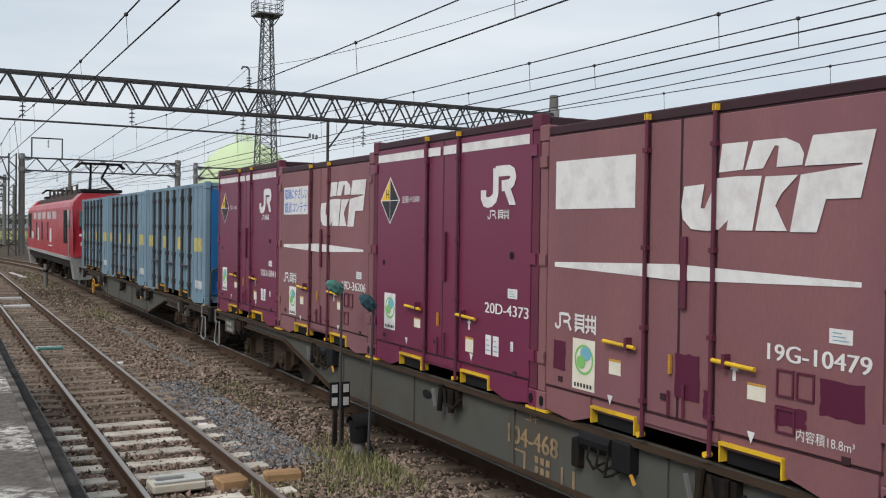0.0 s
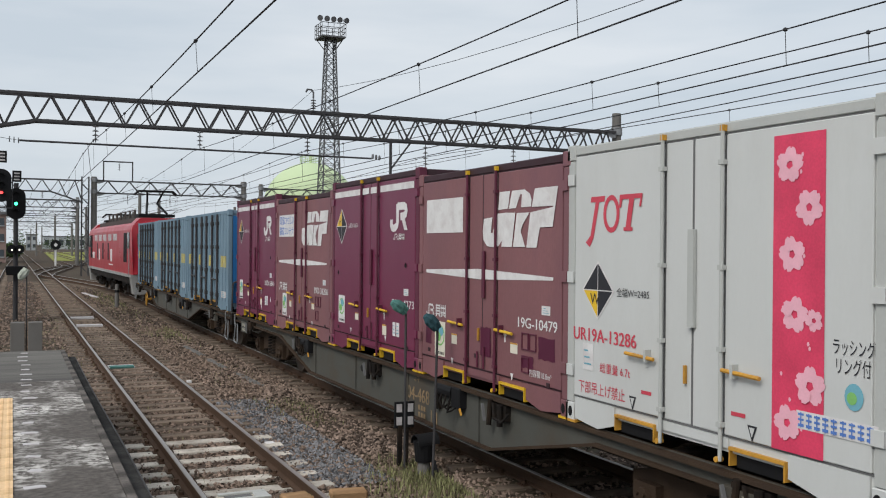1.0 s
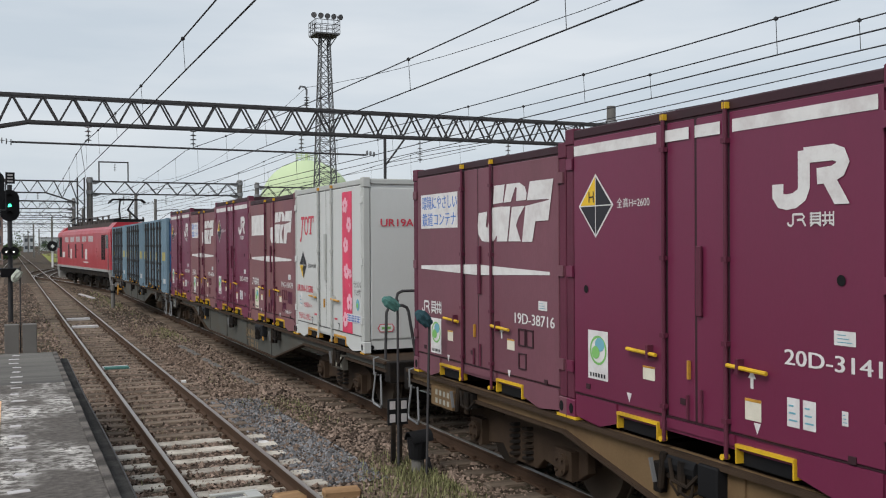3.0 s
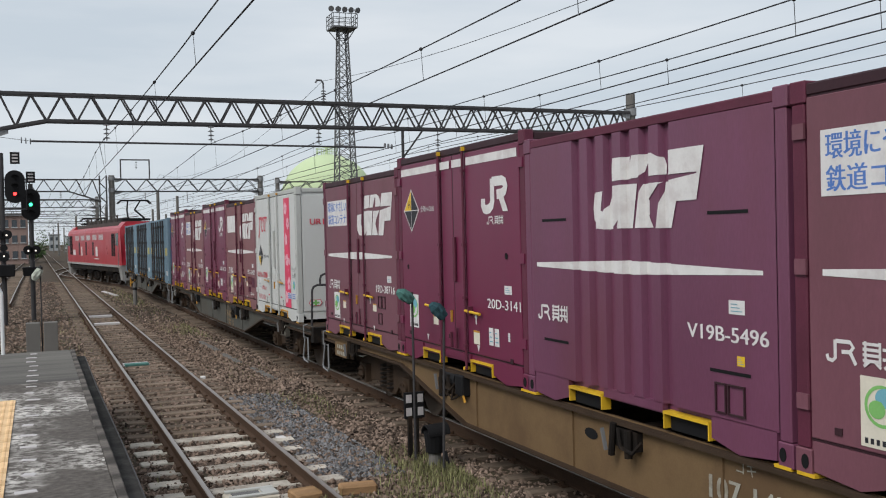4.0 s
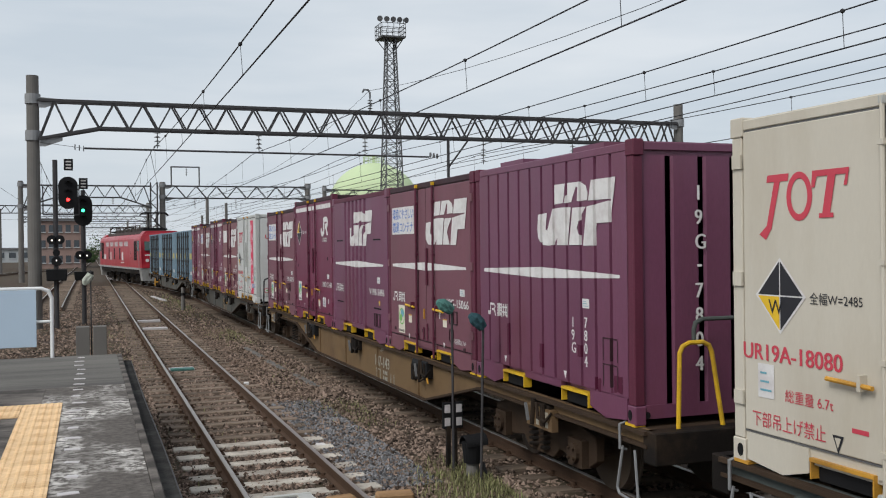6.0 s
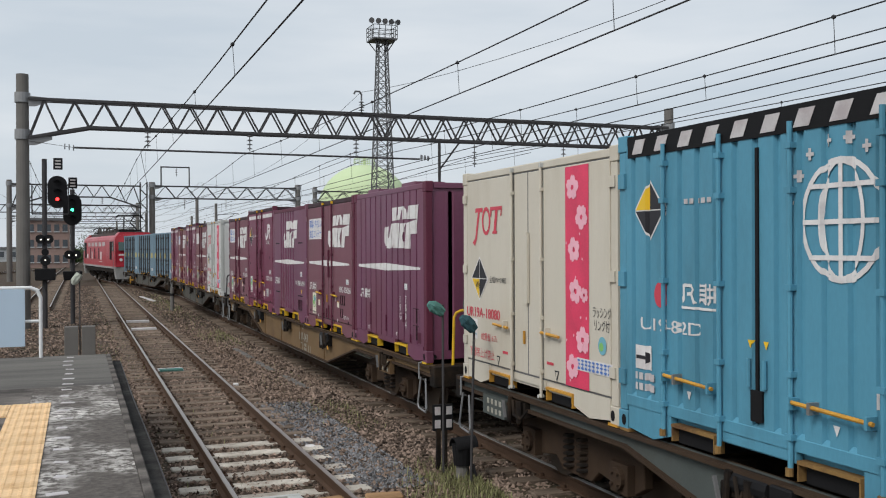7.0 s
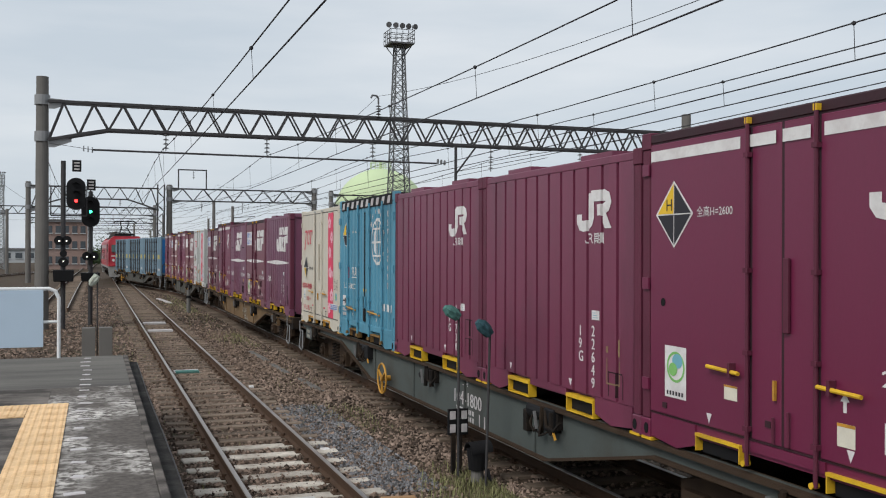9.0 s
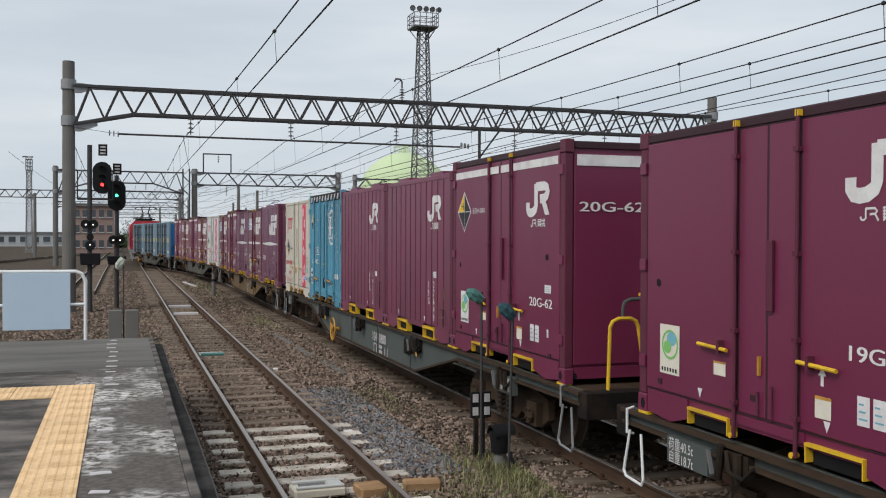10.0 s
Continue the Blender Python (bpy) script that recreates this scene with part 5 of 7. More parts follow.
def vent_type(label, wagon, u, number):
    L = CL
    c = container(label, wagon, u, CH, L, rib_line(L, 0.28, 0.10, 0.055, band=(-0.62, 0.98), ramp=0.02))
    shell(c, "maroon_purple", "maroon_purple", "maroon_purple", top="maroon_post")
    big_emblem(c, 1.20, 1.60, 1.62, 0.60, M["mark_white"])
    stripe(c, 0.22, 3.42, 1.28, M["mark_white"])
    name_bars(c, 0.22, 0.75, 0.58, 0.15, M["mark_white"])
    write(c, number, 0.155, 2.58, 0.78, M["mark_white"], to=3.46)
    bm = B()
    for (a, e, v) in ((0.34, 0.80, 1.69), (2.84, 3.28, 1.69), (0.34, 0.80, 0.55), (2.84, 3.28, 0.55)):
        rect(bm, a, e, v, v + 0.025)
    mark(c, "vent_slit", bm, M["black"], label="dark louvre slit")
    for x0, x1 in ((2.90, 3.02), (3.04, 3.22)):
        card_holder(c, x0, x1, 0.26, 0.48, "maroon")
    tag(c, 3.06, 0.98, 0.17, 0.10, "mark_white", False)
    tag(c, 3.14, 0.62, 0.08, 0.07, "mark_yellow", False)
    return c


def blossom(bm, u, v, r, turn):
    for k in range(5):
        a = turn + k * math.tau / 5
        cu, cv = u + r * 0.55 * math.cos(a), v + r * 0.55 * math.sin(a)
        pts = [(cu + 0.42 * r * math.cos(a + q), cv + 0.42 * r * math.sin(a + q)) for q in (-2.6, -1.6, -0.8, -0.25)]
        pts += [(cu + 0.30 * r * math.cos(a), cv + 0.30 * r * math.sin(a))]
        pts += [(cu + 0.42 * r * math.cos(a + q), cv + 0.42 * r * math.sin(a + q)) for q in (0.25, 0.8, 1.6, 2.6)]
        poly(bm, pts)


def white_type(label, wagon, u, paint, number, fresh):
    c = container(label, wagon, u, 2.54 if fresh else 2.49)
    rail = "white_rail" if fresh else "cream"
    shell(c, paint, rail, paint, pocket="amber", top=rail)
    side_door(c, paint, rail, "gasket", handle="amber", top_caps="amber" if fresh else "white_rail")
    red = M["mark_red"]
    bm = B()
    poly(bm, [(0.40, 1.74), (0.47, 1.70), (0.53, 1.78), (0.62, 2.10), (0.70, 2.10), (0.71, 2.15), (0.49, 2.15), (0.48, 2.10), (0.56, 2.10), (0.48, 1.80)])
    ring(bm, 0.81, 1.99, 0.125, 0.165, 0.045)
    poly(bm, [(1.00, 1.84), (1.13, 1.84), (1.13, 1.87), (1.10, 1.87), (1.15, 2.11), (1.24, 2.11), (1.22, 2.04), (1.25, 2.04), (1.27, 2.15), (0.94, 2.15), (0.93, 2.04), (0.96, 2.04), (0.98, 2.11), (1.08, 2.11), (1.03, 1.87), (1.00, 1.87)])
    for w in bm.verts:
        w.co.x, w.co.y = w.co.x - 0.09, w.co.y - 0.09
    mark(c, "emblem", bm, red, label="red serif emblem")
    hazard(c, 0.52, 1.225, 0.24, 0.25, "W", True)
    write(c, "全幅W=2485", 0.085, 0.81, 1.19, M["mark_black"], bold=False, to=1.28)
    write(c, number, 0.165, 0.11, 0.765, red, to=1.10)
    bm = B()
    rect(bm, 2.69, 3.155, 0.245, 2.375)
    mark(c, "pink_band", bm, M["mark_pink"], label="pink band with pale cherry blossoms")
    bm = B()
    for x, y, s, t in ((2.84, 2.17, 0.13, 0.2), (3.02, 1.88, 0.13, 0.9), (2.87, 1.57, 0.13, 0.5), (2.90, 1.17, 0.13, 0.1), (3.07, 1.14, 0.08, 0.7), (3.04, 0.71, 0.14, 0.3), (2.84, 0.44, 0.13, 0.6)):
        blossom(bm, x, y, s, t)
    for i in range(14):
        oval(bm, random.uniform(2.71, 3.13), random.uniform(0.3, 2.3), 0.012, 0.016, 6)
    mark(c, "blossoms", bm, M["petal"], off=0.006)
    write(c, "ラッシング", 0.115, 3.22, 0.95, M["mark_black"], bold=False, to=3.56)
    write(c, "リング付", 0.115, 3.24, 0.83, M["mark_black"], bold=False, to=3.53)
    bm = B()
    oval(bm, 3.40, 0.69, 0.075, 0.085)
    mark(c, "sticker_disc", bm, M["mark_teal"], off=0.005, label="round teal and green mark")
    bm = B()
    oval(bm, 3.385, 0.68, 0.04, 0.04)
    mark(c, "sticker_leaf", bm, M["mark_green"], off=0.007)
    bm = B()
    rect(bm, 2.92, 3.59, 0.42, 0.54)
    mark(c, "name_board", bm, M["mark_white"], off=0.0068)
    name_bars2 = B()
    for k in range(9):
        a = 2.94 + 0.071 * k
        rect(name_bars2, a, a + 0.05, 0.435, 0.455)
        rect(name_bars2, a, a + 0.05, 0.475, 0.49)
        rect(name_bars2, a, a + 0.05, 0.51, 0.525)
        rect(name_bars2, a + 0.02, a + 0.03, 0.43, 0.53)
    mark(c, "name_strip", name_bars2, M["mark_blue"], off=0.009, label="row of small blue bars")
    tag(c, 0.28, 0.50, 0.17, 0.24, "mark_white", False)
    write(c, "総重量 6.7t", 0.095, 0.56, 0.51, red, bold=False, to=1.02)
    write(c, "下部吊上げ禁止", 0.12, 0.21, 0.30, red, bold=False, to=0.95)
    bm = B()
    rect(bm, 1.18, 1.32, 0.40, 0.43)
    rect(bm, 2.28, 2.43, 0.40, 0.43)
    mark(c, "red_line", bm, red)
    for x in (1.06, 2.50):
        bm = B()
        poly(bm, [(x - 0.05, 0.36), (x, 0.24), (x + 0.05, 0.36)])
        mark(c, "arrow_mark", bm, M["mark_black"])
        bm = B()
        poly(bm, [(x - 0.028, 0.345), (x, 0.275), (x + 0.028, 0.345)])
        mark(c, "arrow_inner", bm, M[paint], off=0.007)
    b = B()
    box(b, -CW / 2 - 0.03, -CW / 2 - 0.0, c.L / 2 - 0.497 * c.L - 0.05, c.L / 2 - 0.497 * c.L + 0.02, 1.0, 1.75)
    part("door_strip", b, M[rail], c.root)
    if fresh:
        write(c, number, 0.16, 0.25, 1.84, red, True, 1.1)
        bm = B()
        poly(bm, [(0.40, 1.74), (0.47, 1.70), (0.53, 1.78), (0.62, 2.10), (0.70, 2.10), (0.71, 2.15), (0.49, 2.15), (0.48, 2.10), (0.56, 2.10), (0.48, 1.80)])
        ring(bm, 0.81, 1.99, 0.125, 0.165, 0.045)
        poly(bm, [(1.00, 1.84), (1.13, 1.84), (1.13, 1.87), (1.10, 1.87), (1.15, 2.11), (1.24, 2.11), (1.22, 2.04), (1.25, 2.04), (1.27, 2.15), (0.94, 2.15), (0.93, 2.04), (0.96, 2.04), (0.98, 2.11), (1.08, 2.11), (1.03, 1.87), (1.00, 1.87)])
        for w in bm.verts:
            w.co.x, w.co.y = 1.38 + (w.co.x - 0.40) * 0.9, 1.63 + (w.co.y - 1.93) * 0.85
        mark(c, "emblem", bm, red, True)
        bm = B()
        poly(bm, [(0.208, 0.360), (0.244, 0.420), (0.436, 0.420), (0.472, 0.360), (0.436, 0.300), (0.244, 0.300)])
        mark(c, "safety_plate", bm, M["mark_red"], True)
        bm = B()
        poly(bm, [(0.226, 0.360), (0.250, 0.408), (0.430, 0.408), (0.454, 0.360), (0.430, 0.312), (0.250, 0.312)])
        mark(c, "safety_face", bm, M["mark_white"], True, 0.006)
        bm = B()
        rect(bm, 0.318, 0.362, 0.306, 0.414)
        rect(bm, 0.27, 0.41, 0.342, 0.378)
        mark(c, "safety_cross", bm, M["mark_green"], True, 0.008)
    return c


def blue_type(label, wagon, u):
    L = CL
    c = container(label, wagon, u, 2.55, L, rib_line(L, 0.235, 0.045, 0.034, ramp=0.014))
    shell(c, "blue", "blue", "blue", pocket="amber_worn", top="black")
    W, h = CW / 2, c.H
    b = B()
    box(b, -W - 0.003, -W + 0.06, -L / 2 + 0.145, L / 2 - 0.145, h - 0.19, h - 0.008)
    part("black_band", b, M["black"], c.root, "black band below the roof")
    for i in range(10):
        a = L / 2 - 0.22 - 0.335 * i
        b = prism(B(), [(a, h - 0.165), (a - 0.15, h - 0.165), (a - 0.21, h - 0.045), (a - 0.06, h - 0.045)], "x", -W - 0.007, -W - 0.004)
        part("white_block", b, M["mark_grey"], c.root, "slanted worn white block")
    part("lower_band", prism(B(), [(-W - 0.001, 0.226), (-W - 0.001, 0.31), (-W + 0.03, 0.345), (-W + 0.06, 0.345), (-W + 0.06, 0.226)], "y", -L / 2 + 0.115, L / 2 - 0.115), M["blue"], c.root)
    for x in (0.72, 1.45, 2.22, 3.02):
        y = L / 2 - x
        b = B()
        rod(b, (-W - 0.026, y, 0.08), (-W - 0.026, y, h - 0.12), 0.019, 8)
        lr = part("lock_rod", b, M["blue"], c.root)
        for z in (0.30, 0.72, 1.30, 1.95, 2.25):
            part("rod_guide", box(B(), -W - 0.05, -W + 0.004, y - 0.032, y + 0.032, z, z + 0.04), M["blue"], lr)
        b = B()
        rod(b, (-W - 0.035, y, 0.06), (-W - 0.035, y, 0.115), 0.028, 8)
        part("rod_foot", b, M["amber_worn"], lr)
    b = B()
    box(b, -W - 0.012, -W + 0.002, L / 2 - 1.875, L / 2 - 1.845, 0.35, h - 0.26)
    part("door_gap", b, M["black"], c.root)
    for a, e in ((0.74, 1.40), (2.24, 2.97)):
        b = B()
        rod(b, (-W - 0.055, L / 2 - a, 0.56), (-W - 0.055, L / 2 - e, 0.53), 0.015, 8)
        hd = part("door_handle", b, M["amber"], c.root, "yellow door handle")
        for k, (q, m_) in enumerate(((0.02, "blue"), (0.28, "steel"), (0.95, "blue"))):
            y = L / 2 - a - (e - a) * q
            part("keeper", box(B(), -W - 0.08, -W + 0.004, y - 0.012, y + 0.012, 0.51 - 0.02 * q, 0.59 - 0.02 * q), M[m_], hd)
    b = B()
    box(b, -W - 0.020, -W, L / 2 - 1.92, L / 2 - 1.80, 0.36, 0.58)
    part("lock_box", b, M["black"], c.root)
    for x in (1.78, 1.95):
        b = B()
        rod(b, (-W - 0.02, L / 2 - x, 0.60), (-W - 0.02, L / 2 - x, 0.80), 0.016, 8)
        part("lock_pin", b, M["blue"], c.root)
        bm = B()
        poly(bm, [(x - 0.028, 0.93), (x, 0.87), (x + 0.028, 0.93)])
        mark(c, "arrow_mark", bm, M["mark_yellow"], off=0.008)
    b = B()
    for x in (0.06, L - 0.06):
        for z in (0.4, 1.25, 2.1):
            box(b, -W - 0.02, -W + 0.01, L / 2 - x - 0.05, L / 2 - x + 0.05, z, z + 0.13)
    part("hinge", b, M["blue"], c.root)
    hazard(c, 0.48, 1.90, 0.22, 0.255, " ")
    bm = B()
    g = 2.66
    ring(bm, g, 1.76, 0.36, 0.40, 0.035, 28)
    rect(bm, g - 0.018, g + 0.018, 1.39, 2.13)
    mark(c, "globe_emblem", bm, M["mark_white"], off=0.008, label="white globe outline")
    bm = B()
    ring(bm, g, 1.76, 0.20, 0.39, 0.03, 24)
    mark(c, "globe_meridian", bm, M["mark_white"], off=0.010)
    bm = B()
    for v, hw in ((1.98, 0.28), (1.75, 0.34), (1.52, 0.28)):
        rect(bm, g - hw, g + hw, v - 0.016, v + 0.016)
    mark(c, "globe_parallel", bm, M["mark_white"], off=0.012)
    bm = B()
    for k in range(8):
        a = math.radians(168 - 22 * k)
        u0, v0 = 2.64 + 0.45 * math.cos(a), 1.78 + 0.50 * math.sin(a)
        rect(bm, u0 - 0.035, u0 + 0.035, v0 - 0.012, v0 + 0.012)
        rect(bm, u0 - 0.012, u0 + 0.012, v0 - 0.04, v0 + 0.04)
    mark(c, "name_strip", bm, M["mark_grey"], off=0.008)
    write_down(c, "RSV160490", 0.15, 3.24, 2.16, M["mark_grey"], step=0.98)
    bm = B()
    rect(bm, 0.90, 1.36, 1.105, 1.125)
    mark(c, "name_strip", bm, M["mark_white"], off=0.008)
    name_bars(c, 0.90, 1.15, 0.50, 0.16, M["mark_white"])
    bm = B()
    oval(bm, 0.64, 1.20, 0.085, 0.105)
    mark(c, "round_mark", bm, M["mark_red"], off=0.008, label="small red round mark")
    write(c, "U19-82D", 0.145, 0.33, 0.90, M["mark_white"], to=1.17)
    bm = B()
    for k in range(6):
        rect(bm, 0.98 + 0.075 * k, 1.03 + 0.075 * k, 1.93, 1.97)
    for k in range(4):
        for q in range(2):
            rect(bm, 0.24 + 0.085 * k, 0.30 + 0.085 * k, 0.38 + 0.09 * q, 0.44 + 0.09 * q)
    mark(c, "small_bars", bm, M["mark_grey"], off=0.008)
    bm = B()
    rect(bm, 0.25, 0.51, 0.56, 0.76)
    mark(c, "arrow_sign", bm, M["mark_white"], off=0.008, label="white sign with a black arrow")
    bm = B()
    poly(bm, [(0.28, 0.645), (0.42, 0.645), (0.42, 0.61), (0.49, 0.66), (0.42, 0.71), (0.42, 0.675), (0.28, 0.675)])
    mark(c, "arrow_mark", bm, M["mark_black"], off=0.011)
    bm = B()
    for a, w in ((2.92, 0.05), (3.05, 0.08), (3.17, 0.06), (3.25, 0.11), (3.39, 0.05), (3.46, 0.04)):
        rect(bm, a + 0.02, a + w + 0.02, 0.61, 0.73)
    mark(c, "white_mark", bm, M["mark_white"], off=0.008)
    for x in (1.04, 2.62):
        bm = B()
        poly(bm, [(x - 0.03, 0.46), (x, 0.39), (x + 0.03, 0.46)])
        mark(c, "arrow_mark", bm, M["mark_white"], off=0.008)
    return c


def long_type(label, wagon, u):
    L = 6.02
    c = container(label, wagon, u, 2.45, L, rib_line(L, 0.36, 0.07, 0.045))
    shell(c, "blue_pale", "blue_pale", "blue_pale", pocket="amber", top="blue_pale")
    W, h = CW / 2, c.H
    b = B()
    box(b, -W + 0.115, W - 0.115, -L / 2 + 0.004, -L / 2 + 0.03, 0.2, h - 0.14)
    part("end_panel", b, M["blue_deep"], c.root, "deep blue end wall")
    for x in (1.1, 1.75, 2.6, 3.3, 4.1, 4.8):
        y = L / 2 - x
        b = B()
        rod(b, (-W - 0.035, y, 0.08), (-W - 0.035, y, h - 0.08), 0.028, 8)
        lr = part("lock_rod", b, M["galv"], c.root)
        for z in (0.3, 0.9, 1.5, 2.1):
            part("rod_guide", box(B(), -W - 0.07, -W + 0.004, y - 0.06, y + 0.06, z, z + 0.09), M["galv"], lr)
    for x in (1.1, 2.6, 4.1):
        b = B()
        rod(b, (-W - 0.055, L / 2 - x, 0.74), (-W - 0.055, L / 2 - x - 0.6, 0.72), 0.022, 8)
        part("door_handle", b, M["galv"], c.root)
    bm = B()
    for a, e in ((0.3, 1.0), (2.0, 2.5), (3.5, 4.0), (5.1, 5.7)):
        rect(bm, a, e, 1.05, 1.33)
    mark(c, "yellow_band", bm, M["mark_pale_yellow"], off=0.005, label="worn yellow band")
    tag(c, 5.2, 0.30, 0.5, 0.16, "mark_grey", False)
    name_bars(c, 0.4, 2.1, 0.36, 0.14, M["mark_white"], 2, True)
    return c


# ---------------------------------------------------------------- wagons
def wheelset(parent, y, radius, half=0.56):
    b = B()
    rod(b, (-0.95, 0, 0), (0.95, 0, 0), 0.075, 10)
    for s in (-1, 1):
        disc(b, (s * (half + 0.02), 0, 0), "x", radius - 0.05, 0.05, 28)
        for k in range(6):
            a = k * math.tau / 6
            bar(b, (s * (half + 0.05), 0.1 * math.cos(a), 0.1 * math.sin(a)), (s * (half + 0.05), (radius - 0.08) * math.cos(a), (radius - 0.08) * math.sin(a)), 0.025, 0.04)
    w = part("wheelset", b, M["wheel"], parent)
    w.matrix_basis = pose(0, y, radius)
    WHEELS.append((w, y, radius))
    for s in (-1, 1):
        b = B()
        disc(b, (s * (half + 0.02), 0, 0), "x", radius, 0.11, 36)
        disc(b, (s * (half - 0.045), 0, 0), "x", radius + 0.025, 0.025, 36)
        part("tyre", b, M["wheel"], w)
    return w


def bogie(root, y, wheelbase, radius, colour, x_side=0.92):
    grime = M["bogie" if wheelbase < 2.2 else "under"]
    g = thing("bogie", "", "")
    for key in ("label", "category", "group", "kind"):
        if key in g:
            del g[key]
    g.name = "bogie"
    b = B()
    box(b, -0.78, 0.78, -0.18, 0.18, 0.38, 0.62)
    g2 = part("bogie", b, grime, root, "rusty two-axle bogie" if wheelbase < 2.2 else "grimy locomotive bogie")
    bpy.data.objects.remove(g)
    g2.matrix_basis = pose(0, y, 0)
    h = wheelbase / 2
    for s in (-1, 1):
        b = B()
        out = [(-h - 0.30, 0.36), (-h - 0.30, 0.60), (-h + 0.05, 0.68), (-0.42, 0.66), (-0.30, 0.74), (0.30, 0.74), (0.42, 0.66), (h - 0.05, 0.68), (h + 0.30, 0.60), (h + 0.30, 0.36), (h + 0.12, 0.26), (h - 0.22, 0.30), (0.45, 0.34), (0.30, 0.22), (-0.30, 0.22), (-0.45, 0.34), (-h + 0.22, 0.30), (-h - 0.12, 0.26)]
        prism(b, out, "x", s * x_side - 0.05, s * x_side + 0.05)
        part("side_frame", b, grime, g2, bevel=0.01)
        for e in (-1, 1):
            b = B()
            box(b, s * (x_side + 0.08) - 0.05, s * (x_side + 0.08) + 0.05, e * h - 0.15, e * h + 0.15, radius - 0.14, radius + 0.14)
            disc(b, (s * (x_side + 0.14), e * h, radius), "x", 0.105, 0.06, 14)
            for q in range(4):
                a = q * math.tau / 4 + 0.78
                disc(b, (s * (x_side + 0.18), e * h + 0.07 * math.cos(a), radius + 0.07 * math.sin(a)), "x", 0.016, 0.03, 6)
            part("axle_box", b, grime, g2)
        for e in (-0.14, 0.14):
            b = B()
            pipe(b, [(s * (x_side + 0.02) + 0.085 * math.cos(k * 0.9), e + 0.085 * math.sin(k * 0.9), 0.27 + 0.0088 * k) for k in range(41)], 0.019, 5)
            part("coil_spring", b, M["under"], g2)
        b = B()
        for e in (-1, 1):
            box(b, s * 0.56 - 0.05, s * 0.56 + 0.05, e * (h - radius - 0.10) - 0.05, e * (h - radius - 0.10) + 0.05, 0.25, 0.55)
        bar(b, (s * 0.7, -h + 0.3, 0.30), (s * 0.7, h - 0.3, 0.30), 0.04)
        part("brake_shoe", b, M["under"], g2)
    for e in (-1, 1):
        wheelset(g2, e * h, radius)
    return g2


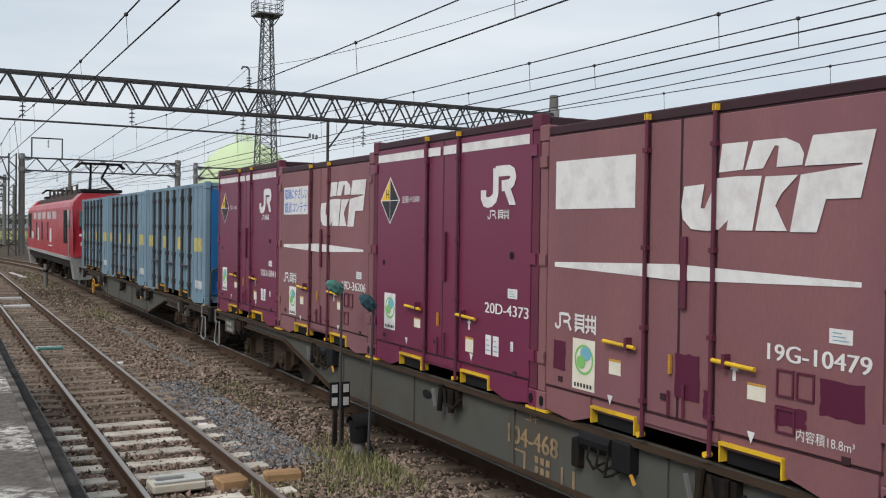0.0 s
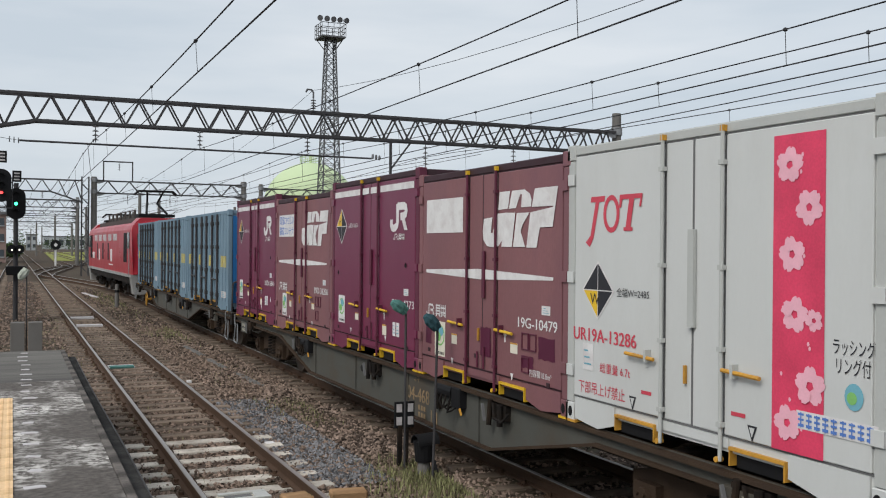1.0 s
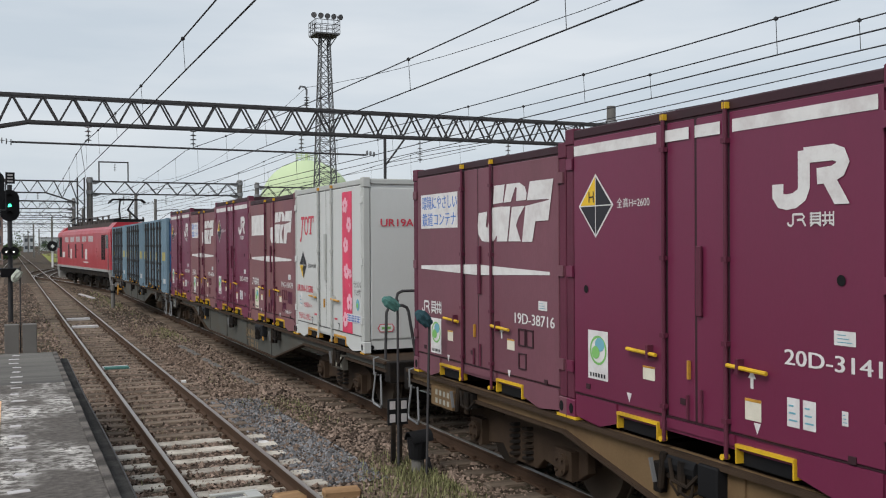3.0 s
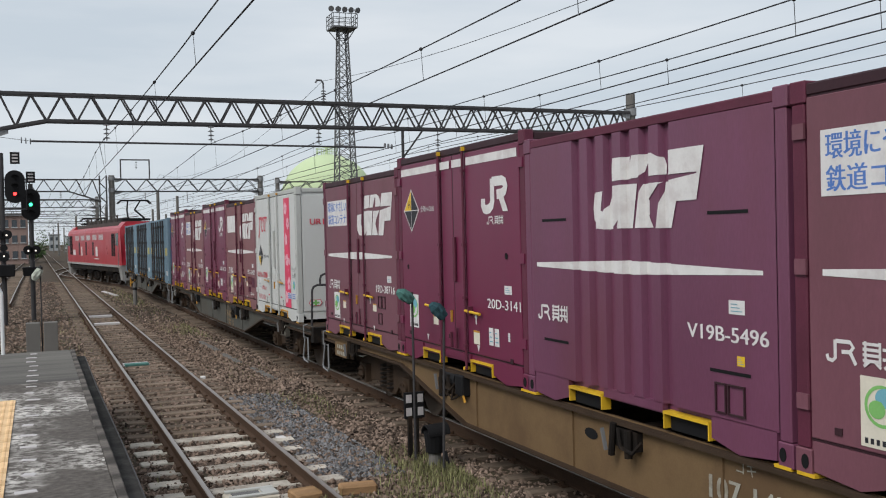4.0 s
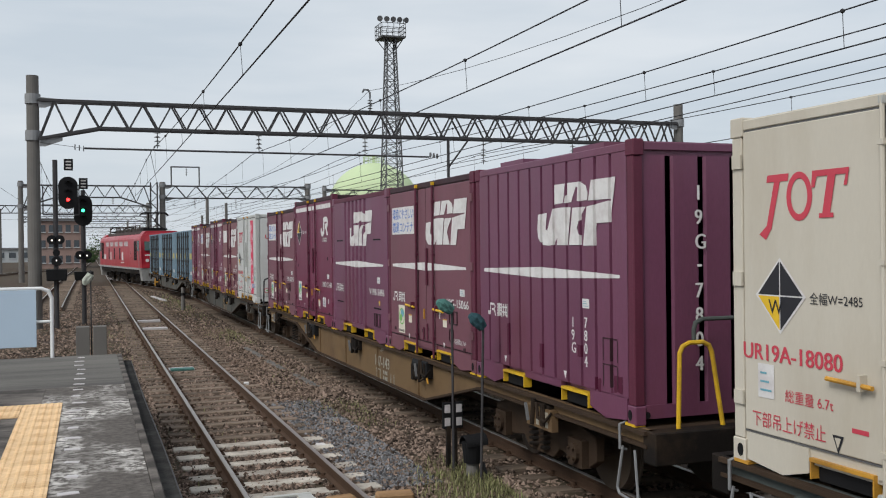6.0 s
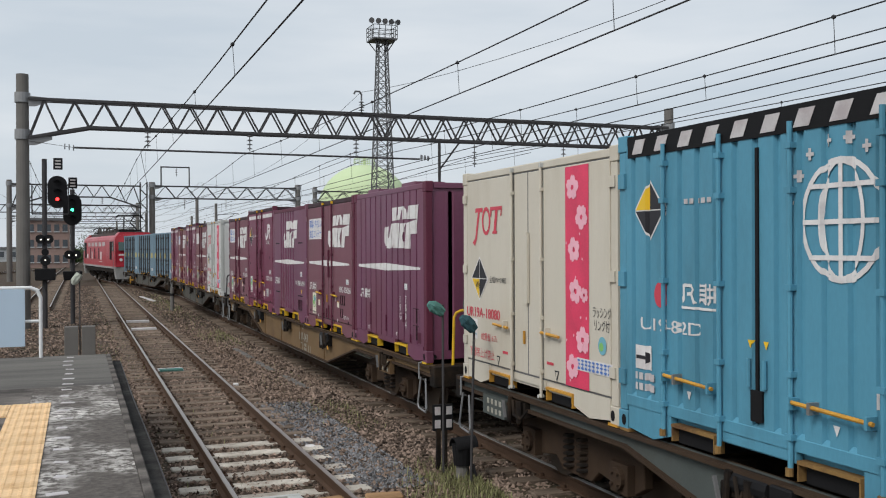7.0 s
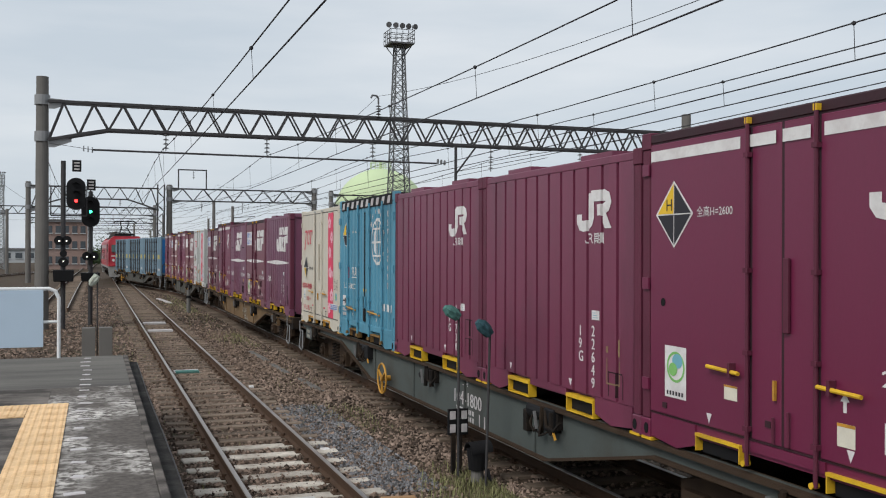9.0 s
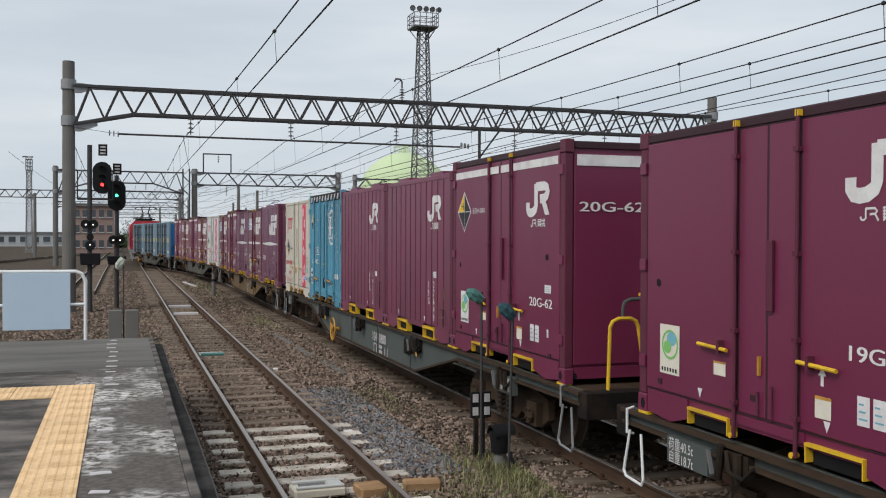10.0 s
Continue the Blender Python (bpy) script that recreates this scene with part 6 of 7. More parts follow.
def wagon(label, front, rear, paint, number="", code="", wheel_at=None, rail_paint="galv", steps=True, ink="mark_grey", at=0.62, load=False):
    c, h = (front + rear) / 2, (front - rear) / 2
    root = thing("container_wagon", label, "flat wagon", group="wagons of the train")
    pivot = h - 2.75
    info = (root, c, pivot)
    MOVING.append((root, (c, pivot), None))
    zt, W = 0.93, 1.16
    for s in (-1, 1):
        b = B()
        out = [(-h + 0.15, zt), (-h + 0.15, zt - 0.15), (-5.6, zt - 0.16), (-3.5, 0.32), (3.5, 0.32), (5.6, zt - 0.16), (h - 0.15, zt - 0.15), (h - 0.15, zt)]
        prism(b, out, "x", s * W - 0.02, s * W + 0.02)
        sill = part("side_sill", b, M[paint], root, "deep fish-bellied side plate")
        low = out[1:-1]
        b = B()
        prism(b, low + [(y, z + 0.03) for y, z in low[::-1]], "x", s * (W + 0.01) - 0.06, s * (W + 0.01) + 0.06)
        part("bottom_flange", b, M["bogie"], sill, "rusty bottom flange")
        b = B()
        bar(b, (s * (W + 0.02), -h + 0.15, zt - 0.02), (s * (W + 0.02), h - 0.15, zt - 0.02), 0.14, 0.035)
        part("top_flange", b, M["bogie"], sill, "rusty top flange")
        for y in np.linspace(-3.2, 3.2, 4):
            part("stiffener", bar(B(), (s * (W + 0.025), y, 0.36), (s * (W + 0.025), y, zt - 0.05), 0.03, 0.02), M[paint], sill)
    b = B()
    box(b, -0.28, 0.28, -h + 0.2, h - 0.2, 0.55, zt - 0.01)
    part("centre_beam", b, M["under"], root)
    for y in np.linspace(-h + 1.0, h - 1.0, 9):
        b = B()
        box(b, -W + 0.03, W - 0.03, y - 0.08, y + 0.08, zt - 0.16, zt - 0.012)
        part("cross_bearer", b, M["under"], root)
    for s in (-1, 1):
        b = B()
        box(b, -1.22, 1.22, s * (h - 0.12) - 0.10, s * (h - 0.12) + 0.10, zt - 0.28, zt)
        part("end_beam", b, M["under"], root, bevel=0.01)
        b = B()
        box(b, -1.12, 1.12, min(s * (h - 0.23), s * (h - 1.35)), max(s * (h - 0.23), s * (h - 1.35)), zt - 0.03, zt - 0.006)
        part("end_deck", b, M["bogie"], root, "rusty end platform deck")
        b = B()
        box(b, -0.12, 0.12, s * (h - 0.25) - 0.3, s * (h + 0.05) + 0.15, 0.74, 0.94)
        box(b, -0.17, 0.17, s * (h + 0.22) - 0.10, s * (h + 0.22) + 0.10, 0.70, 0.98)
        part("coupler", b, M["bogie"], root, "rusty knuckle coupler", bevel=0.02)
        b = B()
        pipe(b, [(0.3, s * h, 0.75), (0.33, s * (h + 0.1), 0.5), (0.2, s * (h + 0.25), 0.42)], 0.025, 6)
        part("brake_hose", b, M["black"], root)
        if steps:
            b = B()
            y = s * (h - 0.42)
            pipe(b, [(-W - 0.08, y + 0.10, 0.74), (-W - 0.10, y + 0.17, 0.36), (-W - 0.10, y + 0.13, 0.31), (-W - 0.10, y - 0.15, 0.29), (-W - 0.10, y - 0.18, 0.34), (-W - 0.08, y - 0.10, 0.74)], 0.013, 6)
            part("step", b, M["pipe_white" if load else "galv_light"], root, "pale stirrup step")
            b = B()
            pipe(b, [(-W - 0.03, y + 0.12, 0.70), (-W - 0.10, y + 0.12, 0.72), (-W - 0.10, y + 0.12, 0.93), (-W - 0.03, y + 0.12, 0.95)], 0.012, 6)
            part("grab_iron", b, M["pipe_white" if load else "galv_light"], root)
        bogie(root, s * pivot, 1.90, 0.41, paint)
    # platform rails at the rear end
    dx = -0.24 if rail_paint == "galv" else 0.0
    y = -h + 0.16 - dx
    for x0 in (-0.90 + dx, 0.40 + dx):
        b = B()
        pipe(b, [(x0, y, 0.92), (x0 + 0.02, y, 1.58), (x0 + 0.05, y, 1.64), (x0 + 0.12, y, 1.67), (x0 + 0.26, y, 1.67), (x0 + 0.32, y, 1.64), (x0 + 0.35, y, 1.58), (x0 + 0.46, y, 0.92)], 0.021, 8)
        part("end_rail", b, M[rail_paint], root, "bent pipe end rail")
    b = B()
    pipe(b, [(-0.72 + dx, y + 0.02, 1.66), (-0.72 + dx, y + 0.02, 1.78), (-0.70 + dx, y + 0.02, 1.84), (-0.63 + dx, y + 0.02, 1.87), (0.9, y + 0.02, 1.87)], 0.02, 8)
    part("hand_rail", b, M["galv" if rail_paint == "galv" else "wagon_blue"], root)
    b = B()
    bar(b, (0.62, y, 0.92), (0.70, y, 1.75), 0.10)
    rod(b, (0.30, y - 0.05, 1.78), (0.85, y - 0.05, 1.78), 0.03, 8)
    part("brake_stand", b, M["under"], root)
    if paint == "wagon_brown":
        yf = h - 0.14
        b = B()
        pipe(b, [(-0.98, yf, 0.92), (-0.98, yf, 1.62), (-0.94, yf, 1.70), (-0.86, yf, 1.72), (-0.62, yf, 1.72)], 0.02, 8)
        part("front_rail", b, M["amber"], root, "yellow bent pipe rail")
        b = B()
        bar(b, (-0.80, yf, 0.92), (-0.66, yf, 1.72), 0.09)
        stand = part("brake_column", b, M["under"], root, "dark leaning brake column")
        b = B()
        pipe(b, [(-0.62 + 0.24 * math.cos(k * math.tau / 20), yf + 0.24 * math.sin(k * math.tau / 20), 1.78) for k in range(21)], 0.018, 6)
        part("hand_wheel", b, M["amber"], stand, "yellow hand wheel")
    # underslung gear
    for (ya, yb, za, zb, xx) in ((-2.6, -1.7, 0.40, 0.80, 0.72), (0.6, 1.2, 0.42, 0.78, 0.75), (2.0, 2.9, 0.45, 0.80, 0.7)):
        b = B()
        rod(b, (-xx, ya, (za + zb) / 2), (-xx, yb, (za + zb) / 2), (zb - za) / 2, 14)
        part("air_tank", b, M["under"], root, bevel=0.0)
    b = B()
    rod(b, (-0.9, -h + 0.6, 0.66), (-0.9, h - 0.6, 0.66), 0.025, 6)
    rod(b, (0.9, -h + 0.6, 0.66), (0.9, h - 0.6, 0.66), 0.025, 6)
    part("brake_pipe", b, M["under"], root)
    # hold-downs under the containers
    for y in np.linspace(-h + 2.2, h - 1.9, 5):
        b = B()
        box(b, -1.24, -1.10, y - 0.20, y + 0.20, zt - 0.22, zt - 0.06)
        rod(b, (-1.27, y - 0.12, zt - 0.05), (-1.27, y - 0.12, zt - 0.28), 0.035, 8)
        rod(b, (-1.27, y + 0.10, zt - 0.02), (-1.27, y + 0.14, zt - 0.30), 0.03, 8)
        pipe(b, [(-1.26, y - 0.3, zt - 0.12), (-1.30, y - 0.22, zt - 0.22), (-1.30, y - 0.05, zt - 0.20), (-1.28, y + 0.02, zt - 0.05)], 0.016, 6)
        part("lock_fitting", b, M["under"], root, "dark container hold-down")
        b = B()
        bar(b, (-1.31, y + 0.22, zt - 0.08), (-1.31, y + 0.16, zt - 0.26), 0.03, 0.02)
        part("lock_lever", b, M["gasket"], root)
    for y, w in ((h - 1.3, 0.6), (-h + 2.2, 0.6)):
        b = B()
        box(b, -1.26, -1.185, y - w / 2, y + w / 2, zt - 0.32, zt - 0.10)
        plate = part("data_plate", b, M[paint], root)
        if load and y > 0:
            c3 = Box(root, 2 * y, 2 * 1.262, 1.0)
            write(c3, "荷重40.5t", 0.115, y - y - w / 2 + 0.03, zt - 0.20, M["mark_white"], width=0.8, bold=False)
            write(c3, "自重18.7t", 0.115, y - y - w / 2 + 0.03, zt - 0.31, M["mark_white"], width=0.8, bold=False)
            continue
        b = B()
        for k in range(4):
            box(b, -1.264, -1.261, y - 0.22 + 0.11 * k, y - 0.16 + 0.11 * k, zt - 0.19, zt - 0.13)
            box(b, -1.264, -1.261, y - 0.22 + 0.11 * k, y - 0.16 + 0.11 * k, zt - 0.29, zt - 0.23)
        part("plate_bars", b, M["mark_worn"], plate)
    if wheel_at is not None:
        b = B()
        y, z = wheel_at, 0.48
        pts = [(-W - 0.16, y + 0.24 * math.cos(k * math.tau / 24), z + 0.24 * math.sin(k * math.tau / 24)) for k in range(25)]
        pipe(b, pts, 0.016, 6)
        for k in range(3):
            a = k * math.tau / 3 + 0.5
            bar(b, (-W - 0.16, y, z), (-W - 0.16, y + 0.24 * math.cos(a), z + 0.24 * math.sin(a)), 0.03)
        rod(b, (-W - 0.18, y, z), (-W + 0.02, y, z), 0.045, 8)
        part("brake_wheel", b, M["amber"], root, "yellow spoked hand brake wheel")
    for y in (3.75, -3.45) if rail_paint == "yellow" else (3.75, -2.5):
        b = B()
        rod(b, (-W - 0.02, y + 0.30, zt - 0.10), (-W - 0.02, y - 0.10, zt - 0.10), 0.10, 14)
        gear = part("brake_cylinder", b, M["black"], root, "black brake cylinder")
        part("valve_box", box(B(), -W - 0.12, -W + 0.02, y - 0.36, y - 0.14, zt - 0.26, zt - 0.02), M["black"], gear, bevel=0.012)
        part("bracket", box(B(), -W - 0.09, -W + 0.02, y + 0.34, y + 0.44, zt - 0.36, zt - 0.12), M["under"], gear, bevel=0.01)
        for k, q in enumerate((0.16, 0.04, -0.08)):
            b = B()
            pipe(b, [(-W - 0.10, y + q, zt - 0.14), (-W - 0.15, y + q - 0.03, zt - 0.22 - 0.05 * k), (-W - 0.13, y + q - 0.09, zt - 0.30), (-W - 0.06, y + q - 0.15, zt - 0.24)], 0.011, 6)
            part("hose", b, M["under"], gear)
        b = B()
        bar(b, (-W - 0.13, y - 0.40, zt - 0.24), (-W - 0.13, y - 0.45, zt - 0.31), 0.018, 0.022)
        part("cock_handle", b, M["amber"], gear, "yellow cock handle")
    if number:
        c2 = Box(root, 0.0, 2 * (W + 0.022), 1.0)
        write(c2, number, 0.25, at, 0.55, M[ink], width=1.06)
        write(c2, "コキ", 0.12, at + 0.34, 0.80, M[ink], bold=False)
        bm = B()
        for a in (0.75, 0.95, 1.55, 1.72):
            rect(bm, a, a + 0.035, 0.34, 0.50)
        rect(bm, 0.75, 0.985, 0.49, 0.51)
        for k in range(2):
            for q in range(3):
                rect(bm, 1.14 + 0.09 * q, 1.20 + 0.09 * q, 0.36 + 0.09 * k, 0.42 + 0.09 * k)
        for v in bm.verts:
            v.co.x += at - 0.62
        mark(c2, "side_marks", bm, M[ink])
        bm = B()
        oval(bm, -0.75, 0.72, 0.11, 0.05)
        mark(c2, "drain_hole", bm, M["black"])
    return info


# ---------------------------------------------------------------- locomotive
def locomotive(front, rear):
    c, h = (front + rear) / 2, (front - rear) / 2
    root = thing("electric_locomotive", "red electric locomotive with grey skirt and roof pantographs", "locomotive")
    MOVING.append((root, (c, 6.2), None))
    half = [(-1.40, 1.25), (-1.42, 2.0), (-1.42, 3.18), (-1.36, 3.36), (-1.10, 3.50), (-0.5, 3.58)]
    outline = half + [(-x, z) for x, z in half[::-1]]
    def ring_at(bm, s, inset):
        return [bm.verts.new((x * (0.97 if inset < 0.2 else 1.0), s * (h - inset - max(0.0, z - 2.25) * 0.30 * (1 if inset < 0.5 else 0)), z)) for x, z in outline]
    b = B()
    rings = [ring_at(b, 1, 0.0), ring_at(b, 1, 0.3), ring_at(b, 1, 1.2), ring_at(b, -1, 1.2), ring_at(b, -1, 0.3), ring_at(b, -1, 0.0)]
    k = len(outline)
    for p, q in zip(rings, rings[1:]):
        for i in range(k):
            b.faces.new((p[i], p[(i + 1) % k], q[(i + 1) % k], q[i]))
    b.faces.new(rings[0])
    b.faces.new(rings[-1][::-1])
    part("body", b, M["loco_red"], root, "glossy red body shell")
    b = B()
    box(b, -1.44, 1.44, -h + 0.03, h - 0.03, 1.12, 1.25)
    part("sill_band", b, M["loco_grey"], root, "pale grey sill band")
    for s in (-1, 1):
        b = B()
        prism(b, [(-1.30, 0.40), (1.30, 0.40), (1.40, 1.118), (-1.40, 1.118)], "y", s * (h - 0.75), s * (h - 0.03))
        part("end_skirt", b, M["loco_grey"], root, "grey end skirt")
        b = B()
        for x0, x1 in ((-1.15, -0.08), (0.08, 1.15)):
            prism(b, [(s * (h + 0.012 - 0.045), 2.40), (s * (h + 0.012 - 0.22), 3.00), (s * (h - 0.3), 3.0), (s * (h - 0.2), 2.40)], "x", x0, x1)
        part("windscreen", b, M["glass"], root)
        b = B()
        for x in (-1.0, 1.0):
            disc(b, (x, s * (h + 0.01), 1.75), "y", 0.11, 0.05, 14)
        part("headlight", b, M["mark_white"], root)
        b = B()
        box(b, -1.15, 1.15, s * (h + 0.004) - 0.01, s * (h + 0.004) + 0.01, 2.05, 2.14)
        part("end_band", b, M["mark_white"], root)
        b = B()
        prism(b, [(-1.32, 3.36), (1.32, 3.36), (1.0, 3.70), (-1.0, 3.70)], "y", s * (h - 1.7), s * (h - 0.42))
        part("cab_roof", b, M["loco_red"], root)
        b = B()
        box(b, -0.2, 0.2, s * (h - 0.1) - 0.2, s * (h + 0.3), 0.72, 0.98)
        part("coupler", b, M["bogie"], root)
        for sx in (-1, 1):
            b = B()
            box(b, sx * 1.43 - 0.012, sx * 1.43 + 0.012, s * (h - 0.92) - 0.36, s * (h - 0.92) + 0.36, 2.36, 3.06)
            part("cab_window", b, M["glass"], root)
            for dy in (1.72, 2.28):
                b = B()
                box(b, sx * 1.43 - 0.010, sx * 1.43 + 0.010, s * (h - dy) - 0.20, s * (h - dy) + 0.20, 1.75, 3.05)
                part("louvre", b, M["black"], root)
            b = B()
            rod(b, (sx * 1.47, s * (h - 0.42), 1.2), (sx * 1.47, s * (h - 0.42), 2.4), 0.02, 6)
            part("grab_rail", b, M["galv_light"], root)
    for sx in (-1, 1):
        for y, w in ((-1.0, 0.5), (1.5, 0.5), (4.2, 0.4)):
            b = B()
            box(b, sx * 1.425 - 0.010, sx * 1.425 + 0.010, y - w / 2, y + w / 2, 1.75, 2.6)
            part("side_louvre", b, M["maroon_dark"], root)
    b = B()
    for y, w, z0, z1 in ((-2.6, 0.7, 1.7, 2.3), (3.0, 0.5, 1.7, 2.3), (5.8, 1.0, 1.75, 2.1)):
        for k in range(4):
            box(b, -1.436, -1.424, y + w * k / 4, y + w * k / 4 + w * 0.18, z0, z1)
    box(b, -1.436, -1.424, -3.0, -1.4, 1.52, 1.57)
    part("side_bars", b, M["mark_white"], root, "white marking bars on the side")
    # pale bars for the side letters, with the body's whitish sheen painted in
    b = B()
    for k in range(5):
        y = -4.5 + 2.2 * k
        for q in range(5):
            box(b, -1.434, -1.424, y + 0.3 * q, y + 0.3 * q + 0.2, 2.72, 3.04)
    part("sheen_letter_bars", b, M["mark_grey"], root)
    b = B()
    box(b, -0.95, 0.95, -h + 1.8, h - 1.8, 3.45, 3.74)
    for y in np.linspace(-5.2, 5.2, 7):
        box(b, -0.6, 0.6, y - 0.45, y + 0.45, 3.78, 3.98)
        rod(b, (-0.7, y, 3.78), (-0.7, y, 4.15), 0.05, 8)
    rod(b, (-0.7, -5.5, 4.15), (-0.7, 5.5, 4.15), 0.025, 6)
    rod(b, (0.5, -5.5, 4.10), (0.5, 5.5, 4.10), 0.025, 6)
    part("roof_equipment", b, M["loco_roof"], root, "dark roof equipment with busbars")
    for y, up in ((-h + 3.0, True), (h - 3.0, False)):
        b = B()
        top, s = (4.98, 1) if up else (4.25, -1)
        box(b, -0.8, 0.8, y - 0.6, y + 0.6, 3.80, 3.92)
        for x in (-0.45, 0.45):
            rod(b, (x, y - 0.5, 3.95), (x * 0.5, y + 0.9, (top + 3.95) / 2), 0.055, 6)
            rod(b, (x * 0.5, y + 0.9, (top + 3.95) / 2), (x * 0.8, y - 0.1, top), 0.045, 6)
        for d in (-0.15, 0.15):
            pipe(b, [(-0.95, y + d - 0.1, top - 0.18), (-0.75, y + d - 0.1, top), (0.75, y + d - 0.1, top), (0.95, y + d - 0.1, top - 0.18)], 0.045, 6)
        part("pantograph", b, M["black"], root, "raised pantograph" if up else "folded pantograph")
    for y in (-6.2, 0.0, 6.2):
        bogie(root, y, 2.45, 0.54, "under", 0.98)
    b = B()
    box(b, -1.34, 1.34, -h + 0.8, h - 0.8, 0.84, 1.118)
    part("underframe", b, M["under"], root)
    b = B()
    box(b, -0.9, 0.9, -4.6, -2.2, 0.5, 0.83)
    box(b, -0.9, 0.9, 2.2, 4.6, 0.5, 0.83)
    part("underfloor_box", b, M["under"], root)


locomotive(57.9, 38.75)
W1 = wagon("grey flat container wagon behind the locomotive", 38.15, 18.62, "wagon_grey", "", wheel_at=5.3)
W2 = wagon("grey flat container wagon with faded numbers", 18.40, -1.28, "wagon_grey", "104-468", ink="mark_faded", at=0.9)
W3 = wagon("brown flat container wagon with white numbers", -1.76, -20.92, "wagon_brown", "107-143", rail_paint="yellow", ink="mark_worn", at=0.85)
W4 = wagon("blue-grey flat container wagon with white numbers", -21.66, -40.98, "wagon_blue", "104-1800", wheel_at=2.35, rail_paint="yellow")
W5 = wagon("dark blue-grey flat container wagon", -41.57, -61.2, "wagon_blue", "", load=True)

for i in range(3):
    long_type("sun-bleached blue twenty-foot ribbed container with lock rods", W1, 37.35 - 6.13 * i)
tall_type("dark maroon container with white band and stroke emblem", W2, 18.08, "20D-5841", "H")
door_type("weathered maroon container with slogan panel and block emblem", W2, 14.42, "19D-36206", "maroon_brown", True, ("環境にやさしい", "鉄道コンテナ"))
tall_type("dark maroon container with white top band and height diamond", W2, 10.74, "20D-4373", "H")
door_type("brownish maroon container with blank white panel and paint patches", W2, 7.06, "19G-10479", "maroon_brown", True, "", "sticker", [(0.25, 0.43, 0.40, 0.65), (1.80, 2.05, 0.40, 0.72), (2.10, 2.16, 0.3, 0.5), (3.10, 3.42, 0.50, 0.72), (2.75, 3.0, 0.38, 0.5)])
white_type("clean white container with pink blossom band", W2, 3.42, "white", "UR19A-13286", True)
door_type("maroon container with blue slogan on white panel", W3, -2.15, "19D-38716", "maroon", True, ("環境にやさしい", "鉄道コンテナ"))
tall_type("deep maroon container with yellow and black diamond", W3, -5.83, "20D-3141", "H")
vent_type("maroon container with partly ribbed side and louvre slits", W3, -9.49, "V19B-5496")
door_type("maroon container with slogan panel and yellow handles", W3, -13.20, "19G-15066", "maroon", True, ("環境にやさしい", "鉄道コンテナ"), "sticker")
ribbed_type("ribbed maroon container with vertical white numbers", W3, -16.93, "maroon_purple", "7804", True, "19G-7804", 0.03, (2.70, 0.98))
white_type("yellowed white container with pink blossom band", W4, -21.98, "cream", "UR19A-18080", False)
blue_type("blue ribbed container with white globe emblem", W4, -25.68)
ribbed_type("fully ribbed dark red container", W4, -29.38, "maroon_ribbed", "19738", False, "", 0.025)
ribbed_type("fully ribbed dark red container", W4, -33.08, "maroon_ribbed", "22649", False, "", 0.065, (2.78, 0.95))
tall_type("deep maroon container with numbered end wall", W4, -36.78, "20G-62", "H", end_number="20G-62")
last = tall_type("deep maroon container with plain top and stroke emblem", W5, -42.03, "19G-2", "", white_top=False, height=2.5, eco="sticker")


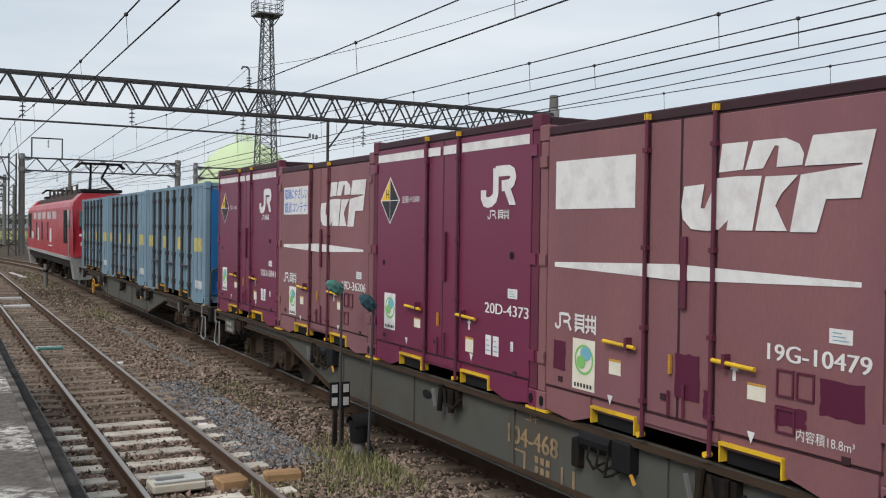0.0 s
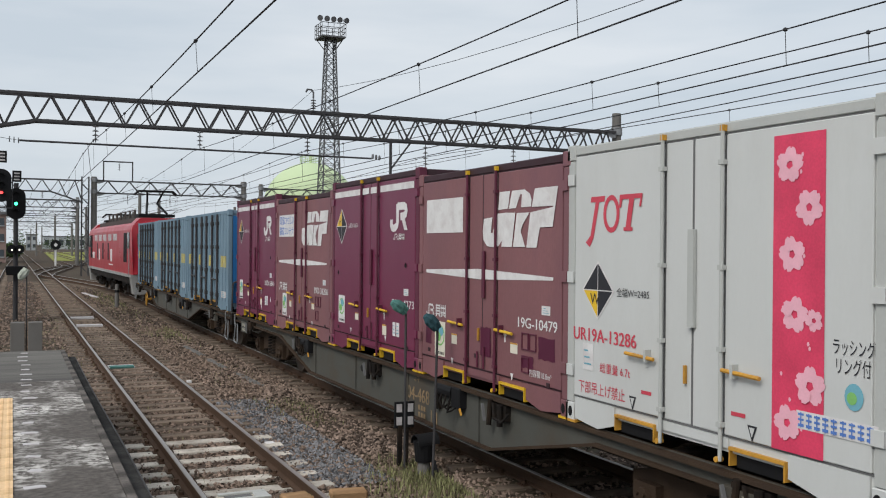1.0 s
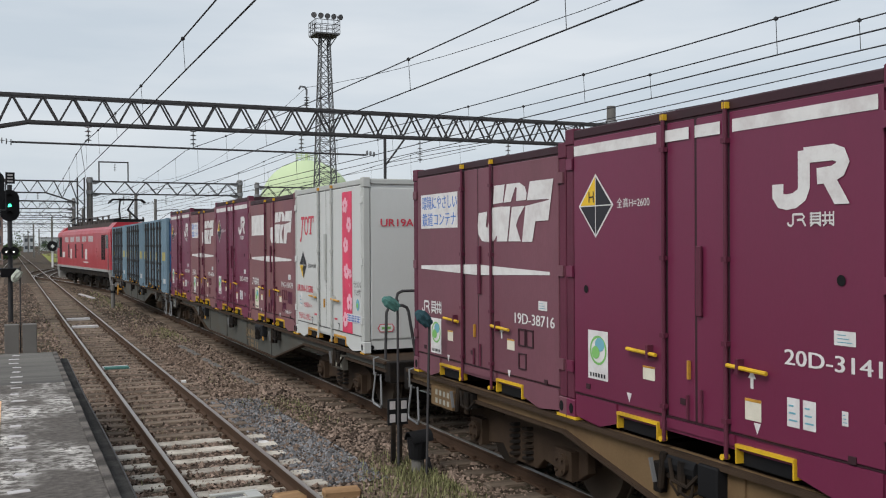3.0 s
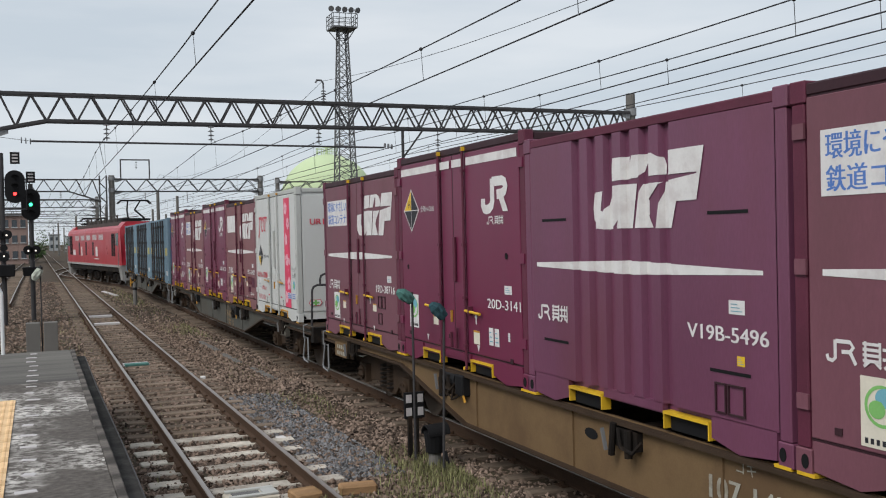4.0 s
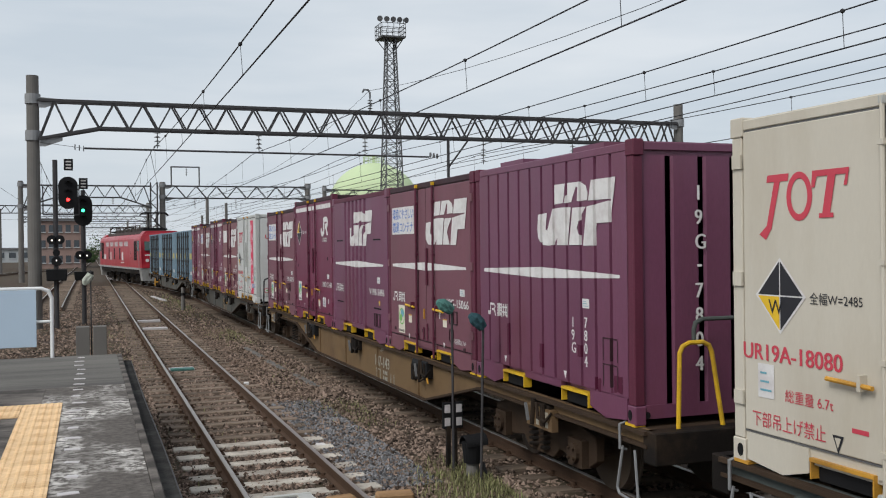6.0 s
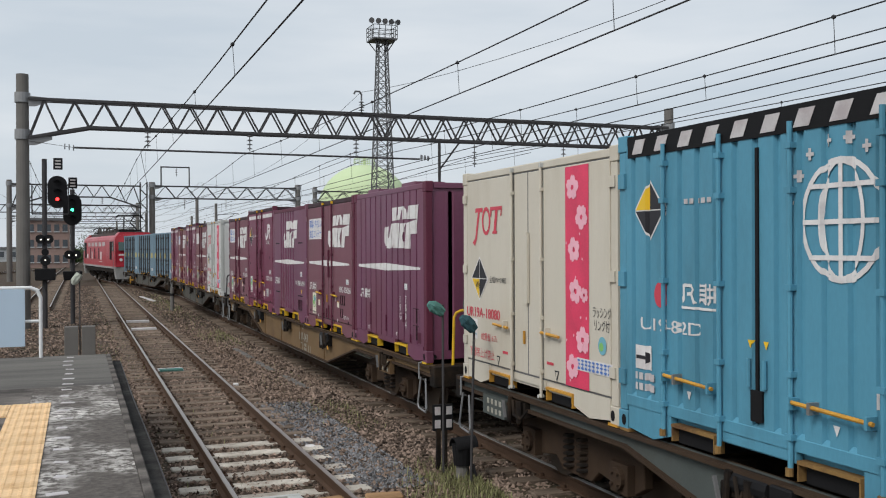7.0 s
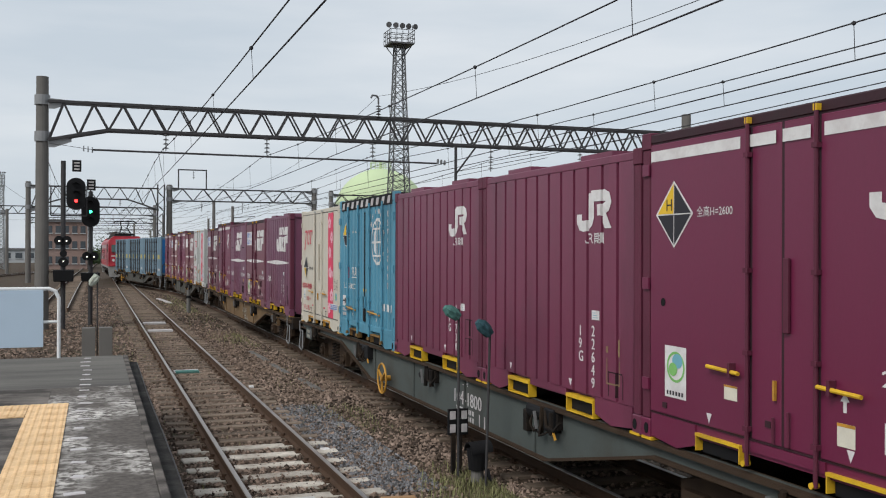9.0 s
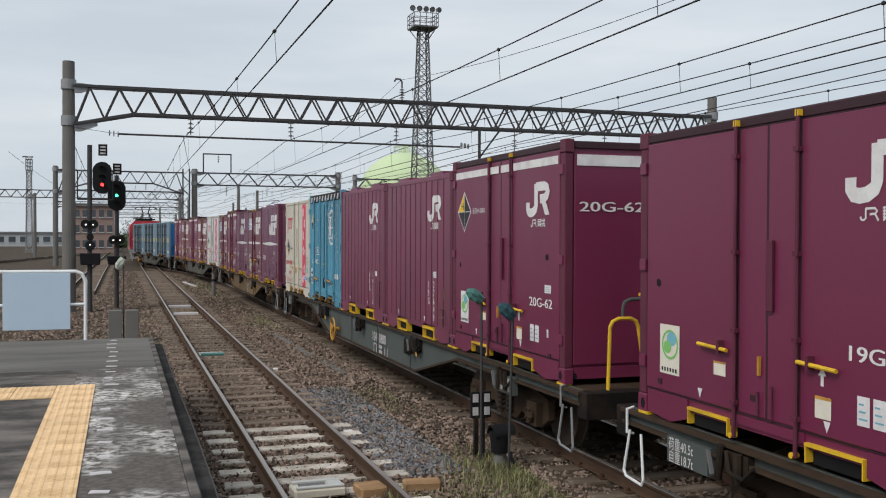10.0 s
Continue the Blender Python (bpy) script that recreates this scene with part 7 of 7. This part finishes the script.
# ---------------------------------------------------------------- signals and small things by the track
def colour_signal(x, y, z, lamp, label, back):
    root = thing("colour_light_signal", label, "railway signal", group="colour light signals")
    b = B()
    rod(b, (x + back, y + 0.25, -0.4), (x + back, y + 0.25, z + (1.15 if back < 0 else 0.75)), 0.085, 12)
    part("post", b, M["galv"], root)
    b = B()
    n = 28
    pts = [(x + 0.32 * math.cos(k * math.tau / n), z + (0.24 if math.sin(k * math.tau / n) > 0 else -0.24) + 0.32 * math.sin(k * math.tau / n)) for k in range(n)]
    prism(b, pts, "y", y, y + 0.05)
    board = part("target_board", b, M["black"], root, "black oval target board", bevel=0.006)
    b = B()
    box(b, x - 0.14, x + 0.14, y + 0.052, y + 0.24, z - 0.42, z + 0.42)
    part("lamp_case", b, M["black"], root)
    for k, dz in enumerate((0.30, 0.0, -0.30)):
        b = B()
        on = (lamp == "red_lamp" and k == 2) or (lamp == "green_lamp" and k == 1)
        disc(b, (x, y - 0.012, z + dz * (0.8 if on else 1)), "y", 0.055 if on else 0.09, 0.02, 16)
        part("lens", b, M[lamp] if on else M["black"], board)
        b = B()
        for q in range(7):
            a = math.radians(20 + 140 * q / 6)
            a2 = math.radians(20 + 140 * (q + 1) / 6)
            if q < 6:
                bar(b, (x + 0.11 * math.cos((a + a2) / 2), y - 0.16, z + dz + 0.11 * math.sin((a + a2) / 2)), (x + 0.11 * math.cos((a + a2) / 2), y, z + dz + 0.11 * math.sin((a + a2) / 2)), 0.055, 0.008)
        part("hood", b, M["black"], board)
    # round call-on lamps and the box below
    zl = z - 1.62
    for s in (-1, 1):
        b = B()
        disc(b, (x + back + s * 0.13, y + 0.08, zl), "y", 0.16, 0.14, 18)
        hd = part("shunt_lamp", b, M["black"], root)
        b = B()
        disc(b, (x + back + s * 0.12, y + 0.0, zl - 0.02), "y", 0.028, 0.02, 10)
        part("shunt_lens", b, M["white_lamp"], hd)
    if back < 0:
        b = B()
        disc(b, (x + back + 0.02, y + 0.08, zl - 0.75), "y", 0.17, 0.14, 18)
        disc(b, (x + back + 0.02, y + 0.08, zl - 0.45), "y", 0.12, 0.12, 14)
        hd = part("shunt_lamp", b, M["black"], root)
        b = B()
        disc(b, (x + back + 0.02, y + 0.0, zl - 0.72), "y", 0.024, 0.02, 10)
        part("shunt_lens", b, M["white_lamp"], hd)
    b = B()
    prism(b, [(x + back - 0.30, zl - 0.92), (x + back + 0.30, zl - 0.92), (x + back + 0.34, zl - 0.60), (x + back - 0.34, zl - 0.60)] if back >= 0 else [(x + back - 0.30, zl - 1.42), (x + back + 0.34, zl - 1.42), (x + back + 0.36, zl - 1.02), (x + back - 0.32, zl - 1.02)], "y", y - 0.1, y + 0.4)
    part("relay_box", b, M["black"], root, bevel=0.02)
    b = B()
    box(b, x + 0.02 - 0.15, x + 0.02 + 0.15, y + 0.1, y + 0.13, z + 0.78, z + 1.18)
    sp = part("name_plate", b, M["black"], root, "small framed sign plate")
    b = B()
    for k in range(3):
        box(b, x - 0.07, x + 0.11, y + 0.092, y + 0.098, z + 0.84 + 0.11 * k, z + 0.89 + 0.11 * k)
    part("plate_bars", b, M["mark_grey"], sp)
    if back < 0:
        b = B()
        bar(b, (x + back, y + 0.25, z - 0.75), (x + 0.35, y + 0.25, z - 0.75), 0.05)
        bar(b, (x + 0.35, y + 0.25, z - 0.75), (x + 0.35, y + 0.25, z + 0.3), 0.04)
        bar(b, (x + back - 0.4, y + 0.25, z - 0.75), (x + back, y + 0.25, z - 0.75), 0.05)
        bar(b, (x + back - 0.4, y + 0.25, z - 0.75), (x + back - 0.4, y + 0.25, z + 0.25), 0.04)
        part("cage", b, M["galv"], root)


colour_signal(-0.545, 36.0, 4.50, "red_lamp", "colour light signal on a post showing red", -0.42)
colour_signal(-0.075, 37.6, 3.95, "green_lamp", "colour light signal on a post showing green", 0.0)


def hooded_rod(x, y, top, tilt, mat, label, base=-0.2, lean=0.0, size=1.0):
    """A thin rod with a canvas hood tied over its head."""
    root = thing("hooded_rod", label, "trackside rod")
    b = B()
    rod(b, (x, y, base - 0.05), (x + lean, y, top), 0.016, 8)
    part("rod", b, M["galv"], root)
    b = B()
    rings = [(0.02, 0.02), (0.055, 0.0), (0.070, 0.08), (0.066, 0.16), (0.035, 0.22), (0.0, 0.23)]
    d = Vector((math.sin(tilt), 0, math.cos(tilt)))
    a, e = d.orthogonal().normalized(), d.cross(d.orthogonal().normalized())
    prev = None
    for r, t in rings:
        ringv = [b.verts.new(Vector((x + lean, y, top - 0.10)) + d * t * size + (a * math.cos(k * math.tau / 14) + e * math.sin(k * math.tau / 14)) * max(r, 0.004) * size * (1 + 0.16 * math.sin(k * 2.3 + t * 20))) for k in range(14)]
        if prev:
            for k in range(14):
                b.faces.new((prev[k], prev[(k + 1) % 14], ringv[(k + 1) % 14], ringv[k]))
        prev = ringv
    part("hood", b, M[mat], root)
    return root


hooded_rod(4.22, 11.0, 1.85, -1.0, "cap_green", "thin rod with a green canvas hood")
hooded_rod(4.27, 10.25, 1.70, -0.8, "cap_dark", "thin rod with a dark teal canvas hood", lean=0.05)
hooded_rod(0.14, 26.0, 2.02, -2.6, "cap_pale", "thin rod with a pale canvas hood", size=1.4)


def dwarf_signal():
    x, y = 4.27, 11.15
    root = thing("dwarf_signal", "low black shunting signal with four pale squares", "shunting signal")
    b = B()
    bar(b, (x - 0.06, y, -0.25), (x - 0.06, y, 0.34), 0.05)
    bar(b, (x + 0.04, y, -0.25), (x + 0.04, y, 0.34), 0.03)
    part("post", b, M["under"], root)
    b = B()
    box(b, x - 0.13, x + 0.13, y - 0.02, y + 0.02, 0.30, 0.62)
    pl = part("target_plate", b, M["black"], root, bevel=0.004)
    for dx in (-0.075, 0.075):
        for dz in (0.385, 0.545):
            b = B()
            box(b, x + dx - 0.036, x + dx + 0.036, y - 0.027, y - 0.0205, dz - 0.05, dz + 0.05)
            part("reflector", b, M["mark_grey"], pl, "pale square reflector")
    root = thing("ground_lamp", "dark hooded lamp on a concrete stub beside the track", "trackside lamp")
    x, y = 4.33, 10.65
    b = B()
    rod(b, (x, y, -0.3), (x, y, -0.02), 0.085, 14, 0.075)
    part("stub", b, M["concrete"], root)
    b = B()
    rod(b, (x, y, -0.02), (x, y, 0.22), 0.105, 16, 0.13)
    part("lamp_body", b, M["black"], root)
    b = B()
    n = 14
    for k in range(n):
        a0, a1 = math.pi * k / n, math.pi * (k + 1) / n
        f = [(x - 0.12, y + 0.13 * math.cos(a0), 0.18 + 0.12 * math.sin(a0)), (x + 0.15, y + 0.13 * math.cos(a0), 0.20 + 0.12 * math.sin(a0)), (x + 0.15, y + 0.13 * math.cos(a1), 0.20 + 0.12 * math.sin(a1)), (x - 0.12, y + 0.13 * math.cos(a1), 0.18 + 0.12 * math.sin(a1))]
        g = [(px, y + (py - y) * 0.9, 0.18 + (pz - 0.18) * 0.9) for px, py, pz in f]
        vo, vi = [b.verts.new(p) for p in f], [b.verts.new(p) for p in g]
        b.faces.new(vo)
        b.faces.new(vi[::-1])
        b.faces.new((vo[0], vo[3], vi[3], vi[0]))
        b.faces.new((vo[1], vi[1], vi[2], vo[2]))
    bmesh.ops.remove_doubles(b, verts=b.verts, dist=1e-4)
    part("hood", b, M["black"], root, "worn black half-round hood")
    b = B()
    for k in range(3):
        pipe(b, [(x + 0.02 * k + 0.06, y - 0.1, 0.0), (x + 0.10, y - 0.12 - 0.03 * k, -0.12), (x + 0.08 + 0.02 * k, y - 0.10, -0.26)], 0.010, 5)
    part("cable", b, M["black"], root)


dwarf_signal()


def platform_sign():
    root = thing("barrier_sign", "pale blue board on a white pipe barrier at the platform end", "sign")
    x1, x0, y, z = -0.44, -1.95, 16.12, 0.88
    b = B()
    pipe(b, [(x0, y, z), (x0, y, z + 0.98), (x0 + 0.06, y, z + 1.07), (x1 - 0.14, y, z + 1.07), (x1 - 0.05, y, z + 1.03), (x1, y, z + 0.92), (x1, y, z)], 0.028, 10)
    rod(b, (x0, y, z + 0.56), (x1, y, z + 0.56), 0.022, 8)
    part("pipe_frame", b, M["pipe_white"], root)
    b = B()
    box(b, -1.62, -0.66, y - 0.05, y - 0.032, z + 0.18, z + 1.05)
    part("board", b, M["board_blue"], root, bevel=0.003)
    root = thing("foot_clamp", "yellow metal clamp on the ground beyond the platform", "clamp")
    b = B()
    prism(b, [(-1.12, -0.22), (-0.84, -0.22), (-0.88, 0.02), (-0.98, 0.16), (-1.08, 0.02)], "y", 18.2, 18.4)
    part("clamp_body", b, M["yellow"], root, bevel=0.02)


platform_sign()


def relay_cabinet():
    root = thing("relay_cabinet", "pair of low grey concrete cable boxes", "cable box")
    for dx in (-0.26, 0.14):
        b = B()
        box(b, 0.20 + dx - 0.16, 0.20 + dx + 0.16, 25.6, 25.95, -0.25, 0.62)
        part("box", b, M["concrete"], root, bevel=0.01)


relay_cabinet()
b = B()
rod(b, (3.98, 44.2, -0.3), (3.98, 44.2, 0.80), 0.09, 12, 0.08)
marker = thing("marker_post", "white concrete clearance post between the tracks", "marker post")
part("post", b, M["concrete"], marker)
b = B()
rod(b, (3.98, 44.2, 0.45), (3.98, 44.2, 0.56), 0.093, 12)
part("band", b, M["black"], marker)


def block(name, label, category, x0, x1, y0, y1, z0, z1, mat, bevel=0.012, turn=0.0):
    b = B()
    box(b, x0 - (x0 + x1) / 2, x1 - (x0 + x1) / 2, y0 - (y0 + y1) / 2, y1 - (y0 + y1) / 2, z0, z1)
    ob = solid(name, b, M[mat], label, category, bevel=bevel)
    ob.matrix_basis = pose((x0 + x1) / 2, (y0 + y1) / 2, 0, 0, 0, turn)
    return ob


cover = thing("switch_cover", "cream frame cover lying between the rails", "track cover", pose(2.02, 9.95, 0, 0, 0, 2))
b = B()
box(b, -0.27, 0.27, -0.16, 0.16, -0.16, -0.06)
part("base", b, M["cream"], cover, bevel=0.02)
b = B()
box(b, -0.20, 0.08, -0.08, 0.07, -0.058, -0.05)
part("slot", b, M["gasket"], cover)
b = B()
box(b, -0.25, 0.25, 0.09, 0.15, -0.06, -0.035)
box(b, -0.25, 0.25, -0.15, -0.09, -0.06, -0.035)
box(b, 0.10, 0.25, -0.088, 0.088, -0.06, -0.04)
part("rim", b, M["white_rail"], cover, bevel=0.006)
block("wood_block", "rust-orange wooden packing block on the ballast", "wood block", 2.42, 2.72, 9.75, 10.05, -0.2, -0.08, "tie_orange", 0.02, 6)
block("wood_block", "rust-orange wooden packing block on the ballast", "wood block", 2.95, 3.35, 9.85, 10.05, -0.2, -0.09, "tie_orange", 0.02, -8)
block("wood_block", "rust-orange wooden packing block on the ballast", "wood block", 1.0, 1.35, 9.35, 9.6, -0.2, -0.10, "tie_orange", 0.02, 4)
block("white_block", "small white survey block on a tie end", "survey block", 2.99, 3.11, 12.98, 13.10, -0.2, -0.145, "mark_white", 0.01, 5)
block("white_block", "small white survey block on a tie end", "survey block", 2.97, 3.07, 19.45, 19.57, -0.2, -0.14, "mark_white", 0.01, -4)
plate = thing("green_cover", "green and white track cover between the rails", "track cover")
b = B()
box(b, 1.74, 2.28, 22.05, 22.5, -0.2, -0.125)
part("base", b, M["mark_grey"], plate, bevel=0.01)
b = B()
box(b, 1.76, 2.26, 22.02, 22.30, -0.15, -0.115)
part("green_strip", b, M["cap_green"], plate)
for i, (x0, y0, y1) in enumerate(((4.02, 26.6, 24.2), (4.15, 20.6, 18.6), (4.05, 23.4, 21.6))):
    block("cable_trough", "pale concrete cable trough lid half sunk in ballast", "cable trough", x0, x0 + 0.14, y1, y0, -0.23, -0.165, "concrete", 0.01, 1.5)
for y in (37.2, 33.6):
    block("white_tie_cap", "pale concrete slab between the rails", "track slab", 1.75, 2.55, y, y + 0.35, -0.2, -0.10, "mark_grey", 0.01)
block("long_board", "pale board lying on the ballast", "board", 3.5, 3.7, 52.0, 57.0, -0.22, -0.14, "mark_grey", 0.01, 4)
sig = thing("route_indicator", "small round black indicator on a white post", "indicator")
b = B()
rod(b, (4.7, 128.0, -0.3), (4.7, 128.0, 1.9), 0.12, 10)
part("post", b, M["mark_white"], sig)
b = B()
disc(b, (4.7, 127.85, 2.4), "y", 0.62, 0.1, 18)
part("disc", b, M["black"], sig)
b = B()
prism(b, [(4.45, 2.4), (4.7, 2.15), (4.95, 2.4), (4.7, 2.65)], "y", 127.78, 127.79)
part("diamond", b, M["mark_white"], sig)


# ---------------------------------------------------------------- ballast, ties, weeds
stones("ballast_stones", 30000, bed(0.95, 4.9, 7.2, 34), (0.018, 0.042), M["stone"], "brown and grey crushed stone ballast")
stones("grey_ballast_stones", 5500, bed(3.0, 3.9, 10.5, 17), (0.018, 0.040), M["stone_grey"], "fresh blue-grey crushed stone")
stones("right_ballast_stones", 6500, bed(4.9, 7.4, 5.5, 22), (0.020, 0.045), M["stone"], "brown ballast below the train")
stones("far_ballast_stones", 22000, bed(-4.0, 4.7, 17, 75), (0.025, 0.06), M["stone"], "brown ballast and debris beyond the platform")
make_ties(near_track, near_x, 6.6, 75.0, lambda y: y < 13.9)
make_ties(train_track, train_x, 4.2, 80.0, lambda y: False, 2.1, 0.60)
make_ties(left_track, left_x, 47.0, 110.0, lambda y: False, 2.0, 0.7)


def weeds():
    verts, faces = [], []
    for (cx, cy, sx, sy, n, h) in ((4.22, 10.2, 0.30, 0.55, 1700, 0.11), (3.75, 9.5, 0.45, 0.35, 800, 0.07), (4.15, 15.6, 0.28, 0.8, 330, 0.08), (4.0, 20.5, 0.35, 1.0, 160, 0.07), (4.2, 30, 0.35, 1.6, 380, 0.13), (4.2, 48, 0.8, 6, 700, 0.16), (2.75, 9.3, 0.08, 0.3, 160, 0.16), (0.95, 12, 0.05, 3.0, 250, 0.10), (-2.5, 20, 1.2, 1.2, 300, 0.10), (1.2, 30, 0.5, 8, 400, 0.10)):
        for i in range(n):
            x, y = random.gauss(cx, sx), random.gauss(cy, sy)
            if x > 4.45 and y < 60:
                x = 4.45 - (x - 4.45) * 0.5
            hh, a = h * random.uniform(0.4, 1.3), random.uniform(0, math.tau)
            w, lean = 0.004 + 0.003 * random.random(), random.uniform(0.1, 0.7) * hh
            dx, dy = math.cos(a), math.sin(a)
            k = len(verts)
            verts += [(x - dy * w, y + dx * w, -0.21), (x + dy * w, y - dx * w, -0.21), (x + dx * lean * 0.4 + dy * w * 0.7, y + dy * lean * 0.4 - dx * w * 0.7, -0.2 + hh * 0.6), (x + dx * lean * 0.4 - dy * w * 0.7, y + dy * lean * 0.4 + dx * w * 0.7, -0.2 + hh * 0.6), (x + dx * lean, y + dy * lean, -0.2 + hh)]
            faces += [(k, k + 1, k + 2, k + 3), (k + 3, k + 2, k + 4)]
    me = bpy.data.meshes.new("weeds")
    me.from_pydata(verts, [], faces)
    me.materials.append(M["grass"])
    tagged(new("weeds", me), "dry green weeds growing through the ballast", "weeds", kind="stuff")


weeds()


# ---------------------------------------------------------------- what moves
def motions():
    for root, on, place in MOVING:
        rows = []
        for t in TIMES:
            if place is None:
                c, pivot = on
                rows.append((t, ride(c + pivot, c - pivot, t)))
            else:
                _, c, pivot = on
                rows.append((t, ride(c + pivot, c - pivot, t) @ pose(0, place - c, 0.945)))
        walk(root, rows)
    for w, y, r in WHEELS:
        walk(w, [(i * 0.1, pose(0, y, r, -math.degrees(run(i * 0.1) / r))) for i in range(101)])


motions()
